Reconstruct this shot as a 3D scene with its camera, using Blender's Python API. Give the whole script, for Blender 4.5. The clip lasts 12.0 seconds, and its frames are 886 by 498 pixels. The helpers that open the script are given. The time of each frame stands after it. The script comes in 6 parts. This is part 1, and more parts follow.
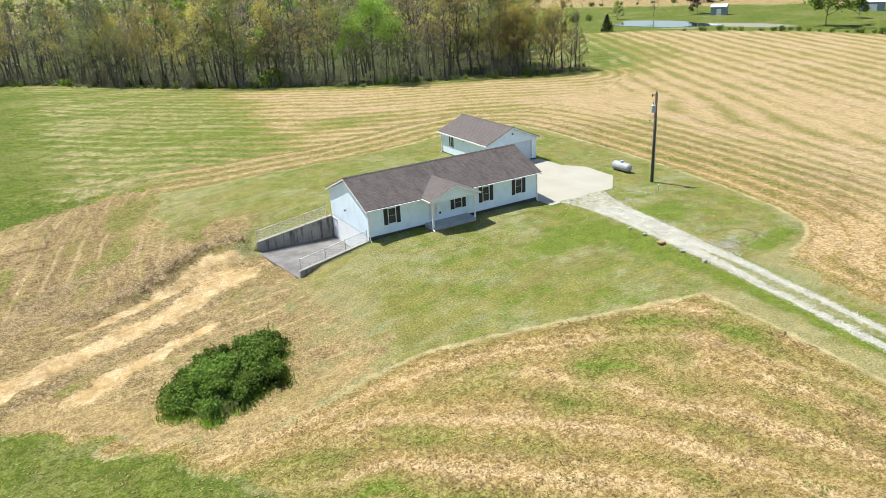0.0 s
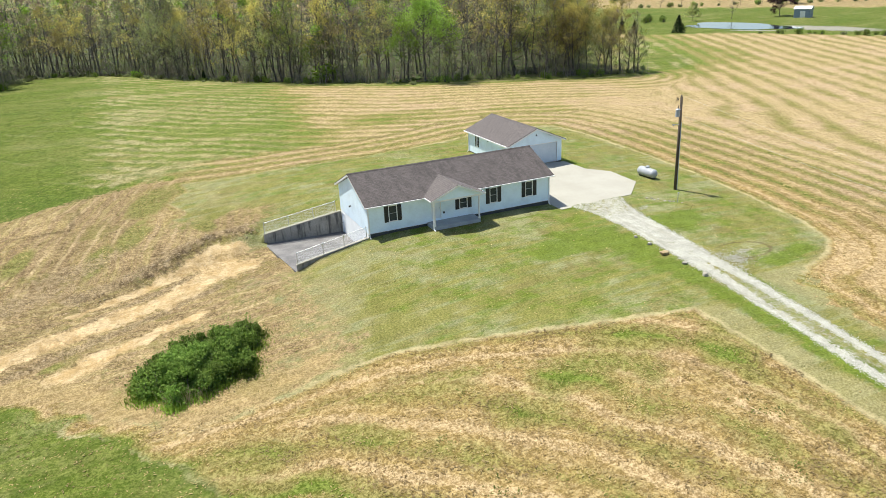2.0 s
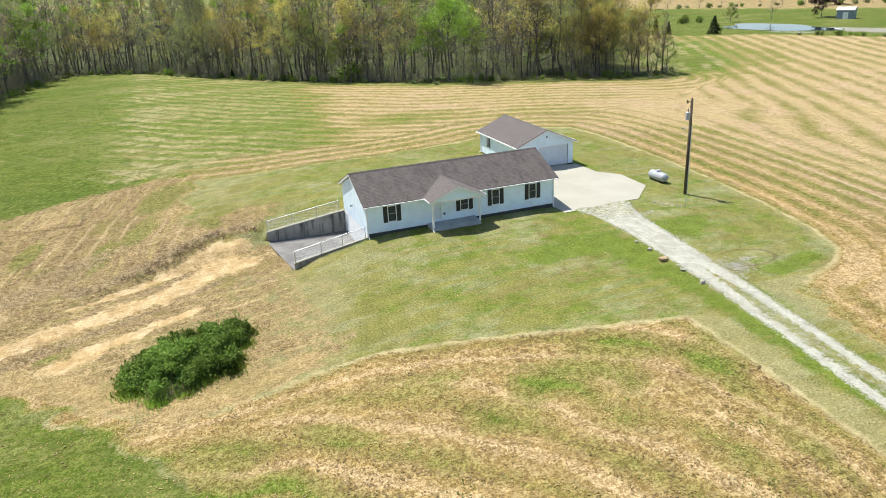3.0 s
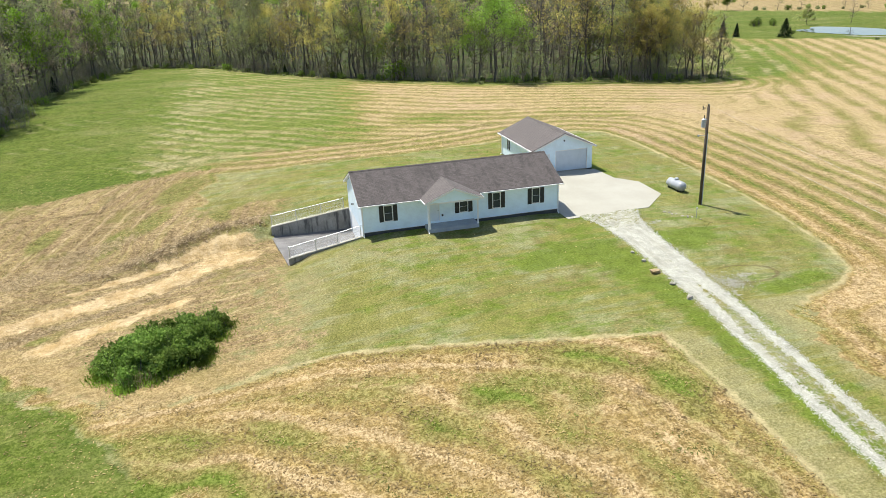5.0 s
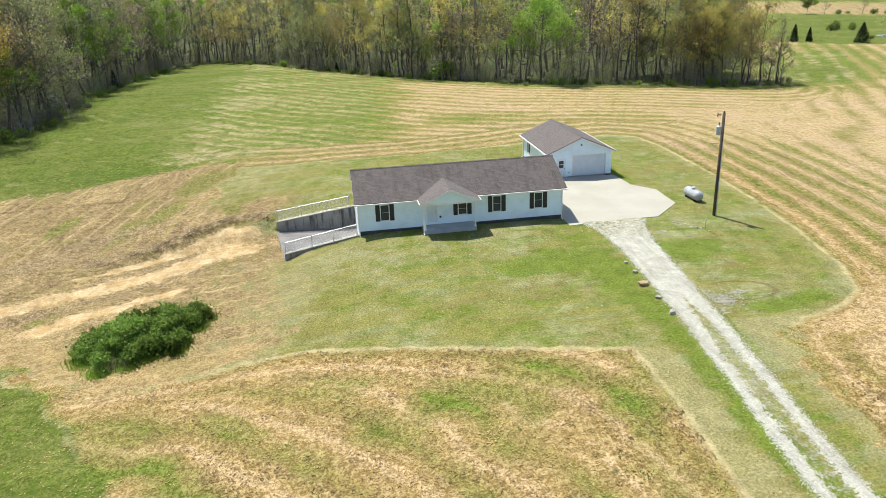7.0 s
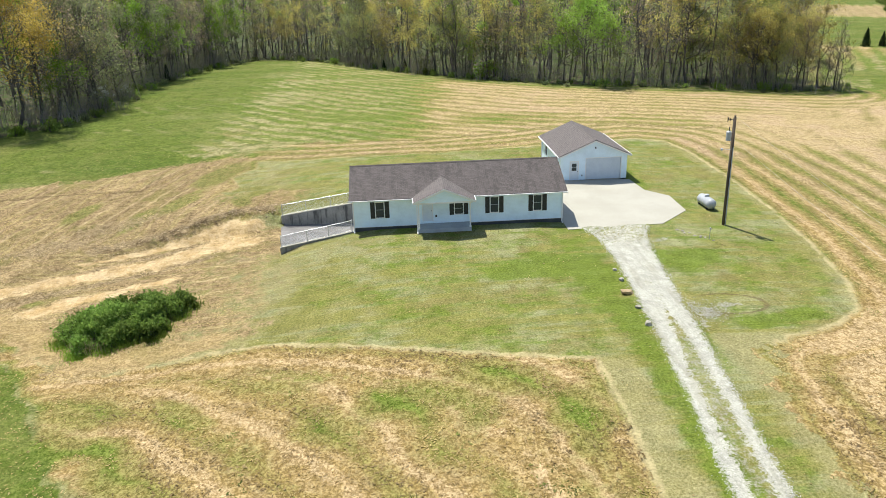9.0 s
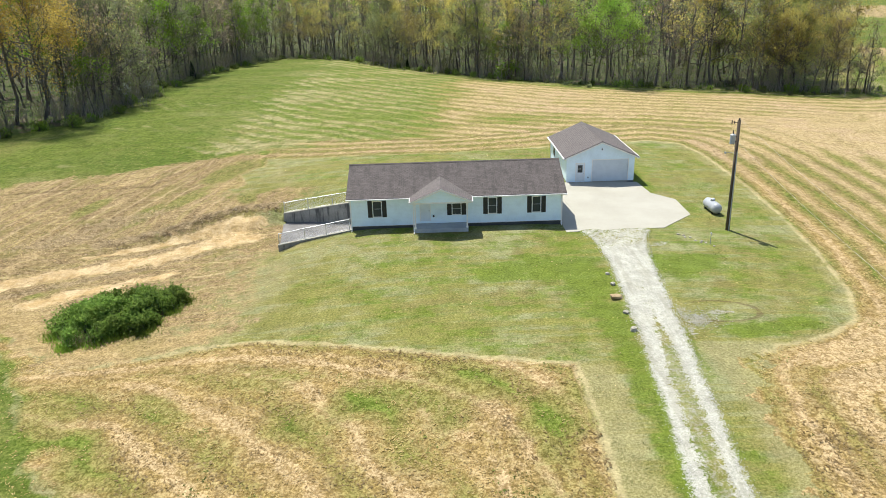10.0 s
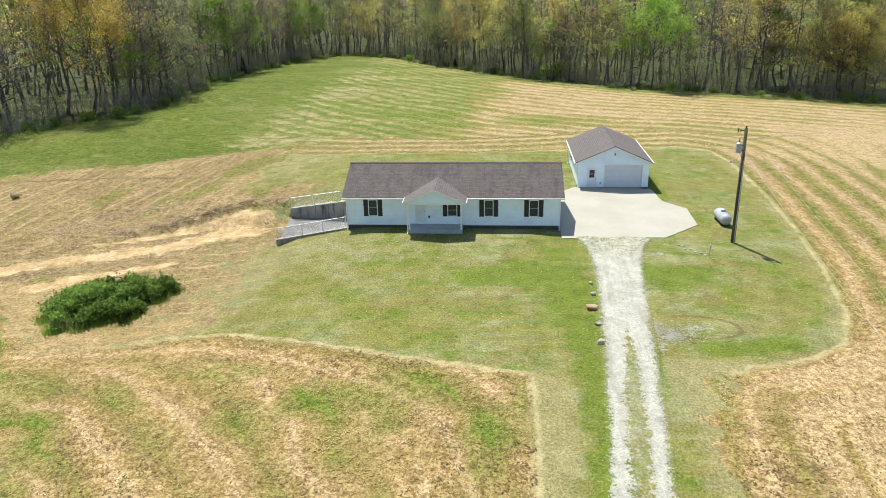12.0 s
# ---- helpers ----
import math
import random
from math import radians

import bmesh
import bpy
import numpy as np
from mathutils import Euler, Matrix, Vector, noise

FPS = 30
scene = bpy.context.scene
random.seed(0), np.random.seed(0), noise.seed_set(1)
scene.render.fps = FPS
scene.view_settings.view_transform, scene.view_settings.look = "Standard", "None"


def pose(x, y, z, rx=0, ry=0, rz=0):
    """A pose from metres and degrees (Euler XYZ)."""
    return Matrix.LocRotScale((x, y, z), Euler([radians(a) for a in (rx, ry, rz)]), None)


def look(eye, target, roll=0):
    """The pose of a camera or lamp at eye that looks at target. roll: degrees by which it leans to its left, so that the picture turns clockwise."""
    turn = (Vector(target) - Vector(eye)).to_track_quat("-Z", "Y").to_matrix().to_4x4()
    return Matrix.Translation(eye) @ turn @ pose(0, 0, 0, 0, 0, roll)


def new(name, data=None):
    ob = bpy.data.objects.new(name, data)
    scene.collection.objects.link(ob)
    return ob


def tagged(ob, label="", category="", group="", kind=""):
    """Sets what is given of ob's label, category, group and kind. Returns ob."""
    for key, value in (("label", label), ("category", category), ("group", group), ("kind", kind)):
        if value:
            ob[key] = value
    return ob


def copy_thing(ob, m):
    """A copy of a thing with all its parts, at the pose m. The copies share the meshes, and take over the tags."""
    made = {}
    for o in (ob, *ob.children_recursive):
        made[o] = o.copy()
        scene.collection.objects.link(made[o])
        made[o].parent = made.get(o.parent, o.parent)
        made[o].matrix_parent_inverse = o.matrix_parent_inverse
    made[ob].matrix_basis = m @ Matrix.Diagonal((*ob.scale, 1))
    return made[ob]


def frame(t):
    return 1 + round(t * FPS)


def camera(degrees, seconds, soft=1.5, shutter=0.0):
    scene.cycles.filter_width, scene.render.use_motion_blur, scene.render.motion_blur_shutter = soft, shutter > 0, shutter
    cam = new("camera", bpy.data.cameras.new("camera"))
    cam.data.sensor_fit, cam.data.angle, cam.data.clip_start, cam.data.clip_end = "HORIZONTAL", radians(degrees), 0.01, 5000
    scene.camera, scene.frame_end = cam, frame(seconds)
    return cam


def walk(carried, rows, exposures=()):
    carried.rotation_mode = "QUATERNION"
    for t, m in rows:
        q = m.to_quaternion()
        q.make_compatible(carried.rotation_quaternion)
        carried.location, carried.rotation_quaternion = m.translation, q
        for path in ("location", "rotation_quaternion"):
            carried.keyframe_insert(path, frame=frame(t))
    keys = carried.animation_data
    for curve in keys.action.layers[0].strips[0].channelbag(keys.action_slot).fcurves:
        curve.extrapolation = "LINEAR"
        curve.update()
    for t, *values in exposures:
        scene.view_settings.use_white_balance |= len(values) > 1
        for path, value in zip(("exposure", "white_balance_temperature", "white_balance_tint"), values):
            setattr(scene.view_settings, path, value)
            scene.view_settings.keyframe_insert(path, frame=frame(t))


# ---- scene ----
cam = camera(63.0, 12.0, soft=0.72)
PATH = [
    (0, (-22.353, -50.656, 20.657), (-21.425, -49.044, 19.924), -3.0),
    (0.5, (-20.957, -51.364, 20.476), (-20.074, -49.726, 19.745), -2.9),
    (1, (-19.495, -51.94, 20.361), (-18.658, -50.276, 19.632), -2.8),
    (1.5, (-18.052, -52.421, 20.242), (-17.261, -50.734, 19.516), -2.8),
    (2, (-16.606, -52.902, 20.199), (-15.861, -51.194, 19.473), -2.7),
    (2.5, (-15.087, -53.363, 20.125), (-14.389, -51.634, 19.401), -2.8),
    (3, (-13.625, -53.779, 20.056), (-12.973, -52.031, 19.334), -2.7),
    (5, (-7.708, -55.107, 19.856), (-7.238, -53.3, 19.139), -2.4),
    (5.5, (-6.219, -55.357, 19.778), (-5.795, -53.538, 19.064), -2.3),
    (6, (-4.771, -55.538, 19.728), (-4.393, -53.708, 19.016), -2.2),
    (6.5, (-3.191, -55.641, 19.673), (-2.86, -53.801, 18.962), -2.1),
    (7, (-1.724, -55.757, 19.558), (-1.441, -53.909, 18.848), -2.1),
    (9, (4.028, -55.832, 19.106), (4.133, -53.962, 18.402), -1.8),
    (9.5, (5.496, -55.798, 19.035), (5.555, -53.926, 18.332), -1.8),
    (10, (6.95, -55.618, 18.964), (6.964, -53.746, 18.262), -1.7),
    (10.5, (8.381, -55.525, 18.909), (8.349, -53.652, 18.207), -1.6),
    (11, (9.843, -55.307, 18.887), (9.764, -53.436, 18.185), -1.6),
    (11.5, (11.279, -55.088, 18.88), (11.155, -53.219, 18.179), -1.5),
    (12, (12.65, -54.867, 18.811), (12.483, -53.001, 18.111), -1.3),
]
walk(cam, [(t, look(eye, target, roll)) for t, eye, target, roll in PATH])

# ---- world and sun ----
SUN_EL, SUN_AZ = 64.0, -32.0
world = bpy.data.worlds.new("world")
scene.world = world
world.use_nodes = True
_sky = world.node_tree.nodes.new("ShaderNodeTexSky")
_sky.sky_type = "NISHITA"
_sky.sun_disc = False
_sky.sun_elevation, _sky.sun_rotation = radians(SUN_EL), radians(SUN_AZ)
_sky.air_density, _sky.dust_density, _sky.ozone_density = 1.0, 0.9, 1.3
world.node_tree.nodes["Background"].inputs[1].default_value = 0.108
world.node_tree.links.new(_sky.outputs[0], world.node_tree.nodes["Background"].inputs[0])
_sd = bpy.data.lights.new("sun", "SUN")
_sd.energy, _sd.angle, _sd.color = 4.7, radians(0.53), (1.0, 0.967, 0.885)
sun = new("sun", _sd)
_dir = Vector((math.sin(radians(SUN_AZ)) * math.cos(radians(SUN_EL)), math.cos(radians(SUN_AZ)) * math.cos(radians(SUN_EL)), math.sin(radians(SUN_EL))))
sun.matrix_world = look(_dir * 80, (0, 0, 0))
scene.view_settings.exposure = 0.70

# ---- materials ----


def nd(nt, kind, ins=None, **props):
    n = nt.nodes.new("ShaderNode" + kind)
    if "operation" in props:
        n.operation = props["operation"]
    if props.get("use_clamp"):
        n.use_clamp = True
    if "interpolation_type" in props:
        n.interpolation_type = props["interpolation_type"]
    if "attribute_name" in props:
        n.attribute_name = props["attribute_name"]
    for k, v in (ins or {}).items():
        if isinstance(v, bpy.types.NodeSocket):
            nt.links.new(v, n.inputs[k])
        else:
            n.inputs[k].default_value = v
    return n


def begin(name, rough=0.8, metal=0.0):
    m = bpy.data.materials.new(name)
    m.use_nodes = True
    nt = m.node_tree
    b = nt.nodes["Principled BSDF"]
    b.inputs["Roughness"].default_value = rough
    b.inputs["Metallic"].default_value = metal
    return m, nt, b


def noise_of(nt, scale, detail=4.0, rough=0.55, vec=None, dist=0.0):
    ins = {"Scale": scale, "Detail": detail, "Roughness": rough, "Distortion": dist}
    if vec is not None:
        ins["Vector"] = vec
    return nd(nt, "TexNoise", ins).outputs[0]


def calc(nt, op, a, b=0.0, c=0.0, clamp=False):
    return nd(nt, "Math", {0: a, 1: b, 2: c}, operation=op, use_clamp=clamp).outputs[0]


def step(nt, v, lo, hi):
    return nd(nt, "MapRange", {0: v, 1: lo, 2: hi}, interpolation_type="SMOOTHSTEP").outputs[0]


def mix(nt, f, a, b):
    n = nt.nodes.new("ShaderNodeMix")
    n.data_type = "RGBA"
    for i, v in ((0, f), (6, a), (7, b)):
        if isinstance(v, bpy.types.NodeSocket):
            nt.links.new(v, n.inputs[i])
        else:
            n.inputs[i].default_value = (*v, 1.0) if isinstance(v, tuple) else v
    return n.outputs[2]


def bump(nt, b, h, strength=0.4, dist=0.05):
    nt.links.new(nd(nt, "Bump", {"Height": h, "Strength": strength, "Distance": dist}).outputs[0], b.inputs["Normal"])


def where(nt):
    return nd(nt, "NewGeometry").outputs["Position"]


def attr(nt, name):
    return nd(nt, "Attribute", attribute_name=name).outputs["Fac"]


def mottled(name, a, b, scale=2.0, rough=0.8, metal=0.0, bumps=0.25, fine=14.0, lo=0.35, hi=0.65, per_object=0.0):
    """Two colours in patches and grain."""
    m, nt, p = begin(name, rough, metal)
    v = where(nt)
    big, small = noise_of(nt, scale, 5, 0.6, v), noise_of(nt, fine, 4, 0.6, v)
    f = step(nt, calc(nt, "ADD", calc(nt, "MULTIPLY", big, 0.65), calc(nt, "MULTIPLY", small, 0.35)), lo, hi)
    col = mix(nt, f, a, b)
    if per_object:
        r = nd(nt, "ObjectInfo").outputs["Random"]
        hsv = nd(nt, "HueSaturation", {"Color": col, "Value": calc(nt, "ADD", calc(nt, "MULTIPLY", r, per_object), 1 - per_object / 2)})
        col = hsv.outputs[0]
    nt.links.new(col, p.inputs["Base Color"])
    if bumps:
        bump(nt, p, small, bumps, 0.02)
    return m


def siding(name, base, pitch=0.115):
    m, nt, p = begin(name, 0.42)
    v = where(nt)
    z = nd(nt, "SeparateXYZ", {0: v}).outputs[2]
    lap = calc(nt, "FRACT", calc(nt, "DIVIDE", calc(nt, "ADD", z, 50.0), pitch))
    dirt = noise_of(nt, 0.9, 5, 0.65, v)
    col = mix(nt, step(nt, dirt, 0.42, 0.75), base, tuple(c * 0.88 for c in base))
    col = mix(nt, step(nt, lap, 0.90, 0.99), col, tuple(c * 0.86 for c in base))
    nt.links.new(col, p.inputs["Base Color"])
    return m


def streaked_concrete(name, a, b, stain):
    """Cast wall with dark rain streaks that run down from its top."""
    m, nt, p = begin(name, 0.92)
    v = where(nt)
    blot, grit = noise_of(nt, 0.9, 5, 0.65, v), noise_of(nt, 11, 4, 0.7, v)
    run = noise_of(nt, 1.0, 5, 0.7, nd(nt, "Mapping", {"Vector": v, "Scale": (2.6, 2.6, 0.22)}).outputs[0])
    col = mix(nt, step(nt, calc(nt, "ADD", calc(nt, "MULTIPLY", blot, 0.6), calc(nt, "MULTIPLY", grit, 0.4)), 0.36, 0.64), a, b)
    col = mix(nt, calc(nt, "MULTIPLY", step(nt, run, 0.48, 0.62), 0.85), col, stain)
    nt.links.new(col, p.inputs["Base Color"])
    bump(nt, p, grit, 0.2, 0.01)
    return m


def shingles(name, a, b, along, worn=0.5):
    """Courses of asphalt shingles; along: the axis that runs up the slope in plan."""
    m, nt, p = begin(name, 0.93)
    v = where(nt)
    s = nd(nt, "SeparateXYZ", {0: v}).outputs
    vec = nd(nt, "CombineXYZ", {0: s[1 - along], 1: s[along], 2: 0.0}).outputs[0]
    br = nd(nt, "TexBrick", {"Vector": vec, "Color1": (*a, 1), "Color2": (*b, 1), "Mortar": (a[0] * 0.45, a[1] * 0.45, a[2] * 0.45, 1), "Scale": 1.0,
                             "Mortar Size": 0.012, "Bias": 0.0, "Brick Width": 0.32, "Row Height": 0.16})
    blot, grit = noise_of(nt, 0.7, 5, 0.65, v), noise_of(nt, 9, 5, 0.75, v)
    streak = noise_of(nt, 1.0, 4, 0.6, nd(nt, "Mapping", {"Vector": vec, "Scale": (1.6, 0.5, 1.0)}).outputs[0])
    col = mix(nt, calc(nt, "MULTIPLY", step(nt, blot, 0.35, 0.7), 0.5), br.outputs[0], b)
    col = mix(nt, calc(nt, "MULTIPLY", step(nt, streak, 0.48, 0.66), worn), col, tuple(c * 0.6 for c in a))
    col = mix(nt, calc(nt, "MULTIPLY", step(nt, grit, 0.50, 0.64), 0.32), col, tuple(min(1, c * 1.7) for c in b))
    col = mix(nt, calc(nt, "MULTIPLY", step(nt, grit, 0.50, 0.36), 0.4), col, tuple(c * 0.5 for c in a))
    nt.links.new(col, p.inputs["Base Color"])
    bump(nt, p, calc(nt, "ADD", br.outputs[1], calc(nt, "MULTIPLY", grit, 0.7)), 0.5, 0.01)
    return m


def field_noise(nt):
    v = where(nt)
    flat = nd(nt, "Mapping", {"Vector": v, "Scale": (1.0, 1.0, 0.0)}).outputs[0]
    n = {"flat": flat, "far": noise_of(nt, 0.035, 3, 0.5, flat), "big": noise_of(nt, 0.13, 4, 0.6, flat), "mid": noise_of(nt, 0.55, 5, 0.65, flat),
         "fin": noise_of(nt, 2.4, 5, 0.75, flat), "gra": noise_of(nt, 7.0, 5, 0.8, flat)}
    n["tex"] = calc(nt, "ADD", calc(nt, "MULTIPLY", n["fin"], 0.5), calc(nt, "MULTIPLY", n["gra"], 0.5))
    return n


def lawn_colour(nt, n, dry):
    """Short grass: olive turf, dry patches, lush clover, pale mowing streaks and bleached spots."""
    tex = n["tex"]
    t = step(nt, calc(nt, "ADD", calc(nt, "MULTIPLY", n["gra"], 0.6), calc(nt, "MULTIPLY", noise_of(nt, 17.0, 3, 0.7, n["flat"]), 0.4)), 0.36, 0.64)
    tan = mix(nt, t, (0.205, 0.185, 0.07), (0.40, 0.355, 0.175))
    turf = mix(nt, t, (0.14, 0.14, 0.027), (0.29, 0.277, 0.088))
    lush = mix(nt, t, (0.075, 0.12, 0.010), (0.185, 0.238, 0.034))
    grey = mix(nt, t, (0.185, 0.193, 0.078), (0.345, 0.345, 0.178))
    streak = noise_of(nt, 1.0, 5, 0.7, nd(nt, "Mapping", {"Vector": n["flat"], "Rotation": (0.0, 0.0, 0.05), "Scale": (0.07, 1.15, 1.0)}).outputs[0])
    wide = noise_of(nt, 0.11, 6, 0.68, n["flat"])
    spots = noise_of(nt, 0.36, 7, 0.74, n["flat"])
    f = calc(nt, "ADD", calc(nt, "MULTIPLY", streak, 0.55), calc(nt, "MULTIPLY", wide, 0.55))
    lawn = mix(nt, step(nt, f, 0.51, 0.61), turf, grey)
    brownish = noise_of(nt, 0.19, 6, 0.7, n["flat"])
    lawn = mix(nt, calc(nt, "MULTIPLY", step(nt, brownish, 0.51, 0.61), 0.75), lawn, mix(nt, t, (0.145, 0.128, 0.035), (0.27, 0.235, 0.09)))
    g = calc(nt, "ADD", calc(nt, "MULTIPLY", spots, 0.6), calc(nt, "MULTIPLY", streak, 0.45))
    g = calc(nt, "SUBTRACT", g, calc(nt, "MULTIPLY", dry, 0.18))
    lawn = mix(nt, calc(nt, "MULTIPLY", step(nt, g, 0.48, 0.62), 0.9), lawn, lush)
    d = calc(nt, "ADD", calc(nt, "MULTIPLY", n["mid"], 0.5), calc(nt, "MULTIPLY", n["big"], 0.5))
    d = calc(nt, "ADD", d, calc(nt, "MULTIPLY", dry, 0.26))
    lawn = mix(nt, calc(nt, "MULTIPLY", step(nt, d, 0.49, 0.74), 0.75), lawn, tan)
    lawn = mix(nt, calc(nt, "MULTIPLY", step(nt, n["gra"], 0.38, 0.30), 0.45), lawn, (0.05, 0.075, 0.012))
    return mix(nt, calc(nt, "MULTIPLY", step(nt, n["gra"], 0.60, 0.68), 0.35), lawn, (0.43, 0.40, 0.25))


def ground_material():
    m, nt, p = begin("field_and_lawn", 0.97)
    p.inputs["Specular IOR Level"].default_value = 0.1
    n = field_noise(nt)
    flat, n_big, n_mid, n_fin, n_gra, tex = n["flat"], n["big"], n["mid"], n["fin"], n["gra"], n["tex"]
    ld, dirt, bare, green, wood = (attr(nt, k) for k in ("ld", "dirt", "bare", "green", "wood"))
    t = step(nt, tex, 0.44, 0.56)
    pos = nd(nt, "SeparateXYZ", {0: flat}).outputs
    upper = calc(nt, "MAXIMUM", step(nt, pos[1], 6.0, 24.0), step(nt, pos[0], 35.0, 48.0))
    # rows of cut hay, close to straight far off, broken up near by
    warp = calc(nt, "ADD", calc(nt, "MULTIPLY", n_big, 3.2), calc(nt, "MULTIPLY", n_mid, 1.5))
    far = step(nt, ld, 8.0, 36.0)
    warp = calc(nt, "MULTIPLY", warp, calc(nt, "SUBTRACT", 0.55, calc(nt, "MULTIPLY", upper, 0.23)))
    row = calc(nt, "FRACT", calc(nt, "DIVIDE", calc(nt, "ADD", attr(nt, "row"), warp), 2.7))
    tri = calc(nt, "ABSOLUTE", calc(nt, "SUBTRACT", calc(nt, "MULTIPLY", row, 2.0), 1.0))
    clump = calc(nt, "ADD", calc(nt, "MULTIPLY", n_mid, 0.6), calc(nt, "MULTIPLY", n_fin, 0.9))
    strong = calc(nt, "ADD", 0.54, calc(nt, "MULTIPLY", calc(nt, "SUBTRACT", step(nt, ld, 6.0, 26.0), calc(nt, "MULTIPLY", green, 0.7)), 0.16))
    strong = calc(nt, "MULTIPLY", strong, calc(nt, "ADD", 0.35, calc(nt, "MULTIPLY", n_big, 1.3)))
    rows = calc(nt, "ADD", calc(nt, "MULTIPLY", calc(nt, "SUBTRACT", tri, 0.5), strong), calc(nt, "SUBTRACT", clump, 0.18))
    fine = calc(nt, "ABSOLUTE", calc(nt, "SUBTRACT", calc(nt, "MULTIPLY", calc(nt, "FRACT", calc(nt, "MULTIPLY", row, 3.0)), 2.0), 1.0))
    rows = calc(nt, "ADD", rows, calc(nt, "MULTIPLY", calc(nt, "SUBTRACT", fine, 0.5), calc(nt, "SUBTRACT", 0.30, calc(nt, "MULTIPLY", far, 0.30))))
    rows = calc(nt, "ADD", rows, calc(nt, "MULTIPLY", attr(nt, "pale"), 0.36))
    straw = mix(nt, upper, mix(nt, t, (0.335, 0.23, 0.10), (0.59, 0.44, 0.235)), mix(nt, t, (0.31, 0.225, 0.10), (0.55, 0.43, 0.23)))
    brown = mix(nt, upper, mix(nt, t, (0.235, 0.162, 0.055), (0.44, 0.315, 0.122)), mix(nt, t, (0.24, 0.18, 0.075), (0.45, 0.35, 0.172)))
    sprout = mix(nt, t, (0.135, 0.13, 0.027), (0.31, 0.28, 0.09))
    lush = mix(nt, t, (0.085, 0.125, 0.012), (0.205, 0.25, 0.05))
    hay = mix(nt, step(nt, calc(nt, "ADD", rows, calc(nt, "MULTIPLY", upper, 0.06)), 0.42, 0.86), brown, straw)
    thin = step(nt, noise_of(nt, 0.06, 5, 0.7, flat), 0.48, 0.60)
    hay = mix(nt, calc(nt, "MULTIPLY", thin, calc(nt, "MULTIPLY", upper, 0.68)), hay, mix(nt, t, (0.36, 0.25, 0.135), (0.56, 0.42, 0.265)))
    amt = calc(nt, "ADD", calc(nt, "MULTIPLY", n_big, 0.60), calc(nt, "MULTIPLY", calc(nt, "SUBTRACT", 1.0, tri), calc(nt, "ADD", calc(nt, "SUBTRACT", 0.32, calc(nt, "MULTIPLY", attr(nt, "pale"), 0.25)), calc(nt, "ADD", calc(nt, "MULTIPLY", far, 0.03), calc(nt, "MULTIPLY", attr(nt, "stripe"), 0.21)))))
    amt = calc(nt, "ADD", amt, calc(nt, "MULTIPLY", noise_of(nt, 0.32, 4, 0.6, flat), 0.50))
    amt = calc(nt, "ADD", amt, calc(nt, "MULTIPLY", n_fin, 0.55))
    drift = noise_of(nt, 1.0, 5, 0.65, nd(nt, "Mapping", {"Vector": flat, "Rotation": (0.0, 0.0, 0.85), "Scale": (0.030, 0.17, 1.0)}).outputs[0])
    amt = calc(nt, "ADD", amt, calc(nt, "MULTIPLY", green, calc(nt, "SUBTRACT", 1.2, calc(nt, "MULTIPLY", drift, 1.5))))
    hay = mix(nt, calc(nt, "MULTIPLY", step(nt, amt, 0.93, 1.24), 0.85), hay, sprout)
    hay = mix(nt, calc(nt, "MULTIPLY", step(nt, calc(nt, "SUBTRACT", amt, calc(nt, "MULTIPLY", rows, 0.25)), 1.10, 1.40), calc(nt, "SUBTRACT", 1.0, calc(nt, "MULTIPLY", upper, calc(nt, "SUBTRACT", 0.5, calc(nt, "MULTIPLY", green, 0.5))))), hay, lush)
    # green meadow with pale raked lines
    meadow = mix(nt, step(nt, noise_of(nt, 0.075, 5, 0.65, flat), 0.42, 0.60), lush, mix(nt, t, (0.14, 0.165, 0.032), (0.255, 0.265, 0.08)))
    pale = calc(nt, "ADD", drift, calc(nt, "MULTIPLY", tri, 0.20))
    pale = calc(nt, "SUBTRACT", pale, calc(nt, "MULTIPLY", step(nt, green, 1.10, 1.36), 0.20))
    meadow = mix(nt, calc(nt, "MULTIPLY", step(nt, pale, 0.53, 0.66), 0.95), meadow, mix(nt, t, (0.27, 0.235, 0.10), (0.46, 0.41, 0.22)))
    meadow = mix(nt, calc(nt, "MULTIPLY", step(nt, n_mid, 0.48, 0.60), 0.6), meadow, (0.065, 0.115, 0.010))
    meadow = mix(nt, calc(nt, "MULTIPLY", step(nt, noise_of(nt, 0.09, 6, 0.72, flat), 0.54, 0.64), 0.6), meadow, mix(nt, t, (0.17, 0.145, 0.045), (0.33, 0.28, 0.11)))
    meadow = mix(nt, calc(nt, "MULTIPLY", step(nt, green, 1.05, 1.45), 0.5), meadow, mix(nt, t, (0.062, 0.092, 0.010), (0.13, 0.158, 0.028)))
    blotch = noise_of(nt, 1.0, 6, 0.66, nd(nt, "Mapping", {"Vector": flat, "Rotation": (0.0, 0.0, 0.5), "Scale": (0.045, 0.10, 1.0)}).outputs[0])
    meadow = mix(nt, calc(nt, "MULTIPLY", step(nt, blotch, 0.50, 0.62), 0.6), meadow, mix(nt, t, (0.055, 0.10, 0.010), (0.125, 0.175, 0.030)))
    meadow = mix(nt, calc(nt, "MULTIPLY", step(nt, blotch, 0.46, 0.36), 0.45), meadow, mix(nt, t, (0.17, 0.175, 0.055), (0.31, 0.30, 0.13)))
    hay = mix(nt, step(nt, green, 0.75, 1.2), hay, meadow)
    lawn = lawn_colour(nt, n, attr(nt, "dry"))
    ldn = calc(nt, "ADD", ld, calc(nt, "MULTIPLY", calc(nt, "SUBTRACT", n_fin, 0.5), 0.9))
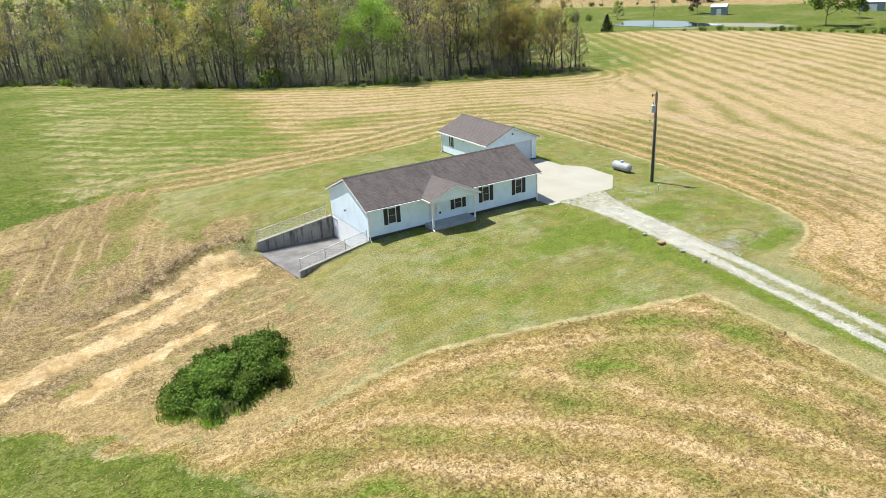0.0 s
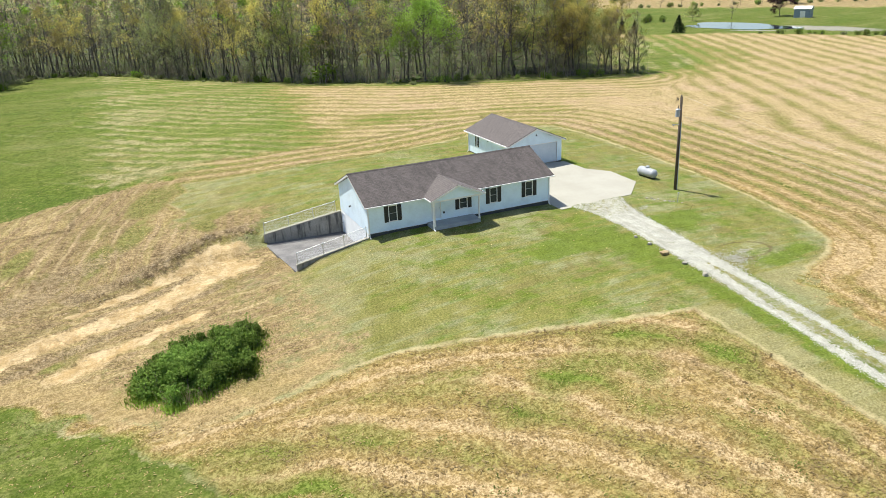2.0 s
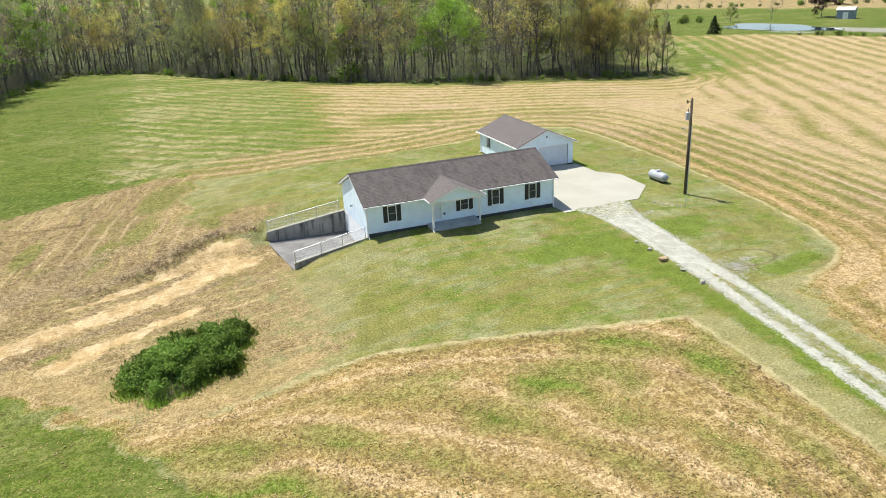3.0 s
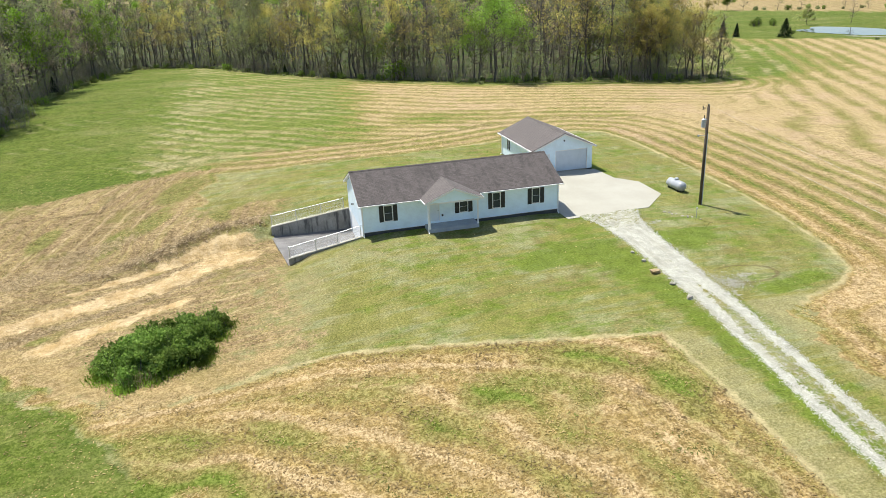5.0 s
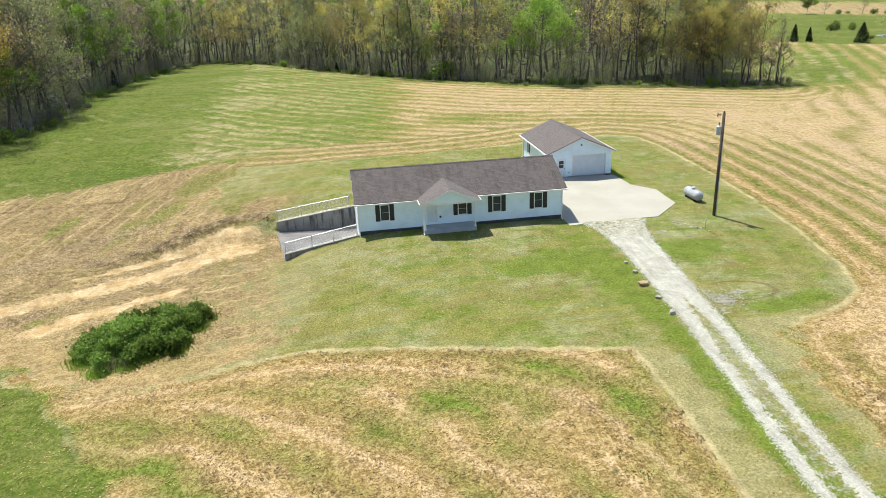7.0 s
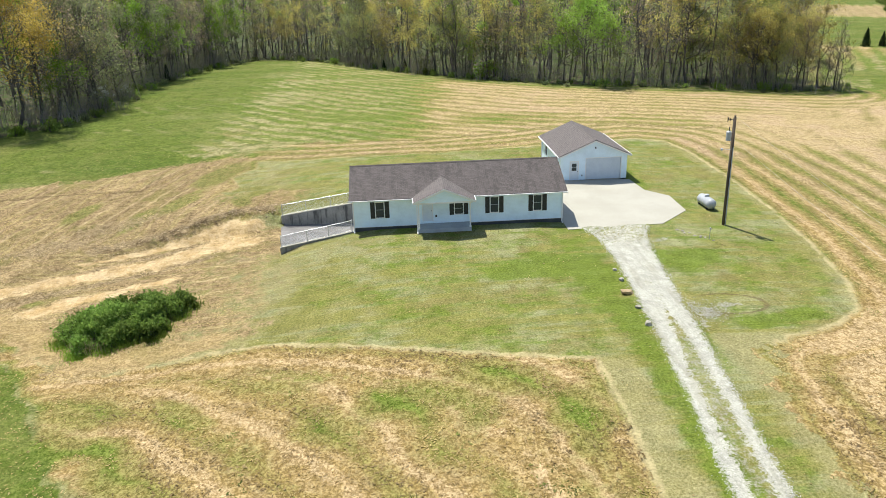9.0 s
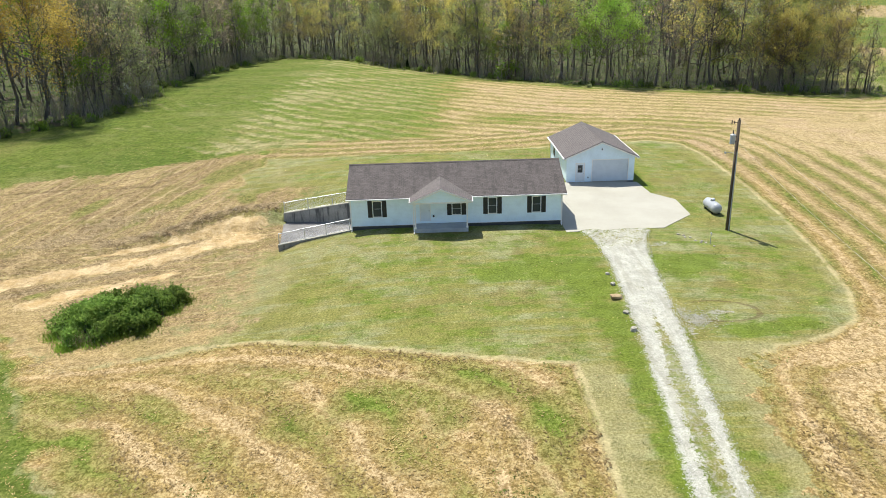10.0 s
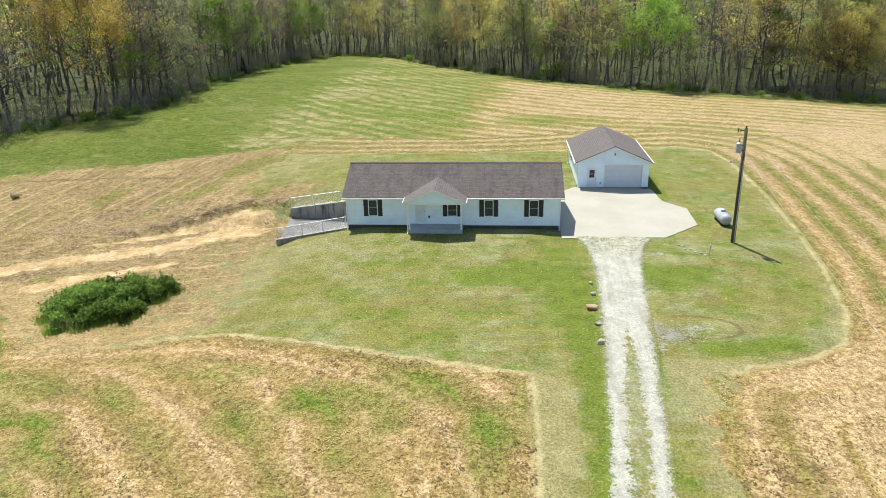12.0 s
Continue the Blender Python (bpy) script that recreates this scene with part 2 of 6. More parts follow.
    ldn = calc(nt, "ADD", ldn, calc(nt, "MULTIPLY", calc(nt, "SUBTRACT", n_mid, 0.5), calc(nt, "MULTIPLY", calc(nt, "MAXIMUM", dirt, attr(nt, "soft")), 7.0)))
    col = mix(nt, step(nt, ldn, -0.12, 0.12), lawn, hay)
    rim = calc(nt, "MULTIPLY", step(nt, ldn, -0.40, -0.1), calc(nt, "SUBTRACT", 1.0, step(nt, ldn, 0.05, 0.35)))
    rim = calc(nt, "MULTIPLY", rim, calc(nt, "MULTIPLY", attr(nt, "rim"), step(nt, n_mid, 0.30, 0.55)))
    col = mix(nt, calc(nt, "MULTIPLY", rim, 0.75), col, (0.50, 0.42, 0.22))
    # worn earth, raked in lines
    dn = calc(nt, "ADD", dirt, calc(nt, "MULTIPLY", calc(nt, "SUBTRACT", n_mid, 0.5), 1.1))
    dn = calc(nt, "ADD", dn, calc(nt, "MULTIPLY", calc(nt, "SUBTRACT", n_fin, 0.5), 0.8))
    rake = noise_of(nt, 1.0, 5, 0.7, nd(nt, "Mapping", {"Vector": flat, "Rotation": (0.0, 0.0, -0.42), "Scale": (0.14, 1.9, 1.0)}).outputs[0])
    along = nd(nt, "CombineXYZ", {0: calc(nt, "MULTIPLY", attr(nt, "rut"), 1.5), 1: calc(nt, "MULTIPLY", pos[1], 0.075), 2: 0.0}).outputs[0]
    hill = step(nt, calc(nt, "ADD", pos[1], calc(nt, "MULTIPLY", pos[0], -0.3)), 9.0, 13.0)
    rake = calc(nt, "ADD", calc(nt, "MULTIPLY", rake, calc(nt, "SUBTRACT", 1.0, hill)), calc(nt, "MULTIPLY", noise_of(nt, 1.0, 5, 0.68, along), hill))
    tan = mix(nt, t, (0.17, 0.118, 0.058), (0.40, 0.29, 0.15))
    tan = mix(nt, step(nt, rake, 0.46, 0.60), tan, mix(nt, t, (0.22, 0.175, 0.06), (0.38, 0.30, 0.125)))
    tan = mix(nt, calc(nt, "MULTIPLY", step(nt, rake, 0.53, 0.66), calc(nt, "SUBTRACT", 0.7, calc(nt, "MULTIPLY", hill, 0.3))), tan, mix(nt, t, (0.44, 0.32, 0.17), (0.60, 0.47, 0.28)))
    tan = mix(nt, calc(nt, "MULTIPLY", step(nt, noise_of(nt, 0.21, 4, 0.6, flat), 0.52, 0.66), 0.6), tan, mix(nt, tex, (0.12, 0.12, 0.03), (0.30, 0.27, 0.08)))
    tan = mix(nt, calc(nt, "MULTIPLY", step(nt, n_fin, 0.57, 0.66), 0.45), tan, (0.27, 0.23, 0.17))
    tan = mix(nt, calc(nt, "MULTIPLY", step(nt, noise_of(nt, 0.17, 5, 0.7, flat), 0.52, 0.62), calc(nt, "SUBTRACT", 0.6, calc(nt, "MULTIPLY", hill, 0.3))), tan, mix(nt, t, (0.38, 0.27, 0.125), (0.60, 0.46, 0.25)))
    line = calc(nt, "ABSOLUTE", calc(nt, "SUBTRACT", calc(nt, "FRACT", calc(nt, "DIVIDE", calc(nt, "ADD", attr(nt, "rut"), calc(nt, "MULTIPLY", n_mid, 0.35)), 1.75)), 0.5))
    line = calc(nt, "MULTIPLY", step(nt, line, 0.14, 0.05), calc(nt, "MULTIPLY", hill, step(nt, n_big, 0.44, 0.56)))
    tan = mix(nt, calc(nt, "MULTIPLY", line, 0.5), tan, mix(nt, t, (0.44, 0.325, 0.175), (0.62, 0.48, 0.28)))
    sp = calc(nt, "ADD", attr(nt, "sprig"), calc(nt, "MULTIPLY", calc(nt, "SUBTRACT", tex, 0.5), 1.8))
    tan = mix(nt, calc(nt, "MULTIPLY", step(nt, sp, 0.35, 0.75), 0.8), tan, mix(nt, t, (0.11, 0.125, 0.022), (0.26, 0.26, 0.075)))
    tan = mix(nt, calc(nt, "MULTIPLY", attr(nt, "worn"), 0.75), tan, mix(nt, t, (0.33, 0.235, 0.10), (0.46, 0.345, 0.165)))
    dd = calc(nt, "ADD", attr(nt, "dead"), calc(nt, "MULTIPLY", calc(nt, "SUBTRACT", n_fin, 0.5), 1.6))
    tan = mix(nt, calc(nt, "MULTIPLY", step(nt, dd, 0.38, 0.62), 0.8), tan, mix(nt, t, (0.18, 0.13, 0.068), (0.40, 0.305, 0.175)))
    col = mix(nt, step(nt, dn, 0.36, 0.64), col, tan)
    bn = calc(nt, "ADD", bare, calc(nt, "MULTIPLY", calc(nt, "SUBTRACT", n_fin, 0.5), 1.0))
    bn = calc(nt, "ADD", bn, calc(nt, "MULTIPLY", calc(nt, "SUBTRACT", n_mid, 0.5), 0.8))
    cf = calc(nt, "ADD", calc(nt, "MULTIPLY", n_mid, 0.55), calc(nt, "MULTIPLY", tex, 0.45))
    clay = mix(nt, step(nt, cf, 0.42, 0.60), (0.50, 0.345, 0.155), (0.70, 0.54, 0.31))
    clay = mix(nt, calc(nt, "MULTIPLY", step(nt, rake, 0.50, 0.62), 0.5), clay, (0.40, 0.285, 0.145))
    clay = mix(nt, calc(nt, "MULTIPLY", step(nt, n_gra, 0.56, 0.64), 0.5), clay, (0.30, 0.225, 0.125))
    col = mix(nt, calc(nt, "MULTIPLY", step(nt, bn, 0.33, 0.78), 0.95), col, clay)
    # thin worn outline of an old bed in the lawn, open towards the drive
    at = nd(nt, "Mapping", {"Vector": flat, "Location": (-23.9 / 2.5, 16.0 / 1.35, 0.0), "Scale": (1 / 2.5, 1 / 1.35, 1.0)}).outputs[0]
    brim = calc(nt, "ABSOLUTE", calc(nt, "SUBTRACT", nd(nt, "VectorMath", {0: at}, operation="LENGTH").outputs["Value"], 1.0))
    brim = calc(nt, "ADD", brim, calc(nt, "MULTIPLY", calc(nt, "SUBTRACT", n_fin, 0.5), 0.35))
    brim = calc(nt, "MULTIPLY", step(nt, brim, 0.10, 0.03), step(nt, nd(nt, "SeparateXYZ", {0: at}).outputs[0], -0.9, -0.2))
    col = mix(nt, calc(nt, "MULTIPLY", brim, 0.6), col, (0.135, 0.095, 0.05))
    # loose stones spilt beside the drive
    spill = calc(nt, "ADD", attr(nt, "spill"), calc(nt, "MULTIPLY", calc(nt, "SUBTRACT", tex, 0.5), 2.4))
    col = mix(nt, calc(nt, "MULTIPLY", step(nt, spill, 0.42, 0.62), 0.85), col, mix(nt, n_gra, (0.20, 0.185, 0.15), (0.48, 0.46, 0.40)))
    litter = mix(nt, step(nt, tex, 0.4, 0.6), (0.052, 0.042, 0.028), (0.135, 0.112, 0.078))
    litter = mix(nt, step(nt, n_mid, 0.42, 0.58), litter, (0.06, 0.10, 0.02))
    wn = calc(nt, "ADD", wood, calc(nt, "MULTIPLY", calc(nt, "SUBTRACT", n_mid, 0.5), 0.8))
    col = mix(nt, step(nt, wn, 0.35, 0.65), col, litter)
    # shade in the small hollows near by, put into the colour as dark spots
    pit_shade = calc(nt, "MULTIPLY", step(nt, noise_of(nt, 4.2, 4, 0.7, flat), 0.46, 0.36), calc(nt, "SUBTRACT", step(nt, calc(nt, "MAXIMUM", ldn, dirt), -0.1, 0.3), step(nt, ld, 6.0, 16.0)), 0.0, True)
    col = mix(nt, calc(nt, "MULTIPLY", pit_shade, calc(nt, "SUBTRACT", 0.27, calc(nt, "MULTIPLY", attr(nt, "pale"), 0.2))), col, (0.11, 0.085, 0.03))
    tone = step(nt, noise_of(nt, 0.8, 8, 0.8, flat), 0.34, 0.66)
    col = nd(nt, "HueSaturation", {"Color": col, "Value": calc(nt, "ADD", 0.55, calc(nt, "ADD", calc(nt, "MULTIPLY", tone, 0.27), calc(nt, "MULTIPLY", step(nt, n_gra, 0.38, 0.62), 0.19)))}).outputs[0]
    nt.links.new(col, p.inputs["Base Color"])
    rough_h = calc(nt, "ADD", calc(nt, "MULTIPLY", n_gra, 0.6), n_fin)
    amount = calc(nt, "MULTIPLY", rough_h, calc(nt, "ADD", 0.35, step(nt, calc(nt, "MAXIMUM", ldn, dirt), -0.2, 0.2)))
    heap = calc(nt, "MULTIPLY", calc(nt, "MULTIPLY", tri, step(nt, ldn, 0.0, 0.6)), calc(nt, "MULTIPLY", upper, calc(nt, "SUBTRACT", 0.8, calc(nt, "MULTIPLY", step(nt, green, 0.5, 1.2), 0.6))))
    bump(nt, p, calc(nt, "ADD", amount, heap), 0.62, 0.15)
    return m


def gravel_material():
    """Crushed stone that thins out into the grass at its edges."""
    m, nt, p = begin("gravel", 0.97)
    p.inputs["Specular IOR Level"].default_value = 0.1
    n = field_noise(nt)
    v = n["flat"]
    vo = nd(nt, "TexVoronoi", {"Vector": v, "Scale": 19.0})
    col = mix(nt, vo.outputs["Color"], (0.33, 0.325, 0.265), (0.59, 0.58, 0.50))
    worn = noise_of(nt, 1.0, 5, 0.7, nd(nt, "Mapping", {"Vector": v, "Scale": (1.6, 0.22, 1.0)}).outputs[0])
    col = mix(nt, calc(nt, "MULTIPLY", step(nt, worn, 0.46, 0.62), 0.5), col, mix(nt, n["tex"], (0.18, 0.175, 0.12), (0.44, 0.42, 0.33)))
    col = mix(nt, calc(nt, "MULTIPLY", step(nt, n["gra"], 0.54, 0.64), 0.6), col, (0.16, 0.155, 0.12))
    a = attr(nt, "edge")
    e = calc(nt, "ADD", a, calc(nt, "MULTIPLY", calc(nt, "SUBTRACT", n["tex"], 0.5), 5.0))
    e = calc(nt, "ADD", e, calc(nt, "MULTIPLY", calc(nt, "SUBTRACT", n["fin"], 0.5), 0.9))
    e = calc(nt, "ADD", e, calc(nt, "MULTIPLY", calc(nt, "SUBTRACT", n["mid"], 0.5), 0.6))
    e = calc(nt, "ADD", e, calc(nt, "MULTIPLY", calc(nt, "SUBTRACT", n["gra"], 0.5), 2.0))
    grass = lawn_colour(nt, n, attr(nt, "dry"))
    inner = mix(nt, calc(nt, "MULTIPLY", step(nt, n["tex"], 0.46, 0.60), calc(nt, "SUBTRACT", 1.0, attr(nt, "side"))), grass, mix(nt, n["tex"], (0.22, 0.21, 0.15), (0.42, 0.41, 0.34)))
    col = mix(nt, step(nt, e, -0.2, 0.2), inner, col)
    tone = step(nt, noise_of(nt, 0.8, 8, 0.8, v), 0.34, 0.66)
    col = nd(nt, "HueSaturation", {"Color": col, "Value": calc(nt, "ADD", 0.65, calc(nt, "MULTIPLY", tone, 0.27))}).outputs[0]
    nt.links.new(col, p.inputs["Base Color"])
    soft = calc(nt, "ADD", calc(nt, "MULTIPLY", n["gra"], 0.6), n["fin"])
    bump(nt, p, calc(nt, "MULTIPLY", soft, 0.35), 0.7, 0.16)
    return m


def leaf_material(name, a, b, sheen=0.35):
    """Leaves that let some light through, each a little different."""
    m, nt, p = begin(name, 0.8)
    p.inputs["Specular IOR Level"].default_value = 0.12
    r = nd(nt, "NewGeometry").outputs["Random Per Island"]
    o = nd(nt, "ObjectInfo").outputs["Random"]
    col = mix(nt, calc(nt, "ADD", calc(nt, "ADD", 0.1, calc(nt, "MULTIPLY", r, 0.5)), calc(nt, "MULTIPLY", o, 0.35)), a, b)
    patch = noise_of(nt, 0.16, 3, 0.6, where(nt))
    col = nd(nt, "HueSaturation", {"Color": col, "Value": calc(nt, "ADD", 0.45, calc(nt, "MULTIPLY", step(nt, patch, 0.36, 0.64), 0.68)), "Hue": calc(nt, "ADD", 0.475, calc(nt, "MULTIPLY", patch, 0.05))}).outputs[0]
    nt.links.new(col, p.inputs["Base Color"])
    t = nd(nt, "BsdfTranslucent", {"Color": col})
    mx = nd(nt, "MixShader", {0: sheen, 1: p.outputs[0], 2: t.outputs[0]})
    nt.links.new(mx.outputs[0], nt.nodes["Material Output"].inputs[0])
    return m


def glass_material():
    m, nt, p = begin("window_glass", 0.04)
    p.inputs["Base Color"].default_value = (0.045, 0.055, 0.062, 1)
    p.inputs["Specular IOR Level"].default_value = 0.3
    wob = noise_of(nt, 1.7, 2, 0.5, where(nt))
    bump(nt, p, wob, 0.05, 0.02)
    return m


GROUND = ground_material()
GRAVEL = gravel_material()
CONCRETE = mottled("pale_concrete", (0.315, 0.299, 0.243), (0.362, 0.346, 0.287), 0.35, 0.9, 0, 0.15, 9)
CONCRETE_OLD = streaked_concrete("stained_concrete", (0.212, 0.200, 0.174), (0.357, 0.340, 0.297), (0.060, 0.058, 0.053))
RAMP = mottled("grey_slab_concrete", (0.112, 0.107, 0.103), (0.215, 0.206, 0.194), 0.6, 0.9, 0, 0.2, 9)
BLOCK = mottled("dark_grey_foundation_paint", (0.042, 0.043, 0.042), (0.075, 0.077, 0.074), 1.4, 0.8)
SIDING = siding("white_vinyl_siding", (0.77, 0.907, 1.0))
WHITE = mottled("white_trim_paint", (0.74, 0.74, 0.73), (0.82, 0.82, 0.81), 2.0, 0.4, 0, 0.05)
DOORWHITE = mottled("white_door_paint", (0.66, 0.72, 0.78), (0.73, 0.79, 0.84), 2.0, 0.35, 0, 0.05)
GARAGEDOOR = mottled("pale_grey_door_paint", (0.54, 0.60, 0.66), (0.60, 0.66, 0.72), 2.0, 0.4, 0, 0.05)
BLACK = mottled("black_shutter_plastic", (0.012, 0.013, 0.016), (0.025, 0.027, 0.03), 3.0, 0.5, 0, 0.1)
GLASS = glass_material()
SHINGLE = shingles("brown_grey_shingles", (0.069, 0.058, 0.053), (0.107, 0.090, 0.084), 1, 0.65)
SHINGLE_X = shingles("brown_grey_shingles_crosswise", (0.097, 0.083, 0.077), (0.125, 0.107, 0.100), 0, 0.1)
GALV = mottled("galvanised_steel", (0.468, 0.477, 0.486), (0.594, 0.603, 0.612), 4.0, 0.45, 0.6, 0.05)
POLEWOOD = mottled("weathered_pole_wood", (0.051, 0.037, 0.025), (0.102, 0.078, 0.056), 1.5, 0.9, 0, 0.4, 20)
XFORM = mottled("grey_transformer_paint", (0.306, 0.332, 0.357), (0.391, 0.416, 0.442), 4, 0.4, 0.1, 0.05)
DARKMETAL = mottled("dark_metal", (0.03, 0.03, 0.032), (0.06, 0.06, 0.062), 5, 0.5, 0.6, 0.1)
TANKWHITE = mottled("weathered_white_tank_paint", (0.290, 0.308, 0.321), (0.387, 0.400, 0.409), 2.0, 0.32, 0, 0.04)
ROCK = mottled("pale_limestone", (0.20, 0.18, 0.145), (0.44, 0.405, 0.34), 2.2, 0.9, 0, 0.5, 12, per_object=0.3)
ROCK_TAN = mottled("tan_sandstone", (0.255, 0.178, 0.093), (0.442, 0.332, 0.187), 2.5, 0.9, 0, 0.5, 12)
BARK = mottled("grey_brown_bark", (0.043, 0.037, 0.031), (0.136, 0.119, 0.102), 1.6, 0.95, 0, 0.5, 8, per_object=0.5)
TWIG = mottled("grey_brown_twigs", (0.175, 0.15, 0.13), (0.33, 0.29, 0.255), 0.12, 0.95, 0, 0.0, 0.5, per_object=0.3)
WIRE = mottled("aluminium_wire", (0.306, 0.289, 0.238), (0.391, 0.374, 0.315), 4, 0.5, 0.3, 0)
WATER, _nt, _p = begin("pond_water", 0.03)
_p.inputs["Base Color"].default_value = (0.03, 0.045, 0.06, 1)
bump(_nt, _p, noise_of(_nt, 0.5, 3, 0.5, where(_nt)), 0.08, 0.05)
L_BRIGHT = leaf_material("bright_spring_leaves", (0.15, 0.27, 0.02), (0.32, 0.47, 0.07))
L_LIME = leaf_material("lime_green_leaves", (0.20, 0.32, 0.04), (0.38, 0.53, 0.11), 0.5)
L_YELLOW = leaf_material("yellow_green_leaves", (0.235, 0.27, 0.07), (0.44, 0.46, 0.17), 0.45)
L_OLIVE = leaf_material("golden_olive_leaves", (0.42, 0.36, 0.085), (0.70, 0.60, 0.20), 0.55)
L_GOLD = leaf_material("golden_young_leaves", (0.46, 0.33, 0.06), (0.78, 0.57, 0.17), 0.5)
L_BROWN = leaf_material("russet_buds", (0.30, 0.235, 0.15), (0.52, 0.42, 0.28), 0.55)
L_GREY = leaf_material("grey_green_buds", (0.21, 0.245, 0.095), (0.39, 0.42, 0.20), 0.45)
L_DARK = leaf_material("dark_green_leaves", (0.085, 0.16, 0.025), (0.37, 0.52, 0.11), 0.52)
L_PURPLE = leaf_material("dark_maroon_leaves", (0.03, 0.014, 0.018), (0.085, 0.04, 0.05), 0.2)
L_WHITE = leaf_material("white_blossom", (0.55, 0.56, 0.52), (0.78, 0.78, 0.74), 0.3)
L_CEDAR = leaf_material("cedar_needles", (0.012, 0.028, 0.012), (0.035, 0.06, 0.022), 0.1)
L_HEDGE = leaf_material("hedge_leaves", (0.11, 0.165, 0.03), (0.27, 0.37, 0.075), 0.4)
L_PALER = leaf_material("paler_shrub_leaves", (0.14, 0.225, 0.04), (0.38, 0.51, 0.13), 0.5)
L_LUSH = leaf_material("lush_grass_blades", (0.16, 0.26, 0.03), (0.34, 0.46, 0.08), 0.6)
L_STRAW = leaf_material("cut_hay_stalks", (0.42, 0.31, 0.135), (0.70, 0.54, 0.285), 0.5)
L_STUB = leaf_material("brown_stubble", (0.32, 0.225, 0.095), (0.56, 0.41, 0.19), 0.5)
L_ROOT = leaf_material("brown_roots", (0.15, 0.105, 0.06), (0.34, 0.25, 0.15), 0.35)
L_DEAD = leaf_material("dead_weed_stalks", (0.30, 0.225, 0.13), (0.56, 0.44, 0.27), 0.55)
L_BLADE = leaf_material("green_regrowth", (0.09, 0.12, 0.02), (0.22, 0.25, 0.06), 0.3)

# ---- small builders ----


def part(name, bm, material, parent=None, label="", smooth=False):
    me = bpy.data.meshes.new(name)
    bmesh.ops.recalc_face_normals(bm, faces=bm.faces)
    bm.to_mesh(me)
    bm.free()
    if smooth:
        me.polygons.foreach_set("use_smooth", [True] * len(me.polygons))
    me.materials.append(material)
    ob = new(name, me)
    if parent is not None:
        ob.parent = parent
    if label:
        ob["label"] = label
    return ob


def soup(name, verts, faces, material, parent=None, slots=None, index=None):
    """A mesh from arrays of corners and of triangles or quads, all of one size."""
    me = bpy.data.meshes.new(name)
    verts, faces = np.asarray(verts, np.float32), np.asarray(faces, np.int32)
    k = faces.shape[1]
    me.vertices.add(len(verts))
    me.vertices.foreach_set("co", verts.ravel())
    me.loops.add(faces.size)
    me.loops.foreach_set("vertex_index", faces.ravel())
    me.polygons.add(len(faces))
    me.polygons.foreach_set("loop_start", np.arange(0, faces.size, k, dtype=np.int32))
    for s in (slots or [material]):
        me.materials.append(s)
    if index is not None:
        me.polygons.foreach_set("material_index", np.asarray(index, np.int32))
    me.update(calc_edges=True)
    ob = new(name, me)
    if parent is not None:
        ob.parent = parent
    return ob


def box(bm, x0, x1, y0, y1, z0, z1, bevel=0.0, m=None):
    r = bmesh.ops.create_cube(bm, size=1.0)
    vs = r["verts"]
    for q in vs:
        q.co = Vector((x0 + (q.co.x + 0.5) * (x1 - x0), y0 + (q.co.y + 0.5) * (y1 - y0), z0 + (q.co.z + 0.5) * (z1 - z0)))
    if bevel:
        es = {e for q in vs for e in q.link_edges}
        g = bmesh.ops.bevel(bm, geom=list(es), offset=bevel, segments=1, affect="EDGES")
        vs = list({q for f in g["faces"] for q in f.verts} | {q for q in vs if q.is_valid})
    if m is not None:
        bmesh.ops.transform(bm, matrix=m, verts=vs)
    return bm


def boxes(*rows, bevel=0.0):
    bm = bmesh.new()
    for r in rows:
        box(bm, *r, bevel=bevel)
    return bm


def rod(bm, a, b, r0, r1=None, sides=8, caps=True):
    a, b = Vector(a), Vector(b)
    d = b - a
    m = Matrix.Translation((a + b) / 2) @ d.to_track_quat("Z", "Y").to_matrix().to_4x4()
    bmesh.ops.create_cone(bm, cap_ends=caps, segments=sides, radius1=r0, radius2=r0 if r1 is None else r1, depth=d.length, matrix=m)
    return bm


def slab(bm, quad, thick):
    """A sheet of 3 or 4 corners with a thickness straight down."""
    top = [bm.verts.new(q) for q in quad]
    low = [bm.verts.new((q[0], q[1], q[2] - thick)) for q in quad]
    bm.faces.new(top)
    bm.faces.new(low[::-1])
    n = len(quad)
    for i in range(n):
        bm.faces.new((top[i], low[i], low[(i + 1) % n], top[(i + 1) % n]))
    return bm


def prism(bm, outline, lo, hi, axis):
    """An outline in the two other axes, drawn out along axis from lo to hi."""
    def at(p, w):
        c = list(p)
        c.insert(axis, w)
        return c
    a, b = [bm.verts.new(at(p, lo)) for p in outline], [bm.verts.new(at(p, hi)) for p in outline]
    bm.faces.new(a)
    bm.faces.new(b[::-1])
    n = len(outline)
    for i in range(n):
        bm.faces.new((a[i], b[i], b[(i + 1) % n], a[(i + 1) % n]))
    return bm


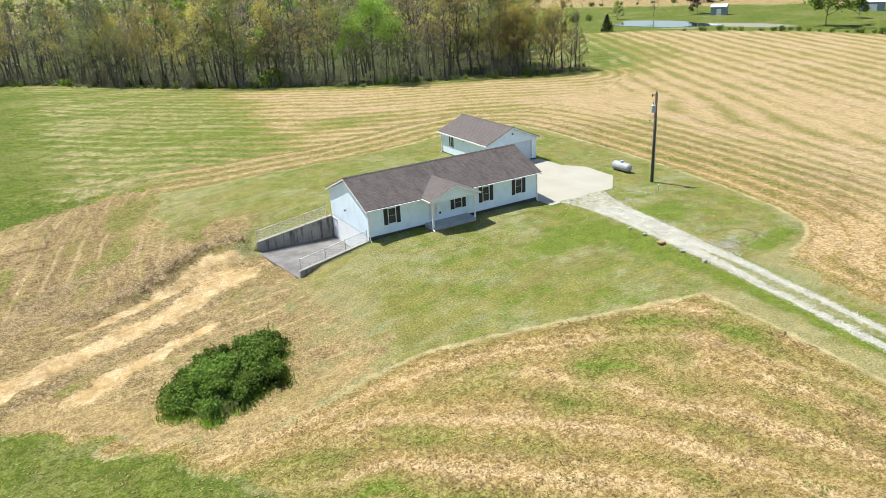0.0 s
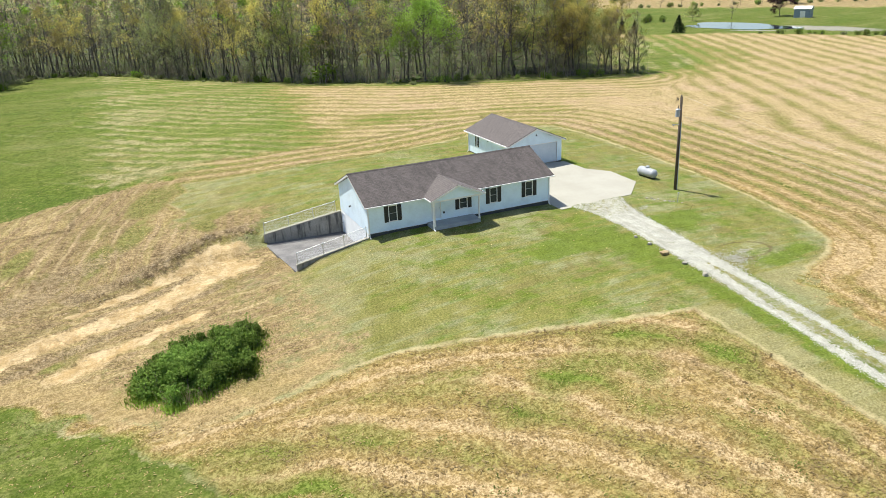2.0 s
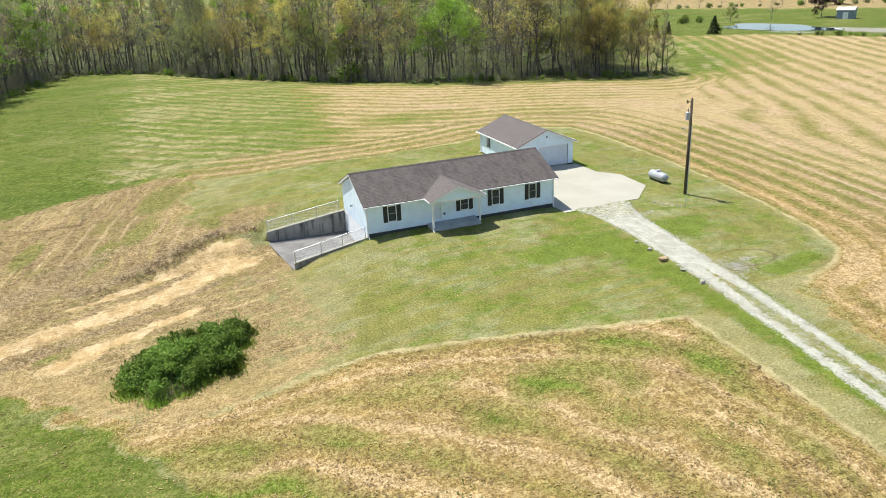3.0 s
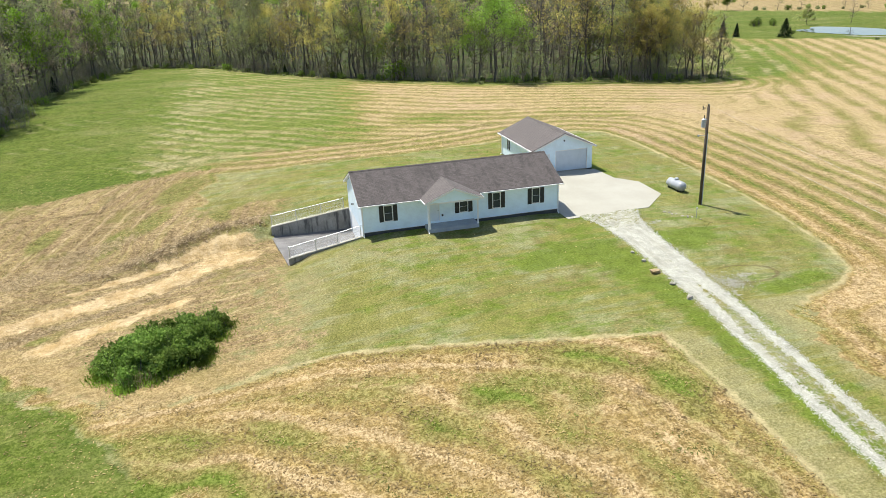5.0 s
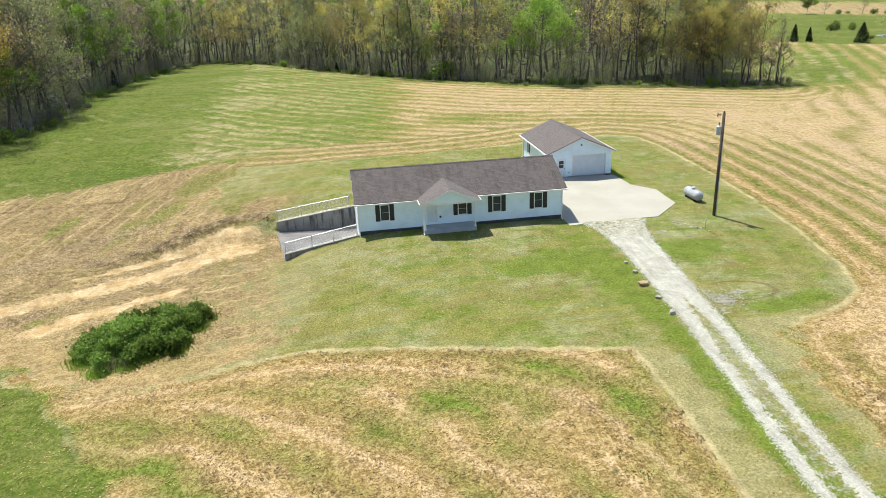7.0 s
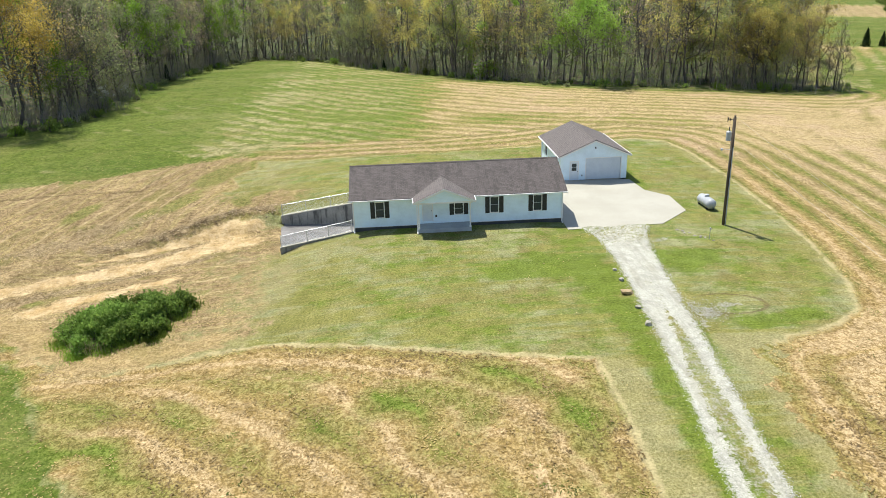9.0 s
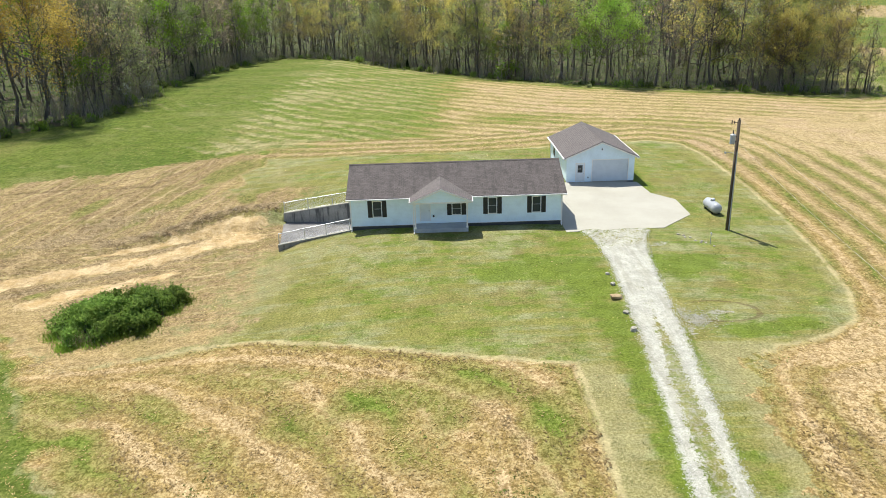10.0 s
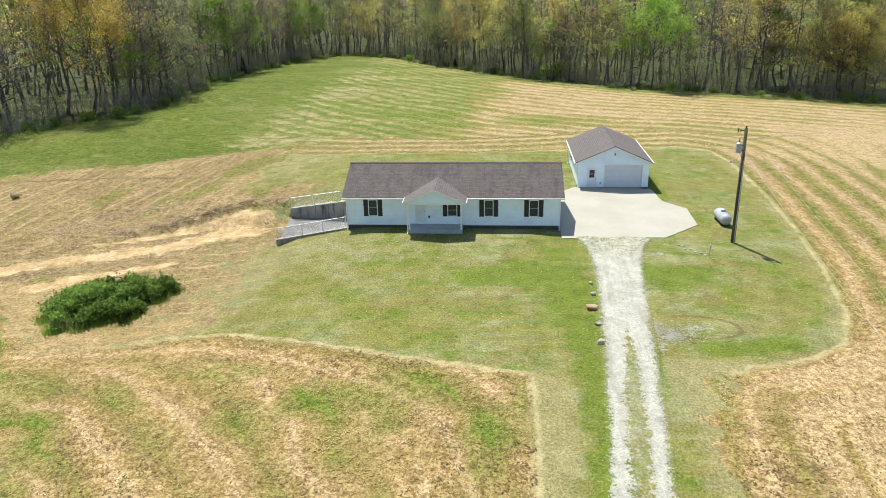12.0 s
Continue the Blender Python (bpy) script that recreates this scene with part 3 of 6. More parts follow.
def wall(bm, axis, u0, u1, z0, z1, w0, w1, holes=()):
    """A wall along x (axis 0) or y (axis 1) from u0 to u1, w0 to w1 thick, with holes (u0, u1, z0, z1) right through; one closed shell."""
    us = sorted({u0, u1, *[h for o in holes for h in o[:2]]})
    zs = sorted({z0, z1, *[h for o in holes for h in o[2:]]})
    full = {}
    for i, (a, b) in enumerate(zip(us, us[1:])):
        for j, (c, d) in enumerate(zip(zs, zs[1:])):
            full[i, j] = not any(o[0] <= a and b <= o[1] and o[2] <= c and d <= o[3] for o in holes)
    made = {}

    def vert(i, j, w):
        if (i, j, w) not in made:
            made[i, j, w] = bm.verts.new((us[i], w, zs[j]) if axis == 0 else (w, us[i], zs[j]))
        return made[i, j, w]
    for (i, j), solid in full.items():
        if not solid:
            continue
        for w in (w0, w1):
            bm.faces.new([vert(i + a, j + b, w) for a, b in ((0, 0), (1, 0), (1, 1), (0, 1))])
        for di, dj, p, q in ((-1, 0, (0, 0), (0, 1)), (1, 0, (1, 0), (1, 1)), (0, -1, (0, 0), (1, 0)), (0, 1, (0, 1), (1, 1))):
            if not full.get((i + di, j + dj), False):
                bm.faces.new([vert(i + p[0], j + p[1], w0), vert(i + q[0], j + q[1], w0), vert(i + q[0], j + q[1], w1), vert(i + p[0], j + p[1], w1)])
    return bm


def thing(name, label, category, at=(0, 0, 0), group="", kind=""):
    ob = new(name)
    ob.location = at
    return tagged(ob, label, category, group, kind)


# ---- ground ----
BASE = -1.755
HILLS = [(5, 0, 22, 2.897), (-20, -12, 11, 0.310), (-20, -12, 25, -2.654), (8, -28, 16, 0.548), (0, 60, 30, 1.041),
         (-28, 32, 16, 0.923), (85, 45, 32, -0.219), (-8, -2, 8, -0.527), (-16, 8, 8, -0.885), (-40, 100, 40, 2.364), (22, 70, 22, 0.581),
         (150, 100, 70, 0.201), (22, 15, 9, 0.152), (-3, 12, 10, 0.784), (8, 4, 9, -0.769), (0, -2, 6, 0.643),
         (-11, 9, 5, -0.294), (44, 46, 14, 0.667), (48, 24, 14, 0.549), (-28, 9, 7, 0.740), (-80, 40, 40, 0.816), (60, 80, 20, 0.569),
         (-16, 10, 4, 0.886)]

# edge of the mown yard, with the strip along the drive
YARD = [(-13.8, -17.2), (-9, -16.5), (-4.4, -16.2), (2, -18.2), (8, -20.2), (14.1, -21.7), (14.2, -27), (14, -34), (13, -95), (21.6, -95), (22.2, -34), (22.8, -25.8), (23.6, -21.9),
        (25.6, -20.3), (29.2, -19.1), (31.9, -17), (33.6, -13.2), (35.0, -6), (36.1, 2.5), (36.8, 12), (36.9, 24), (36, 29), (33, 30.8), (24, 29.8), (19, 27.6),
        (8, 25.0), (-6, 24.3), (-12, 25.3), (-11.6, 22.6), (-13.8, 20), (-12.4, 16.6), (-14.9, 13.5), (-19, 9), (-28, 6), (-29, 1), (-25, -4), (-23.2, -8), (-21.5, -12.3), (-17.5, -15.7)]
GULLY = [(-4, 4.0, -1.95), (-7.5, 3.9, -1.85), (-11, 3.6, -1.9), (-16, 1.2, -2.1), (-21, -1.0, -2.35), (-27, -3.6, -2.6), (-38, -8, -2.9)]
# wheel tracks of bare clay: line, half width at its two ends
TRACKS = [([(-9.0, 7.2), (-11, 7.1), (-13.2, 5.9), (-15, 4.4), (-18.5, 2.9), (-22.5, 1.3)], (0.95, 0.3)),
          ([(-7.5, 4.4), (-10.5, 3.8), (-13, 2.8), (-16, 0.6), (-19, -0.3), (-23.5, -1.9), (-28, -3.8), (-36, -7)], (1.35, 1.1)),
          ([(-13.5, -2.9), (-17.0, -4.2), (-20, -5.6), (-22.6, -6.9)], (0.35, 1.1))]
CREST = [(-7.6, 9.6), (-11, 9.2), (-13.5, 7.8), (-15.5, 6.0), (-18, 4.8), (-22, 3.3)]
WOOD_EDGE = [(-230, 10), (-120, 22), (-70, 31), (-52, 43.5), (-45.5, 50.5), (-42.5, 62.5), (-43.5, 88), (-41, 108), (-38.5, 135), (-34, 150), (-24, 147), (-16, 137), (-8, 125), (-1, 114),
             (10, 99), (20, 88.5), (33, 79), (45, 75), (60, 71), (74, 67.2), (82, 67.5), (84, 71.5), (75, 78.5), (85, 92), (97, 108), (110, 125), (125, 260), (-60, 420), (-300, 300)]


def near_line(x, y, pts, closed):
    """Distance to a line of points, and how far along the nearest stretch lies."""
    best, along = np.full(x.shape, 1e9), np.zeros(x.shape)
    ends = list(zip(pts, pts[1:] + (pts[:1] if closed else [])))
    for i, (a, b) in enumerate(ends[:len(pts) if closed else len(pts) - 1]):
        dx, dy = b[0] - a[0], b[1] - a[1]
        u = np.clip(((x - a[0]) * dx + (y - a[1]) * dy) / (dx * dx + dy * dy), 0, 1)
        d = np.hypot(x - a[0] - u * dx, y - a[1] - u * dy)
        along = np.where(d < best, i + u, along)
        best = np.minimum(best, d)
    return best, along


def inside(x, y, pts):
    c = np.zeros(x.shape, bool)
    for a, b in zip(pts, pts[1:] + pts[:1]):
        if a[1] != b[1]:
            c ^= ((a[1] > y) != (b[1] > y)) & (x < (b[0] - a[0]) * (y - a[1]) / (b[1] - a[1]) + a[0])
    return c


def signed(x, y, pts):
    d, _ = near_line(x, y, pts, True)
    return np.where(inside(x, y, pts), -d, d)


def ripple(x, y, size, seed):
    """Soft waves that never repeat, between about -1 and 1."""
    v = np.zeros(x.shape)
    r = random.Random(seed)
    for k in range(9):
        a, f, p = r.uniform(0, 6.3), r.uniform(0.6, 2.2) / size, r.uniform(0, 6.3)
        v += np.sin((x * math.cos(a) + y * math.sin(a)) * f * 6.28 + p + 0.8 * np.sin((y * math.cos(a) - x * math.sin(a)) * f * 3.1 + p))
    return v / 4.5


def smooth(v, lo, hi):
    u = np.clip((v - lo) / (hi - lo), 0, 1)
    return u * u * (3 - 2 * u)


def terrain(x, y):
    x, y = np.asarray(x, float), np.asarray(y, float)
    z = np.full(x.shape, BASE)
    for a, b, s, k in HILLS:
        z = z + k * np.exp(-((x - a) ** 2 + (y - b) ** 2) / (2 * s * s))
    yard = smooth(-signed(x, y, YARD), 0.0, 2.0) * smooth(x, -12, -4)
    z = z + (0.07 - z) * smooth(-np.abs(x - 8.6), -8.4, -6.0) * smooth(y, -5.0, -1.2) * smooth(-y, -1.0, 0.5)
    z = z + (1 - yard) * 0.07 * ripple(x, y, 3.0, 3) + 0.05 * (1 - yard) * ripple(x, y, 0.9, 4) + 0.07 * np.clip(1.3 - np.hypot((x + 20) / 14, (y - 6) / 12), 0, 1) * ripple(x, y, 1.6, 44)
    # the eroded track below the basement ramp
    d, s = near_line(x, y, [g[:2] for g in GULLY], False)
    zc = np.interp(s, range(len(GULLY)), [g[2] for g in GULLY])
    north = y > np.interp(x, [g[0] for g in GULLY[::-1]], [g[1] for g in GULLY[::-1]])
    width = np.where(x > -9, 3.4, 2.3) + 0.5 * ripple(x, y, 4.0, 6)
    rise = np.where(north & (x > -19), 0.75, 0.30)
    cut = zc + np.maximum(0, d - width) * rise + 0.05 * ripple(x, y, 1.2, 5)
    z = np.where(x < -5.4, np.where(cut < z, cut * 0.85 + z * 0.15 * np.exp(-np.maximum(0, z - cut)) + cut * 0.15 * (1 - np.exp(-np.maximum(0, z - cut))), z), z)
    dc, sc = near_line(x, y, CREST, False)
    z = z + 0.38 * np.interp(sc, (0, 1, 4, 5), (0.1, 1.0, 0.6, 0.0)) * np.exp(-(dc / 0.8) ** 2) * (1.0 + 0.5 * ripple(x, y, 1.1, 52))
    # earth held by the ramp walls
    top_n = np.interp(x, [-7.1, 0], [-0.98, -0.03])
    z = np.where((x > -7.3) & (x < 0.2) & (y >= 7.95), top_n + (z - top_n) * smooth(y, 8.3, 11.5), z)
    top_s = np.interp(x, [-6.3, -5.2, -4.2, 0], [-1.78, -1.35, -0.95, -0.10])
    z = np.where((x > -6.3) & (x < 0.2) & (y <= 0.13), top_s + (z - top_s) * smooth(-y, 0.2, 3.0), z)
    mouth = -6.1 - (y - 0.17) * 0.13
    z = np.where((x > mouth + 0.15) & (x < 0.1) & (y > 0.14) & (y < 7.94), -2.3, z)
    return z


def tz(x, y):
    return float(terrain(np.array([float(x)]), np.array([float(y)]))[0])


def axis_of(lo, hi, step0, far_lo, far_hi, extra=()):
    a = list(np.arange(lo, hi + 0.01, step0)) + list(extra)
    for end, sgn in ((far_lo, -1), (far_hi, 1)):
        v, d = (lo if sgn < 0 else hi), step0
        while (v > end) if sgn < 0 else (v < end):
            d = min(d * 1.12, 1.4 if abs(v - 30) < 130 else 400)
            v += sgn * d
            a.append(v)
    return np.unique(np.round(a, 3))


def lumps(x, y, rows):
    """Soft oval patches (x, y, half length, half width, turn)."""
    v = np.zeros(x.shape)
    for cx, cy, a, b, turn in rows:
        c, s = math.cos(radians(turn)), math.sin(radians(turn))
        u, w = (x - cx) * c + (y - cy) * s, (y - cy) * c - (x - cx) * s
        v = np.maximum(v, 1.0 - 0.5 * np.hypot(u / a, w / b) ** 2)
    return np.clip(v, 0, 1)


def far_edge(y):
    """Where the hay field ends towards the pond."""
    return np.interp(y, (0, 55, 72, 93, 115, 125, 130, 150), (182, 172, 170, 162, 150, 135, 131, 120))


def field_values(x, y):
    """How far a place lies from the yard's edge, and how much of it is worn earth, bare clay, green growth and woodland floor."""
    ld = signed(x, y, YARD)
    d, s = near_line(x, y, [g[:2] for g in GULLY], False)
    gully = np.clip(1.15 - np.maximum(0, d - 1.6) / 2.2, 0, 1) * (x < -6)
    dirt = np.maximum(gully, lumps(x, y, [(-14, 9, 9, 3.0, 25), (-24, 9, 12, 6, 20), (-33, 17, 11, 5, 5), (-24, 22, 13, 2.6, 25), (-19, -4, 9, 3.6, 25), (-25, -6, 7, 4, 20),
                                          (-14, -15.5, 5, 1.6, 15), (-21.5, -10, 1.6, 5, 10), (-9.5, 11.5, 4, 2.2, 30), (-19, 19, 6, 4, 60), (-15, 22, 3.5, 1.6, 60)]))
    west = smooth(-x + 1.6 * ripple(x, y, 6, 31), -1.0, 10.5) * smooth(-np.abs(y + 4), -15, -9)
    dirt = np.maximum(dirt, 0.62 * west)
    # stones spilt beside the drive
    spill = lumps(x, y, [(22.2, -17.2, 1.2, 0.9, 20), (23.8, -16.2, 1.3, 0.5, 10), (21.5, -16.0, 0.5, 1.2, 0), (21.4, -18.6, 0.5, 0.8, 0), (23.5, -5.0, 1.2, 0.4, 30)]) * 0.62
    spill = np.maximum(spill, lumps(x, y, [(178, 103, 16, 6.5, -80), (161, 113, 9, 1.5, -58)]))
    bare = lumps(x, y, [(-11.3, 5.6, 2.7, 1.9, 15), (-22.0, -7.0, 1.8, 0.8, 25)]) * 0.8
    for line, wide in TRACKS:
        dt, st = near_line(x, y, line, False)
        w = np.interp(st, (0, len(line) - 1), wide) * (1.0 + 0.35 * ripple(x, y, 3.0, 51))
        bare = np.maximum(bare, np.clip(1.15 - 0.65 * dt / w, 0, 1))
    bare = bare * smooth(-x, 7.2, 9.4)
    wd = signed(x, y, WOOD_EDGE)
    bound = np.interp(x, [-70, -42, -26, -21, -17, -13, -7, 10], [14, 19.5, 20, 22, 26.5, 27.5, 32, 34])
    dc, _ = near_line(x, y, [(a - 0.3, b + 0.5) for a, b in CREST], False)
    d2, _ = near_line(x, y, [(-12.5, 4.75), (-15, 3.1), (-18, 1.55), (-23, -0.6)], False)
    d3, _ = near_line(x, y, [(-12, 0.9), (-16, -0.9), (-20, -2.7), (-27, -6)], False)
    dead = np.maximum(np.exp(-(dc / 1.0) ** 2), 0.8 * np.exp(-(d2 / 0.45) ** 2))
    dead = np.maximum(dead, 0.75 * np.exp(-(d3 / 0.7) ** 2))
    dead = np.maximum(dead, lumps(x, y, [(-26, 4.6, 5, 1.6, 20), (-22, 8.5, 5, 1.5, 25), (-9, -1.2, 3, 0.6, -10)]) * 0.7)
    dirt = np.maximum(dirt, 0.8 * smooth(-x, 15, 19) * smooth(y, -11, -6) * (1 - smooth(y - bound + 1.6 * ripple(x, y, 7, 10), -1.5, 2.0)))
    green = np.maximum((1.0 + 0.5 * smooth(-x, 8, 34)) * smooth(8.0 - x + 0.12 * (y - 40) + 3.0 * ripple(x, y * 3, 20, 9), -4, 6) * smooth(y - bound + 1.6 * ripple(x, y, 7, 10), -1.5, 2.5), 1.0 - smooth(wd, 2.0, 8.0))
    rough = np.interp(y, (-60, -37, -30, -26, -22.5, -20.5, -17.5, -14.5, -11.5, -8, -4), (4, -4, -9.5, -13, -15.6, -16.3, -18.5, -20.8, -23, -27, -33)) - x + 0.6 * ripple(x, y, 4, 91)
    green = np.maximum(green, smooth(rough, -0.8, 1.0) * (y < -4) * 1.32)
    dirt = np.maximum(dirt, 0.75 * np.exp(-(near_line(x, y, [(-26, -7.0), (-22.5, -9.4), (-20.0, -12.4), (-16.6, -15.0), (-12.5, -15.9), (-8, -14.5)], False)[0] / 1.7) ** 2)) * (1 - smooth(rough, -1.2, 0.4) * (y < -4))
    green = np.maximum(green, lumps(x, y, [(104, 90, 30, 18, 52), (92, 72, 10, 10, 0), (20, 46, 9, 4, 0), (5, -24, 6, 2.0, 10), (13, -25.5, 3, 1.6, 45), (-3, -20.5, 2.6, 1.0, -25), (6.5, -25, 1.0, 2.6, 20), (-8, -22.3, 2.6, 0.8, -40), (11.6, -31, 0.8, 5, 0), (-14.6, -22.5, 2.2, 3.0, 30), (-10.2, -29.0, 2.4, 4.0, 25), (-11.5, -24.5, 0.9, 2.0, 40)]) * 0.8)
    green = np.maximum(green, lumps(x, y, [(98, 84, 24, 13, 55), (92, 74, 13, 9, 20)]) * 1.3)
    green = np.maximum(green, lumps(x, y, [(116, 106, 24, 13, 52)]) * 1.05)
    beyond = np.where(x > 100, (x - far_edge(y)) * 0.87, -50)
    depth = (x - 131) * 0.871 + (y - 130) * 0.49
    tilled = smooth(depth, 118, 124) * (1 - smooth(depth, 208, 220)) * smooth(y, 122, 134)
    green = np.maximum(green, smooth(beyond, -2, 3) * (1 - tilled) * 1.5)
    rim = np.where((x > 20) & (x < 24.5) & (y < -20.6), 0.0, np.where((x > -20) & (y < 0) | (x > 14), 1.0, 0.35))
    pale = np.maximum(smooth(x, 24, 30) * smooth(-y, 15, 22), lumps(x, y, [(58, 36, 17, 9, 30), (78, 8, 16, 7, 65)]) * 0.9)
    dirt = np.maximum(dirt, 0.55 * tilled)
    front, _ = near_line(x, y, [(-60, -16), (-4.4, -16.2), (2, -18.2), (8, -20.2), (14.1, -21.7)], False)
    strip, _ = near_line(x, y, [(14.1, -21.7), (14, -34), (13, -95)], False)
    bent = -4.5 * np.log(np.exp(-np.minimum(front, 200) / 4.5) + np.exp(-np.minimum(strip, 200) / 4.5))
    # swaths that swing round the near field's lower corner
    slant = 0.75 * np.hypot(x + 22, y + 44.5) + 0.35 * ripple(x, y, 11, 81)
    row = np.where((x < 14.2) & (y < -13.5) & (ld > 0), np.where(bent < 2.9, bent - 0.1, slant), ld)
    # dry and lush parts of the lawn
    dry = smooth(-x + 2.0 * ripple(x, y, 8, 61), -3, 11) * 0.9 * (0.3 + 0.7 * smooth(-y, -9, -4))
    dry = np.maximum(dry, smooth(16.4 - x + 0.7 * ripple(x, y, 3.5, 62), -0.8, 1.4) * smooth(-y, 21, 23) * 1.1)
    dry = np.maximum(dry, smooth(x, 20.8, 22) * smooth(-y, 18.5, 20.5) * 0.9)
    dry = np.maximum(dry, (1 - smooth(-ld, 0.3, 1.8)) * 0.55 * (x > 18))
    dry = dry - 0.8 * lumps(x, y, [(17.2, -28, 0.9, 9, 0), (17.0, -12, 1.3, 7, 0), (24, -8.5, 2.4, 1.6, 20), (27, -18.2, 4, 0.9, 12), (13, -9, 3, 2, 0), (26, 14, 14, 1.2, 88)])
    # swaths of the upper field run along the wood, outside three rounds along the yard
    edge, _ = near_line(x, y, WOOD_EDGE[9:20], False)
    row = np.where((y > 18) & (ld > 8.6), 0.9 * edge + 0.5 * ripple(x, y, 30, 73), row)
    # the far hay field's straight swaths, which bend round the yard as they come near
    east = 0.61 * (0.88 * x - 0.475 * y) - 9.0 + 0.3 * ripple(x, y, 45, 71)
    turn = smooth(ld, 7.0, 36.0)
    row = np.where((x > 34) & (y < 32 + (x - 37) * 0.5) | (x > 88), ld * (1 - turn) + east * turn, row)
    # wheel lines that run down the west slope, and what sprouts between them
    rut = x - np.interp(y, (-5, 3, 9, 16, 22, 29, 40), (-28.2, -26.1, -24.4, -22.6, -20.6, -17.6, -11)) + 0.25 * ripple(x, y, 9, 95)
    sprig = lumps(x, y, [(-17.3, 13.5, 1.3, 4.0, -20), (-15.2, 21.5, 2.0, 4.5, -25), (-23.6, -5.6, 0.9, 0.5, 20), (-20.5, 9.5, 1.0, 3.0, -18), (-26.5, 12, 1.0, 3.0, -15), (-11.5, 12.5, 1.0, 1.6, 20)])
    worn = np.exp(-(np.minimum(near_line(x, y, [(-26, -7.0), (-22.5, -9.4), (-20.0, -12.4), (-16.6, -15.0), (-12.5, -15.9), (-8, -14.5)], False)[0], 9) / 1.5) ** 2)
    return {"rut": rut, "sprig": sprig, "worn": worn, "row": row, "ld": np.where(ld < -30, -30, ld), "dirt": dirt, "bare": bare, "green": green, "wood": 1.0 - smooth(wd, -3.0, 1.0), "rim": rim, "dry": dry, "spill": spill, "stripe": np.maximum((x > 33) * smooth(y, -14, -8) * (1 - smooth(ld, 13, 18)), (x < 33) * (x > -20) * (y > 22) * (1 - smooth(ld, 9, 13))), "pale": pale, "dead": dead, "soft": smooth(x, 20.6, 21.6) * smooth(-x, -26, -24.5) * smooth(-y, 19.5, 21.5)}


def build_ground():
    xs = axis_of(-38, 44, 0.45, -2500, 2500, (-7.12, -0.02, 0.06, 0.12, -6.3))
    ys = axis_of(-40, 33, 0.45, -2500, 2500, (0.10, 0.13, 0.145, 0.3, 7.8, 7.93, 7.96, 8.1))
    gx, gy = np.meshgrid(xs, ys, indexing="ij")
    x, y = gx.ravel(), gy.ravel()
    z = terrain(x, y)
    nx, ny = len(xs), len(ys)
    i = (np.arange(nx - 1)[:, None] * ny + np.arange(ny - 1)[None, :]).ravel()
    ob = soup("ground", np.stack([x, y, z], 1), np.stack([i, i + ny, i + ny + 1, i + 1], 1), GROUND)
    ob.data.polygons.foreach_set("use_smooth", np.ones(len(i), bool))
    for name, val in field_values(x, y).items():
        ob.data.attributes.new(name, "FLOAT", "POINT").data.foreach_set("value", val.astype(np.float32))
    return tagged(ob, "mown lawn, striped hay field and worn clay earth", "ground", kind="structure")


ground = build_ground()


# gravel drive: two wheel tracks that join near the slab
def build_drive():
    ys = np.arange(-95, -1.45, 0.25)
    us = np.linspace(-1, 1, 34)
    mid = np.interp(ys, [-95, -35, -30, -23.5, -17, -10, -2], [16.6, 17.95, 18.42, 19.17, 19.75, 20.4, 21.0])
    half = np.interp(ys, [-95, -30, -23, -14, -8, -4, -2], [1.2, 1.2, 1.22, 1.36, 1.5, 1.9, 2.6])
    y = np.repeat(ys, len(us))
    u = np.tile(us, len(ys))
    hw = np.repeat(half, len(us))
    x = np.repeat(mid, len(us)) + u * (hw + 0.35) + 0.05 * ripple(y, y * 0 + 3, 9, 2)
    side = np.abs(u) * (hw + 0.35)
    gap = np.interp(y, [-95, -24, -18, -13], [0.50, 0.46, 0.16, -0.7])
    edge = np.minimum((hw - side) / 0.35, (side - gap) / 0.35)
    edge = np.minimum(edge, np.interp(y, [-95, -9, -5, -2], [2, 2, 0.3, 0.12]))
    edge = np.where(side < 0.4, np.minimum(edge, np.interp(y, [-95, -20, -16, -7], [2, 2, 0.55, 0.8])), edge)
    n = len(us)
    i = (np.arange(len(ys) - 1)[:, None] * n + np.arange(n - 1)[None, :]).ravel()
    z = terrain(x, y) + 0.035
    z = np.where(np.abs(u) > 0.99, z - 0.08, z)
    ob = soup("driveway", np.stack([x, y, z], 1), np.stack([i, i + 1, i + n + 1, i + n], 1), GRAVEL)
    ob.data.polygons.foreach_set("use_smooth", np.ones(len(i), bool))
    ob.data.attributes.new("edge", "FLOAT", "POINT").data.foreach_set("value", np.clip(edge, -2, 2).astype(np.float32))
    ob.data.attributes.new("side", "FLOAT", "POINT").data.foreach_set("value", smooth(side, 0.6, 0.9).astype(np.float32))
    ob.data.attributes.new("dry", "FLOAT", "POINT").data.foreach_set("value", field_values(x, y)["dry"].astype(np.float32))
    return tagged(ob, "pale gravel driveway with two wheel tracks", "driveway", kind="structure")


build_drive()


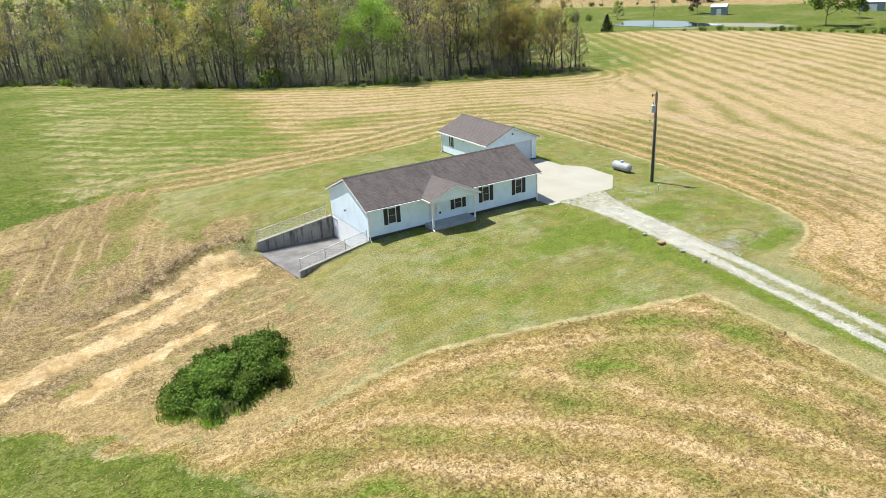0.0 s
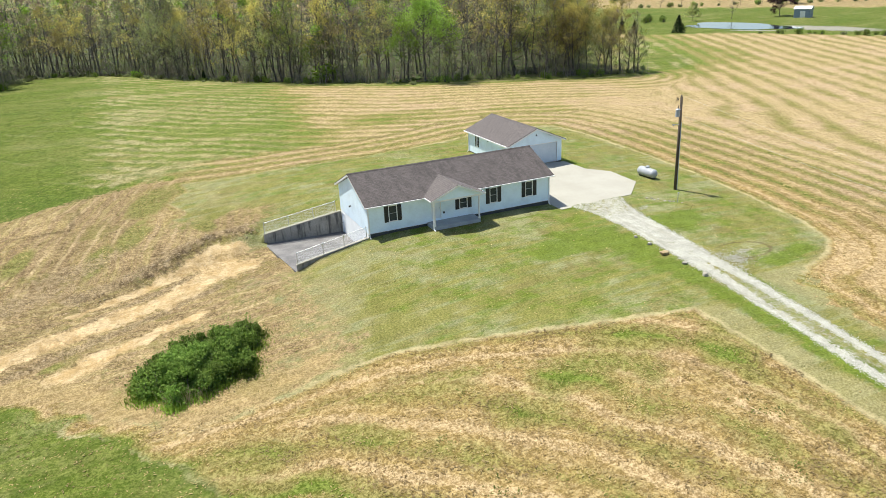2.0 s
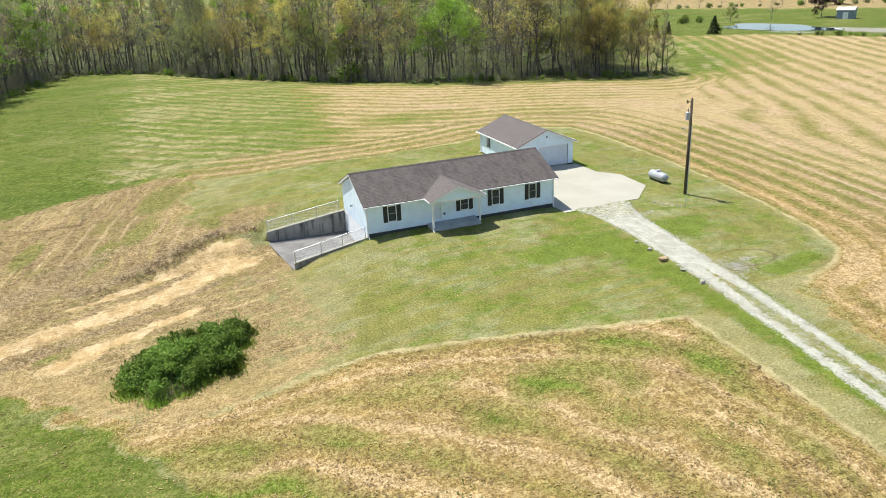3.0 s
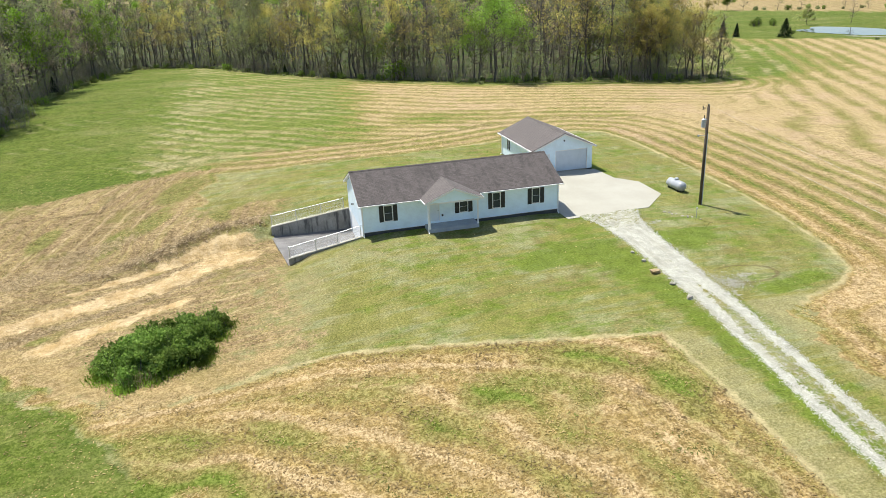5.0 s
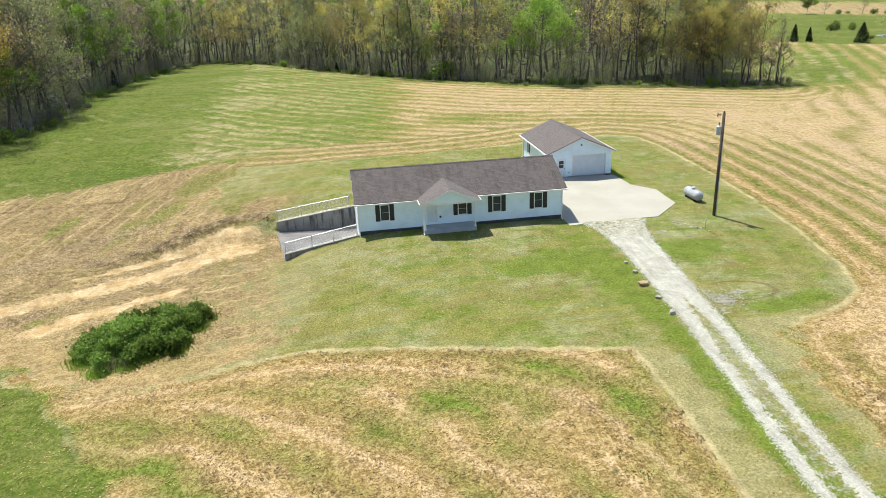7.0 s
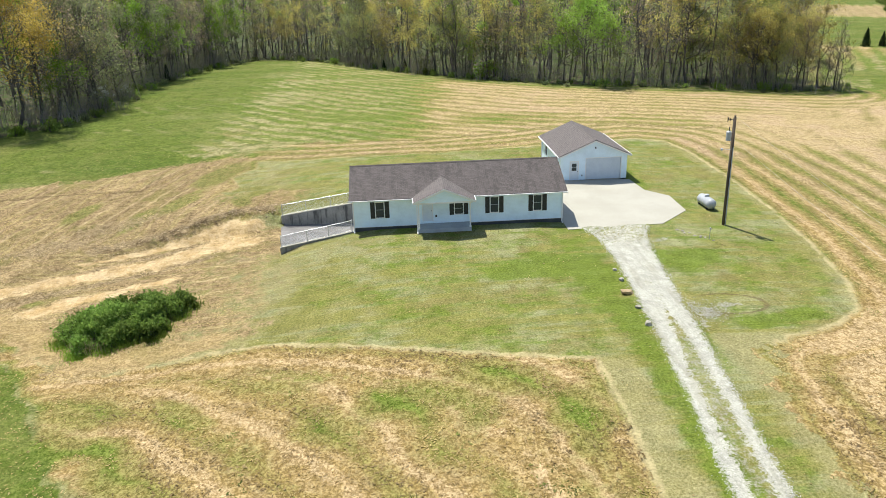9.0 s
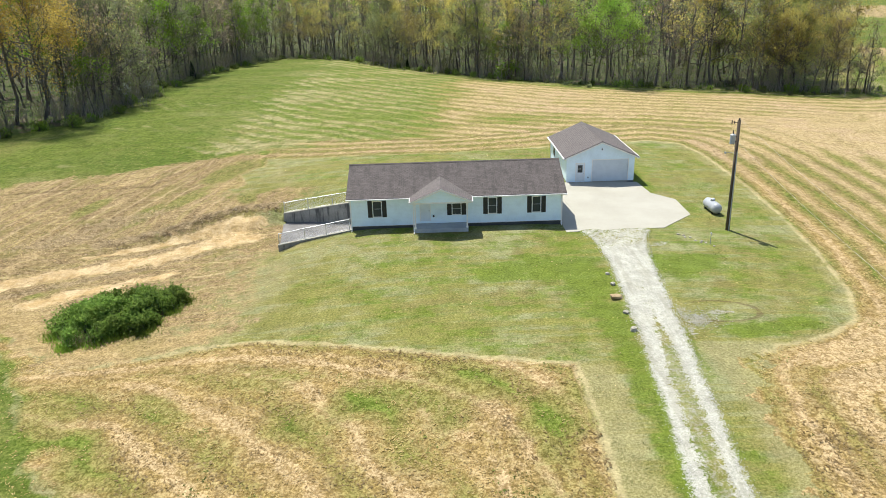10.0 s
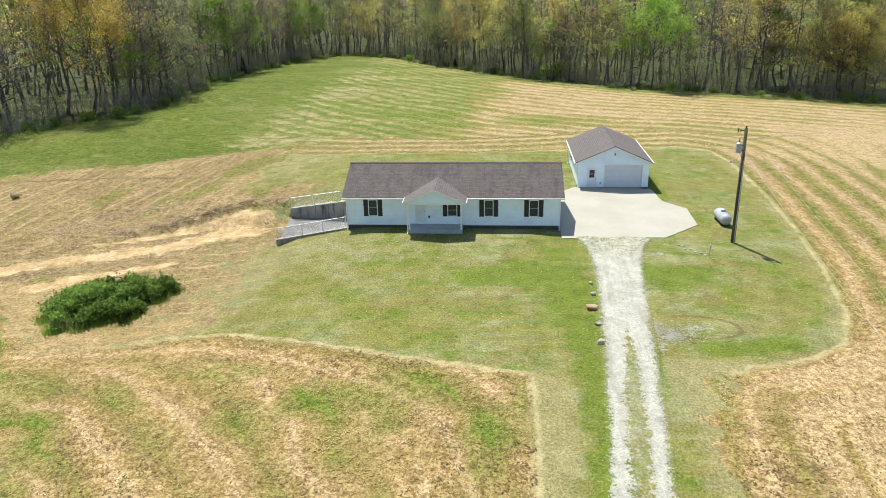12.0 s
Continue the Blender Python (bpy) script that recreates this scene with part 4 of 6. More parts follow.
def concrete_pad():
    """The slab between house and garage, in cast panels."""
    out = [(17.12, -2.0), (25.0, -1.5), (28.2, 1.8), (28.3, 6.0), (26.6, 7.9), (26.3, 11.6), (19.2, 11.6), (17.12, 9.4)]
    bm = bmesh.new()
    top = [bm.verts.new((a, b, tz(a, b) + 0.04)) for a, b in out]
    f = bm.faces.new(top)
    r = bmesh.ops.extrude_face_region(bm, geom=[f])
    for q in r["geom"]:
        if isinstance(q, bmesh.types.BMVert):
            q.co.z -= 0.25
    for c, n in (((20.7, 0, 0), (1, 0, 0)), ((24.4, 0, 0), (1, 0, 0)), ((0, 2.6, 0), (0, 1, 0)), ((0, 7.2, 0), (0, 1, 0))):
        bmesh.ops.bisect_plane(bm, geom=bm.verts[:] + bm.edges[:] + bm.faces[:], plane_co=c, plane_no=n)
    for q in bm.verts:
        q.co.z += (tz(q.co.x, q.co.y) + 0.04 - q.co.z) if q.co.z > tz(q.co.x, q.co.y) - 0.05 else 0.0
    return tagged(part("concrete_pad", bm, CONCRETE), "large pale concrete parking slab between house and garage", "pavement", kind="structure")


concrete_pad()

# ---- the house ----
HX, HD, EAVE, RIDGE = 17.07, 7.82, 2.67, 4.48


def window(parent, x0, x1, z0, z1, m=None, shutter=0.36):
    """A sash window in a wall along x whose outer face lies at y = 0, with black shutters. Returns the frame."""
    m = m or Matrix()
    w = 0.055

    def put(name, bm, mat, par, label=""):
        bm.transform(m)
        return part(name, bm, mat, par, label)
    bm = boxes((x0, x0 + w, -0.035, 0.10, z0, z1), (x1 - w, x1, -0.035, 0.10, z0, z1), (x0 + w, x1 - w, -0.035, 0.10, z1 - w, z1), (x0 + w, x1 - w, -0.05, 0.10, z0, z0 + w))
    win = put("window", bm, WHITE, parent, "white vinyl sash window with dark panes")
    mid = (z0 + z1) / 2
    put("sash_rail", boxes((x0 + w, x1 - w, 0.02, 0.07, mid - 0.015, mid + 0.015)), XFORM, win)
    put("pane", boxes((x0 + w, x1 - w, 0.035, 0.05, z0 + w, mid - 0.015)), GLASS, win)
    put("pane", boxes((x0 + w, x1 - w, 0.055, 0.07, mid + 0.015, z1 - w)), GLASS, win)
    for a in (x0 - shutter - 0.015, x1 + 0.015):
        bm = boxes((a, a + shutter, -0.03, -0.003, z0, z1))
        for c, d in ((z0 + 0.05, mid - 0.03), (mid + 0.03, z1 - 0.05)):
            k = max(3, int((d - c) / 0.09))
            for j in range(k):
                e = c + (d - c) * j / k
                box(bm, a + 0.04, a + shutter - 0.04, -0.045, -0.03, e + 0.012, e + (d - c) / k - 0.012)
        put("shutter", bm, BLACK, win, "black louvred plastic shutter")
    return win


def panel_door(parent, x0, x1, z0, z1, m=None, glass=0, name="door"):
    """A white door in a wall along x, in its frame."""
    m = m or Matrix()

    def put(nm, bm, mat, par, label=""):
        bm.transform(m)
        return part(nm, bm, mat, par, label)
    f = 0.06
    door = put(name, boxes((x0, x0 + f, -0.03, 0.12, z0, z1), (x1 - f, x1, -0.03, 0.12, z0, z1), (x0 + f, x1 - f, -0.03, 0.12, z1 - f, z1)), WHITE, parent, "white panelled door in a white frame")
    x0, x1, z1 = x0 + f, x1 - f, z1 - f
    bm = boxes((x0, x1, 0.03, 0.08, z0, z1))
    w, h = x1 - x0, z1 - z0
    rows = ((0.08, 0.36), (0.42, 0.72)) if glass == 0 else ((0.06, 0.42),)
    for a, b in rows:
        for c, d in ((0.12, 0.46), (0.54, 0.88)):
            box(bm, x0 + w * c, x0 + w * d, 0.018, 0.03, z0 + h * a, z0 + h * b)
    put("door_leaf", bm, DOORWHITE, door)
    if glass:
        put("pane", boxes((x0 + w * 0.2, x1 - w * 0.2, 0.016, 0.028, z0 + h * 0.5, z0 + h * 0.9)), GLASS, door)
        put("muntin", boxes((x0 + w * 0.2, x1 - w * 0.2, 0.008, 0.02, z0 + h * 0.69, z0 + h * 0.705)), WHITE, door)
    bm = bmesh.new()
    rod(bm, (x1 - 0.07, 0.03, z0 + h * 0.47), (x1 - 0.07, -0.03, z0 + h * 0.47), 0.012)
    bmesh.ops.create_uvsphere(bm, u_segments=10, v_segments=6, radius=0.03, matrix=pose(x1 - 0.07, -0.04, z0 + h * 0.47))
    put("handle", bm, DARKMETAL, door, "dark metal door knob")
    return door


def wall_lamp(parent, m):
    bm = boxes((-0.05, 0.05, -0.02, 0.0, -0.08, 0.08), bevel=0.006)
    rod(bm, (0, -0.02, 0.05), (0, -0.13, 0.07), 0.012)
    rod(bm, (0, -0.13, 0.09), (0, -0.13, -0.06), 0.035, 0.06, 10)
    bm.transform(m)
    return part("wall_lamp", bm, DARKMETAL, parent, "small dark outdoor wall lamp")


def downspout(parent, x, y, z0, z1, kick=(0, -0.25)):
    bm = boxes((x - 0.04, x + 0.04, y - 0.06, y, z0 + 0.12, z1))
    rod(bm, (x, y - 0.03, z0 + 0.14), (x + kick[0], y - 0.03 + kick[1], z0 + 0.05), 0.04, sides=6)
    return part("downspout", bm, WHITE, parent, "white metal downspout")


def build_house():
    h = thing("house", "single-storey white vinyl-sided ranch house with brown-grey shingle roof", "house")
    wins = [(1.79, 2.55, 1.02, 2.40), (8.17, 8.94, 1.02, 2.04), (11.08, 11.82, 1.02, 2.40), (14.62, 15.37, 1.02, 2.40)]
    door = (5.58, 6.46, 0.56, 2.52)
    top = 2.63
    bm = wall(bmesh.new(), 0, 0, HX, 0.29, top, 0, 0.15, wins + [door])
    part("wall", bm, SIDING, h, "white clapboard vinyl front wall")
    bm = wall(bmesh.new(), 1, 0.15, HD, 0.29, top, 0.0, 0.15)
    part("wall", bm, SIDING, h, "white clapboard vinyl end wall")
    part("gable", prism(bmesh.new(), [(0.0, top), (HD, top), (HD / 2, top + (HD / 2) * 0.41)], 0.0, 0.15, 0), SIDING, h, "white clapboard gable")
    bm = wall(bmesh.new(), 1, 0.15, HD, 0.29, top, HX - 0.15, HX)
    part("wall", bm, SIDING, h, "white clapboard vinyl end wall")
    part("gable", prism(bmesh.new(), [(0.0, top), (HD, top), (HD / 2, top + (HD / 2) * 0.41)], HX - 0.15, HX, 0), SIDING, h, "white clapboard gable")
    part("wall", wall(bmesh.new(), 0, 0.15, HX - 0.15, 0.29, top, HD - 0.15, HD), SIDING, h)
    part("foundation", boxes((0.03, HX - 0.03, 0.03, 0.2, -0.4, 0.29)), BLOCK, h, "grey painted block foundation")
    part("foundation", boxes((HX - 0.2, HX - 0.03, 0.2, HD - 0.03, -0.4, 0.29), (0.2, HX - 0.2, HD - 0.2, HD - 0.03, -0.4, 0.29)), BLOCK, h)
    hole = (6.72, 7.72, -1.9, 0.06)
    part("basement_wall", wall(bmesh.new(), 1, 0.2, HD - 0.02, -2.2, 0.29, 0.02, 0.2, [hole]), mottled("white_painted_block", (0.78, 0.80, 0.80), (0.86, 0.88, 0.88), 1.2, 0.7), h, "white painted basement wall")
    panel_door(h, 7.72 - 1.0, 7.72, -1.84, 0.06, Matrix(((0, 1, 0, 0.02), (1, 0, 0, 0), (0, 0, 1, 0), (0, 0, 0, 1))), name="basement_door")
    part("floor", boxes((0.15, HX - 0.15, 0.15, HD - 0.15, 0.2, 0.29)), BLOCK, h)
    for a, b in (((-0.34, EAVE), (HD / 2, RIDGE)), ((HD + 0.34, EAVE), (HD / 2, RIDGE))):
        bm = slab(bmesh.new(), [(-0.26, a[0], a[1]), (HX + 0.3, a[0], a[1]), (HX + 0.3, b[0], b[1]), (-0.26, b[0], b[1])], 0.06)
        part("roof", bm, SHINGLE, h, "weathered brown-grey asphalt shingle roof slope")
    bm = bmesh.new()
    for a in (HD / 2 - 0.14, HD / 2 + 0.14):
        slab(bm, [(-0.27, HD / 2, RIDGE + 0.03), (HX + 0.31, HD / 2, RIDGE + 0.03), (HX + 0.31, a, RIDGE - 0.035), (-0.27, a, RIDGE - 0.035)], 0.03)
    part("ridge_cap", bm, mottled("dark_ridge_shingle", (0.05, 0.042, 0.04), (0.09, 0.078, 0.072), 3, 0.95), h, "dark shingle ridge cap")
    for y in (-0.34, HD + 0.34):
        s = -1 if y < 0 else 1
        part("gutter", boxes((-0.27, HX + 0.31, min(y, y + s * 0.10), max(y, y + s * 0.10), EAVE - 0.09, EAVE - 0.04)), WHITE, h, "white metal eaves gutter")
        part("soffit", boxes((0.0, HX, min(y, 0 if s < 0 else HD), max(y, 0 if s < 0 else HD), EAVE - 0.12, EAVE - 0.09)), WHITE, h)
    for x in (-0.255, HX + 0.27):
        bm = bmesh.new()
        for a in (-0.335, HD + 0.335):
            prism(bm, [(a, EAVE - 0.063), (HD / 2, RIDGE - 0.063), (HD / 2, RIDGE - 0.21), (a, EAVE - 0.21)], x, x + 0.025, 0)
        part("rake_board", bm, WHITE, h, "white rake trim board")
    for x0, x1 in ((-0.26, 0.0), (HX, HX + 0.3)):
        bm = bmesh.new()
        for a in (-0.3, HD + 0.3):
            slab(bm, [(x0, a, EAVE - 0.14), (x1, a, EAVE - 0.14), (x1, HD / 2, RIDGE - 0.145), (x0, HD / 2, RIDGE - 0.145)], 0.02)
        part("soffit", bm, WHITE, h)
    for x in (0.0, HX):
        part("corner_trim", boxes((x - 0.02 if x == 0 else x - 0.08, x + 0.08 if x == 0 else x + 0.02, -0.022, -0.002, 0.29, top)), WHITE, h)
    part("skirt_trim", boxes((0.08, HX - 0.08, -0.02, -0.002, 0.285, 0.32)), WHITE, h)
    for w in wins:
        window(h, *w)
    panel_door(h, *door)
    part("mailbox", boxes((6.62, 6.76, -0.10, -0.004, 0.92, 1.08), bevel=0.01), DARKMETAL, h, "small black wall box beside the door")
    wall_lamp(h, pose(0.0, 4.5, 1.45, 0, 0, -90))
    downspout(h, 0.05, -0.03, tz(0, -0.2), EAVE - 0.1)
    downspout(h, HX - 0.05, -0.03, tz(HX, -0.2), EAVE - 0.1)
    # porch
    part("porch_slab", boxes((5.16, 9.42, -1.46, -0.002, -0.15, 0.39), bevel=0.015), mottled("porch_concrete", (0.32, 0.34, 0.36), (0.42, 0.44, 0.45), 0.9, 0.85), h, "grey painted concrete porch slab")
    for a, b in ((4.85, 7.3), (9.75, 7.3)):
        bm = slab(bmesh.new(), [(a, -1.84, 2.71), (b, -1.84, 3.73), (b, 2.12, 3.73), (a, -0.24, 2.71)], 0.035)
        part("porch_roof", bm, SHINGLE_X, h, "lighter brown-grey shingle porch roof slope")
    bm = bmesh.new()
    for a in (4.86, 9.74):
        prism(bm, [(a, 2.704), (7.3, 3.724), (7.3, 3.56), (a, 2.54)], -1.848, -1.81, 1)
    part("rake_board", bm, WHITE, h)
    bm = prism(bmesh.new(), [(5.0, 2.6), (9.6, 2.6), (7.3, 3.56)], -1.56, -1.46, 1)
    part("porch_gable", bm, SIDING, h, "white clapboard porch gable")
    part("porch_beam", boxes((5.08, 9.52, -1.57, -1.42, 2.46, 2.6), (5.08, 5.22, -1.42, -0.02, 2.46, 2.6), (9.38, 9.52, -1.42, -0.02, 2.46, 2.6)), WHITE, h)
    part("porch_ceiling", boxes((5.22, 9.38, -1.42, -0.02, 2.53, 2.56)), WHITE, h)
    for x in (5.25, 9.34):
        bm = boxes((x - 0.055, x + 0.055, -1.45, -1.34, 0.39, 2.46), (x - 0.075, x + 0.075, -1.455, -1.32, 0.39, 0.52), (x - 0.075, x + 0.075, -1.47, -1.32, 2.36, 2.46))
        part("porch_post", bm, WHITE, h, "white square porch post")
    for x, s in ((4.85, -1), (9.75, 1)):
        bm = boxes((min(x, x + s * 0.06), max(x, x + s * 0.06), -1.78, -0.36, 2.61, 2.68))
        rod(bm, (x + s * 0.03, -1.7, 2.61), (x - s * 0.40, -1.5, 2.42), 0.028, sides=6)
        part("porch_gutter", bm, WHITE, h, "white gutter along the porch eave")
    downspout(h, 5.12, -1.46, tz(5.1, -1.6), 2.4)
    return h


build_house()


def build_garage():
    g = thing("garage", "detached white vinyl-sided garage with shingle gable roof", "garage")
    x0, x1, y0, y1, zb, top = 19.5, 26.0, 11.66, 21.12, 0.17, 2.52
    door, side = (21.98, 25.38, zb + 0.02, 2.28), (20.36, 21.26, zb + 0.04, 2.06)
    mid, rdg, eav = 22.77, 4.13, 2.61
    k = (rdg - eav) / (mid - 19.21)
    gable = [(x0, top), (x1, top), (mid, top + (mid - x0) * k)]
    bm = wall(bmesh.new(), 0, x0, x1, zb + 0.12, top, y0, y0 + 0.15, [door, side])
    part("wall", bm, SIDING, g, "white clapboard vinyl front wall")
    part("gable", prism(bmesh.new(), gable, y0, y0 + 0.15, 1), SIDING, g, "white clapboard gable")
    bm = wall(bmesh.new(), 0, x0, x1, zb + 0.12, top, y1 - 0.15, y1)
    part("wall", bm, SIDING, g)
    part("gable", prism(bmesh.new(), gable, y1 - 0.15, y1, 1), SIDING, g)
    win = (18.62, 19.06, 1.15, 2.42)
    part("wall", wall(bmesh.new(), 1, y0 + 0.15, y1 - 0.15, zb + 0.12, top, x0, x0 + 0.15, [win]), SIDING, g)
    part("wall", wall(bmesh.new(), 1, y0 + 0.15, y1 - 0.15, zb + 0.12, top, x1 - 0.15, x1), SIDING, g)
    fz = (-0.5, zb + 0.12)
    part("foundation", boxes((x0 + 0.02, side[0], y0 + 0.02, y0 + 0.14, *fz), (side[1], door[0], y0 + 0.02, y0 + 0.14, *fz), (door[1], x1 - 0.02, y0 + 0.02, y0 + 0.14, *fz),
                             (x0 + 0.02, x0 + 0.14, y0 + 0.14, y1 - 0.02, *fz), (x1 - 0.14, x1 - 0.02, y0 + 0.14, y1 - 0.02, *fz), (x0 + 0.14, x1 - 0.14, y1 - 0.14, y1 - 0.02, *fz)), BLOCK, g, "grey block foundation")
    part("floor", boxes((x0 + 0.14, x1 - 0.14, y0 + 0.02, y1 - 0.14, -0.3, zb + 0.01)), CONCRETE, g)
    for a in (19.21, 26.29):
        b = mid
        bm = slab(bmesh.new(), [(a, 11.32, eav), (b, 11.32, rdg), (b, 21.44, rdg), (a, 21.44, eav)], 0.06)
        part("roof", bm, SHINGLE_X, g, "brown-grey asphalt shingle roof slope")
        s = -1 if a < mid else 1
        part("gutter", boxes((min(a, a + s * 0.09), max(a, a + s * 0.09), 11.32, 21.44, eav - 0.13, eav - 0.02)), WHITE, g, "white metal eaves gutter")
        part("soffit", boxes((min(a, x0 if s < 0 else x1), max(a, x0 if s < 0 else x1), 11.5, 21.3, eav - 0.12, eav - 0.09)), WHITE, g)
    for y in (11.325, 21.41):
        bm = bmesh.new()
        for a in (19.215, 26.285):
            prism(bm, [(a, eav - 0.063), (mid, rdg - 0.063), (mid, rdg - 0.20), (a, eav - 0.20)], y, y + 0.025, 1)
        part("rake_board", bm, WHITE, g, "white rake trim board")
    bm = bmesh.new()
    for a in (mid - 0.13, mid + 0.13):
        slab(bm, [(mid, 11.31, rdg + 0.03), (mid, 21.45, rdg + 0.03), (a, 21.45, rdg - 0.03), (a, 11.31, rdg - 0.03)], 0.03)
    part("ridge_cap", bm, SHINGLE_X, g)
    gd = part("garage_door", boxes((door[0] - 0.07, door[0], y0 - 0.02, y0 + 0.12, door[2], door[3] + 0.07), (door[1], door[1] + 0.07, y0 - 0.02, y0 + 0.12, door[2], door[3] + 0.07),
                                   (door[0], door[1], y0 - 0.02, y0 + 0.12, door[3], door[3] + 0.07)), WHITE, g, "closed white sectional garage door")
    n = 4
    for j in range(n):
        a, b = door[2] + (door[3] - door[2]) * j / n, door[2] + (door[3] - door[2]) * (j + 1) / n
        bm = boxes((door[0], door[1], y0 + 0.06, y0 + 0.10, a + 0.002, b - 0.002))
        for q in range(6):
            u = door[0] + (door[1] - door[0]) * q / 6
            box(bm, u + 0.06, u + (door[1] - door[0]) / 6 - 0.06, y0 + 0.055, y0 + 0.06, a + 0.09, b - 0.09)
        part("panel", bm, GARAGEDOOR, gd)
    panel_door(g, side[0], side[1], side[2], side[3], pose(0, y0, 0), glass=1, name="side_door")
    m = pose(x0, 0, 0) @ Matrix(((0, 1, 0, 0), (1, 0, 0, 0), (0, 0, 1, 0), (0, 0, 0, 1)))
    window(g, *win, m, 0.2)
    wall_lamp(g, pose(22.83, y0, 3.32))
    wall_lamp(g, pose(x0, 16.0, 2.34, 0, 0, -90))
    part("outlet_box", boxes((21.55, 21.64, y0 - 0.05, y0 - 0.003, 0.55, 0.68)), DARKMETAL, g)
    downspout(g, 19.46, 21.0, tz(19.4, 21), 2.5, (-0.2, 0))
    return g


build_garage()

# ---- basement ramp ----


def ramp_wall(y0, y1, x0, x1, zt0, zt1, zb, label):
    w = thing("retaining_wall", label, "retaining wall", kind="structure")
    bm = prism(bmesh.new(), [(x0, zb), (x1, zb), (x1, zt1), (x0, zt0)], y0, y1, 1)
    part("wall_body", bm, CONCRETE_OLD, w)
    bm = prism(bmesh.new(), [(x0 - 0.02, zt0), (x1, zt1), (x1, zt1 + 0.07), (x0 - 0.02, zt0 + 0.07)], y0 - 0.02, y1 + 0.02, 1)
    part("coping", bm, CONCRETE, w, "pale concrete coping")
    return w


ramp_wall(7.82, 8.05, -7.08, -0.01, -0.90, 0.06, -2.4, "stained grey concrete retaining wall beside the basement ramp")
ramp_wall(0.05, 0.26, -6.1, -0.01, -1.18, -0.08, -2.4, "low grey concrete retaining wall along the lawn")
_bm = bmesh.new()
slab(_bm, [(-6.15, 0.26, -1.80), (0.02, 0.26, -1.86), (0.02, 7.82, -1.86), (-7.15, 7.82, -1.72)], 0.35)
tagged(part("ramp_slab", _bm, RAMP), "grey concrete basement ramp slab with stains", "pavement", kind="structure")


def link_fence(y, x0, x1, zb0, zb1, height, posts, label):
    f = thing("chain_link_fence", label, "fence", group="fences on the ramp walls")
    base = lambda x: zb0 + (zb1 - zb0) * (x - x0) / (x1 - x0)
    part("top_rail", rod(bmesh.new(), (x0, y, base(x0) + height), (x1, y, base(x1) + height), 0.026), GALV, f)
    part("bottom_rail", rod(bmesh.new(), (x0, y, base(x0) + 0.09), (x1, y, base(x1) + 0.09), 0.014, sides=6), GALV, f)
    for x in posts:
        bm = rod(bmesh.new(), (x, y, base(x) + 0.0), (x, y, base(x) + height + 0.05), 0.03)
        bmesh.ops.create_uvsphere(bm, u_segments=8, v_segments=5, radius=0.038, matrix=pose(x, y, base(x) + height + 0.06))
        part("post", bm, GALV, f)
    vs, fs = [], []
    hgt = height - 0.12
    n = int((x1 - x0) / 0.12)
    for sgn in (1, -1):
        for i in range(-int(hgt / 0.12), n):
            a = x0 + i * 0.12
            u0, u1 = max(a, x0), min(a + hgt, x1)
            if u1 - u0 < 0.02:
                continue
            p = [u0, base(u0) + 0.1 + (u0 - a if sgn > 0 else hgt - (u0 - a))], [u1, base(u1) + 0.1 + (u1 - a if sgn > 0 else hgt - (u1 - a))]
            k = len(vs)
            t = 0.0048
            for q in p:
                vs += [(q[0], y - t, q[1]), (q[0] + t * 1.5, y + t, q[1] - t), (q[0] - t * 1.5, y + t, q[1] + t)]
            fs += [(k, k + 1, k + 4, k + 3), (k + 1, k + 2, k + 5, k + 4), (k + 2, k, k + 3, k + 5)]
    soup("wire_mesh", vs, fs, GALV, f)["label"] = "galvanised chain-link wire mesh"
    return f


link_fence(7.93, -7.0, -0.45, -0.83, 0.07, 0.98, (-6.98, -4.79, -2.55, -0.47), "galvanised chain-link fence on the tall ramp wall")
link_fence(0.155, -6.03, -0.15, -1.10, -0.04, 0.92, (-6.0, -3.86, -2.1, -0.17), "galvanised chain-link fence on the low ramp wall")

# ---- yard things ----


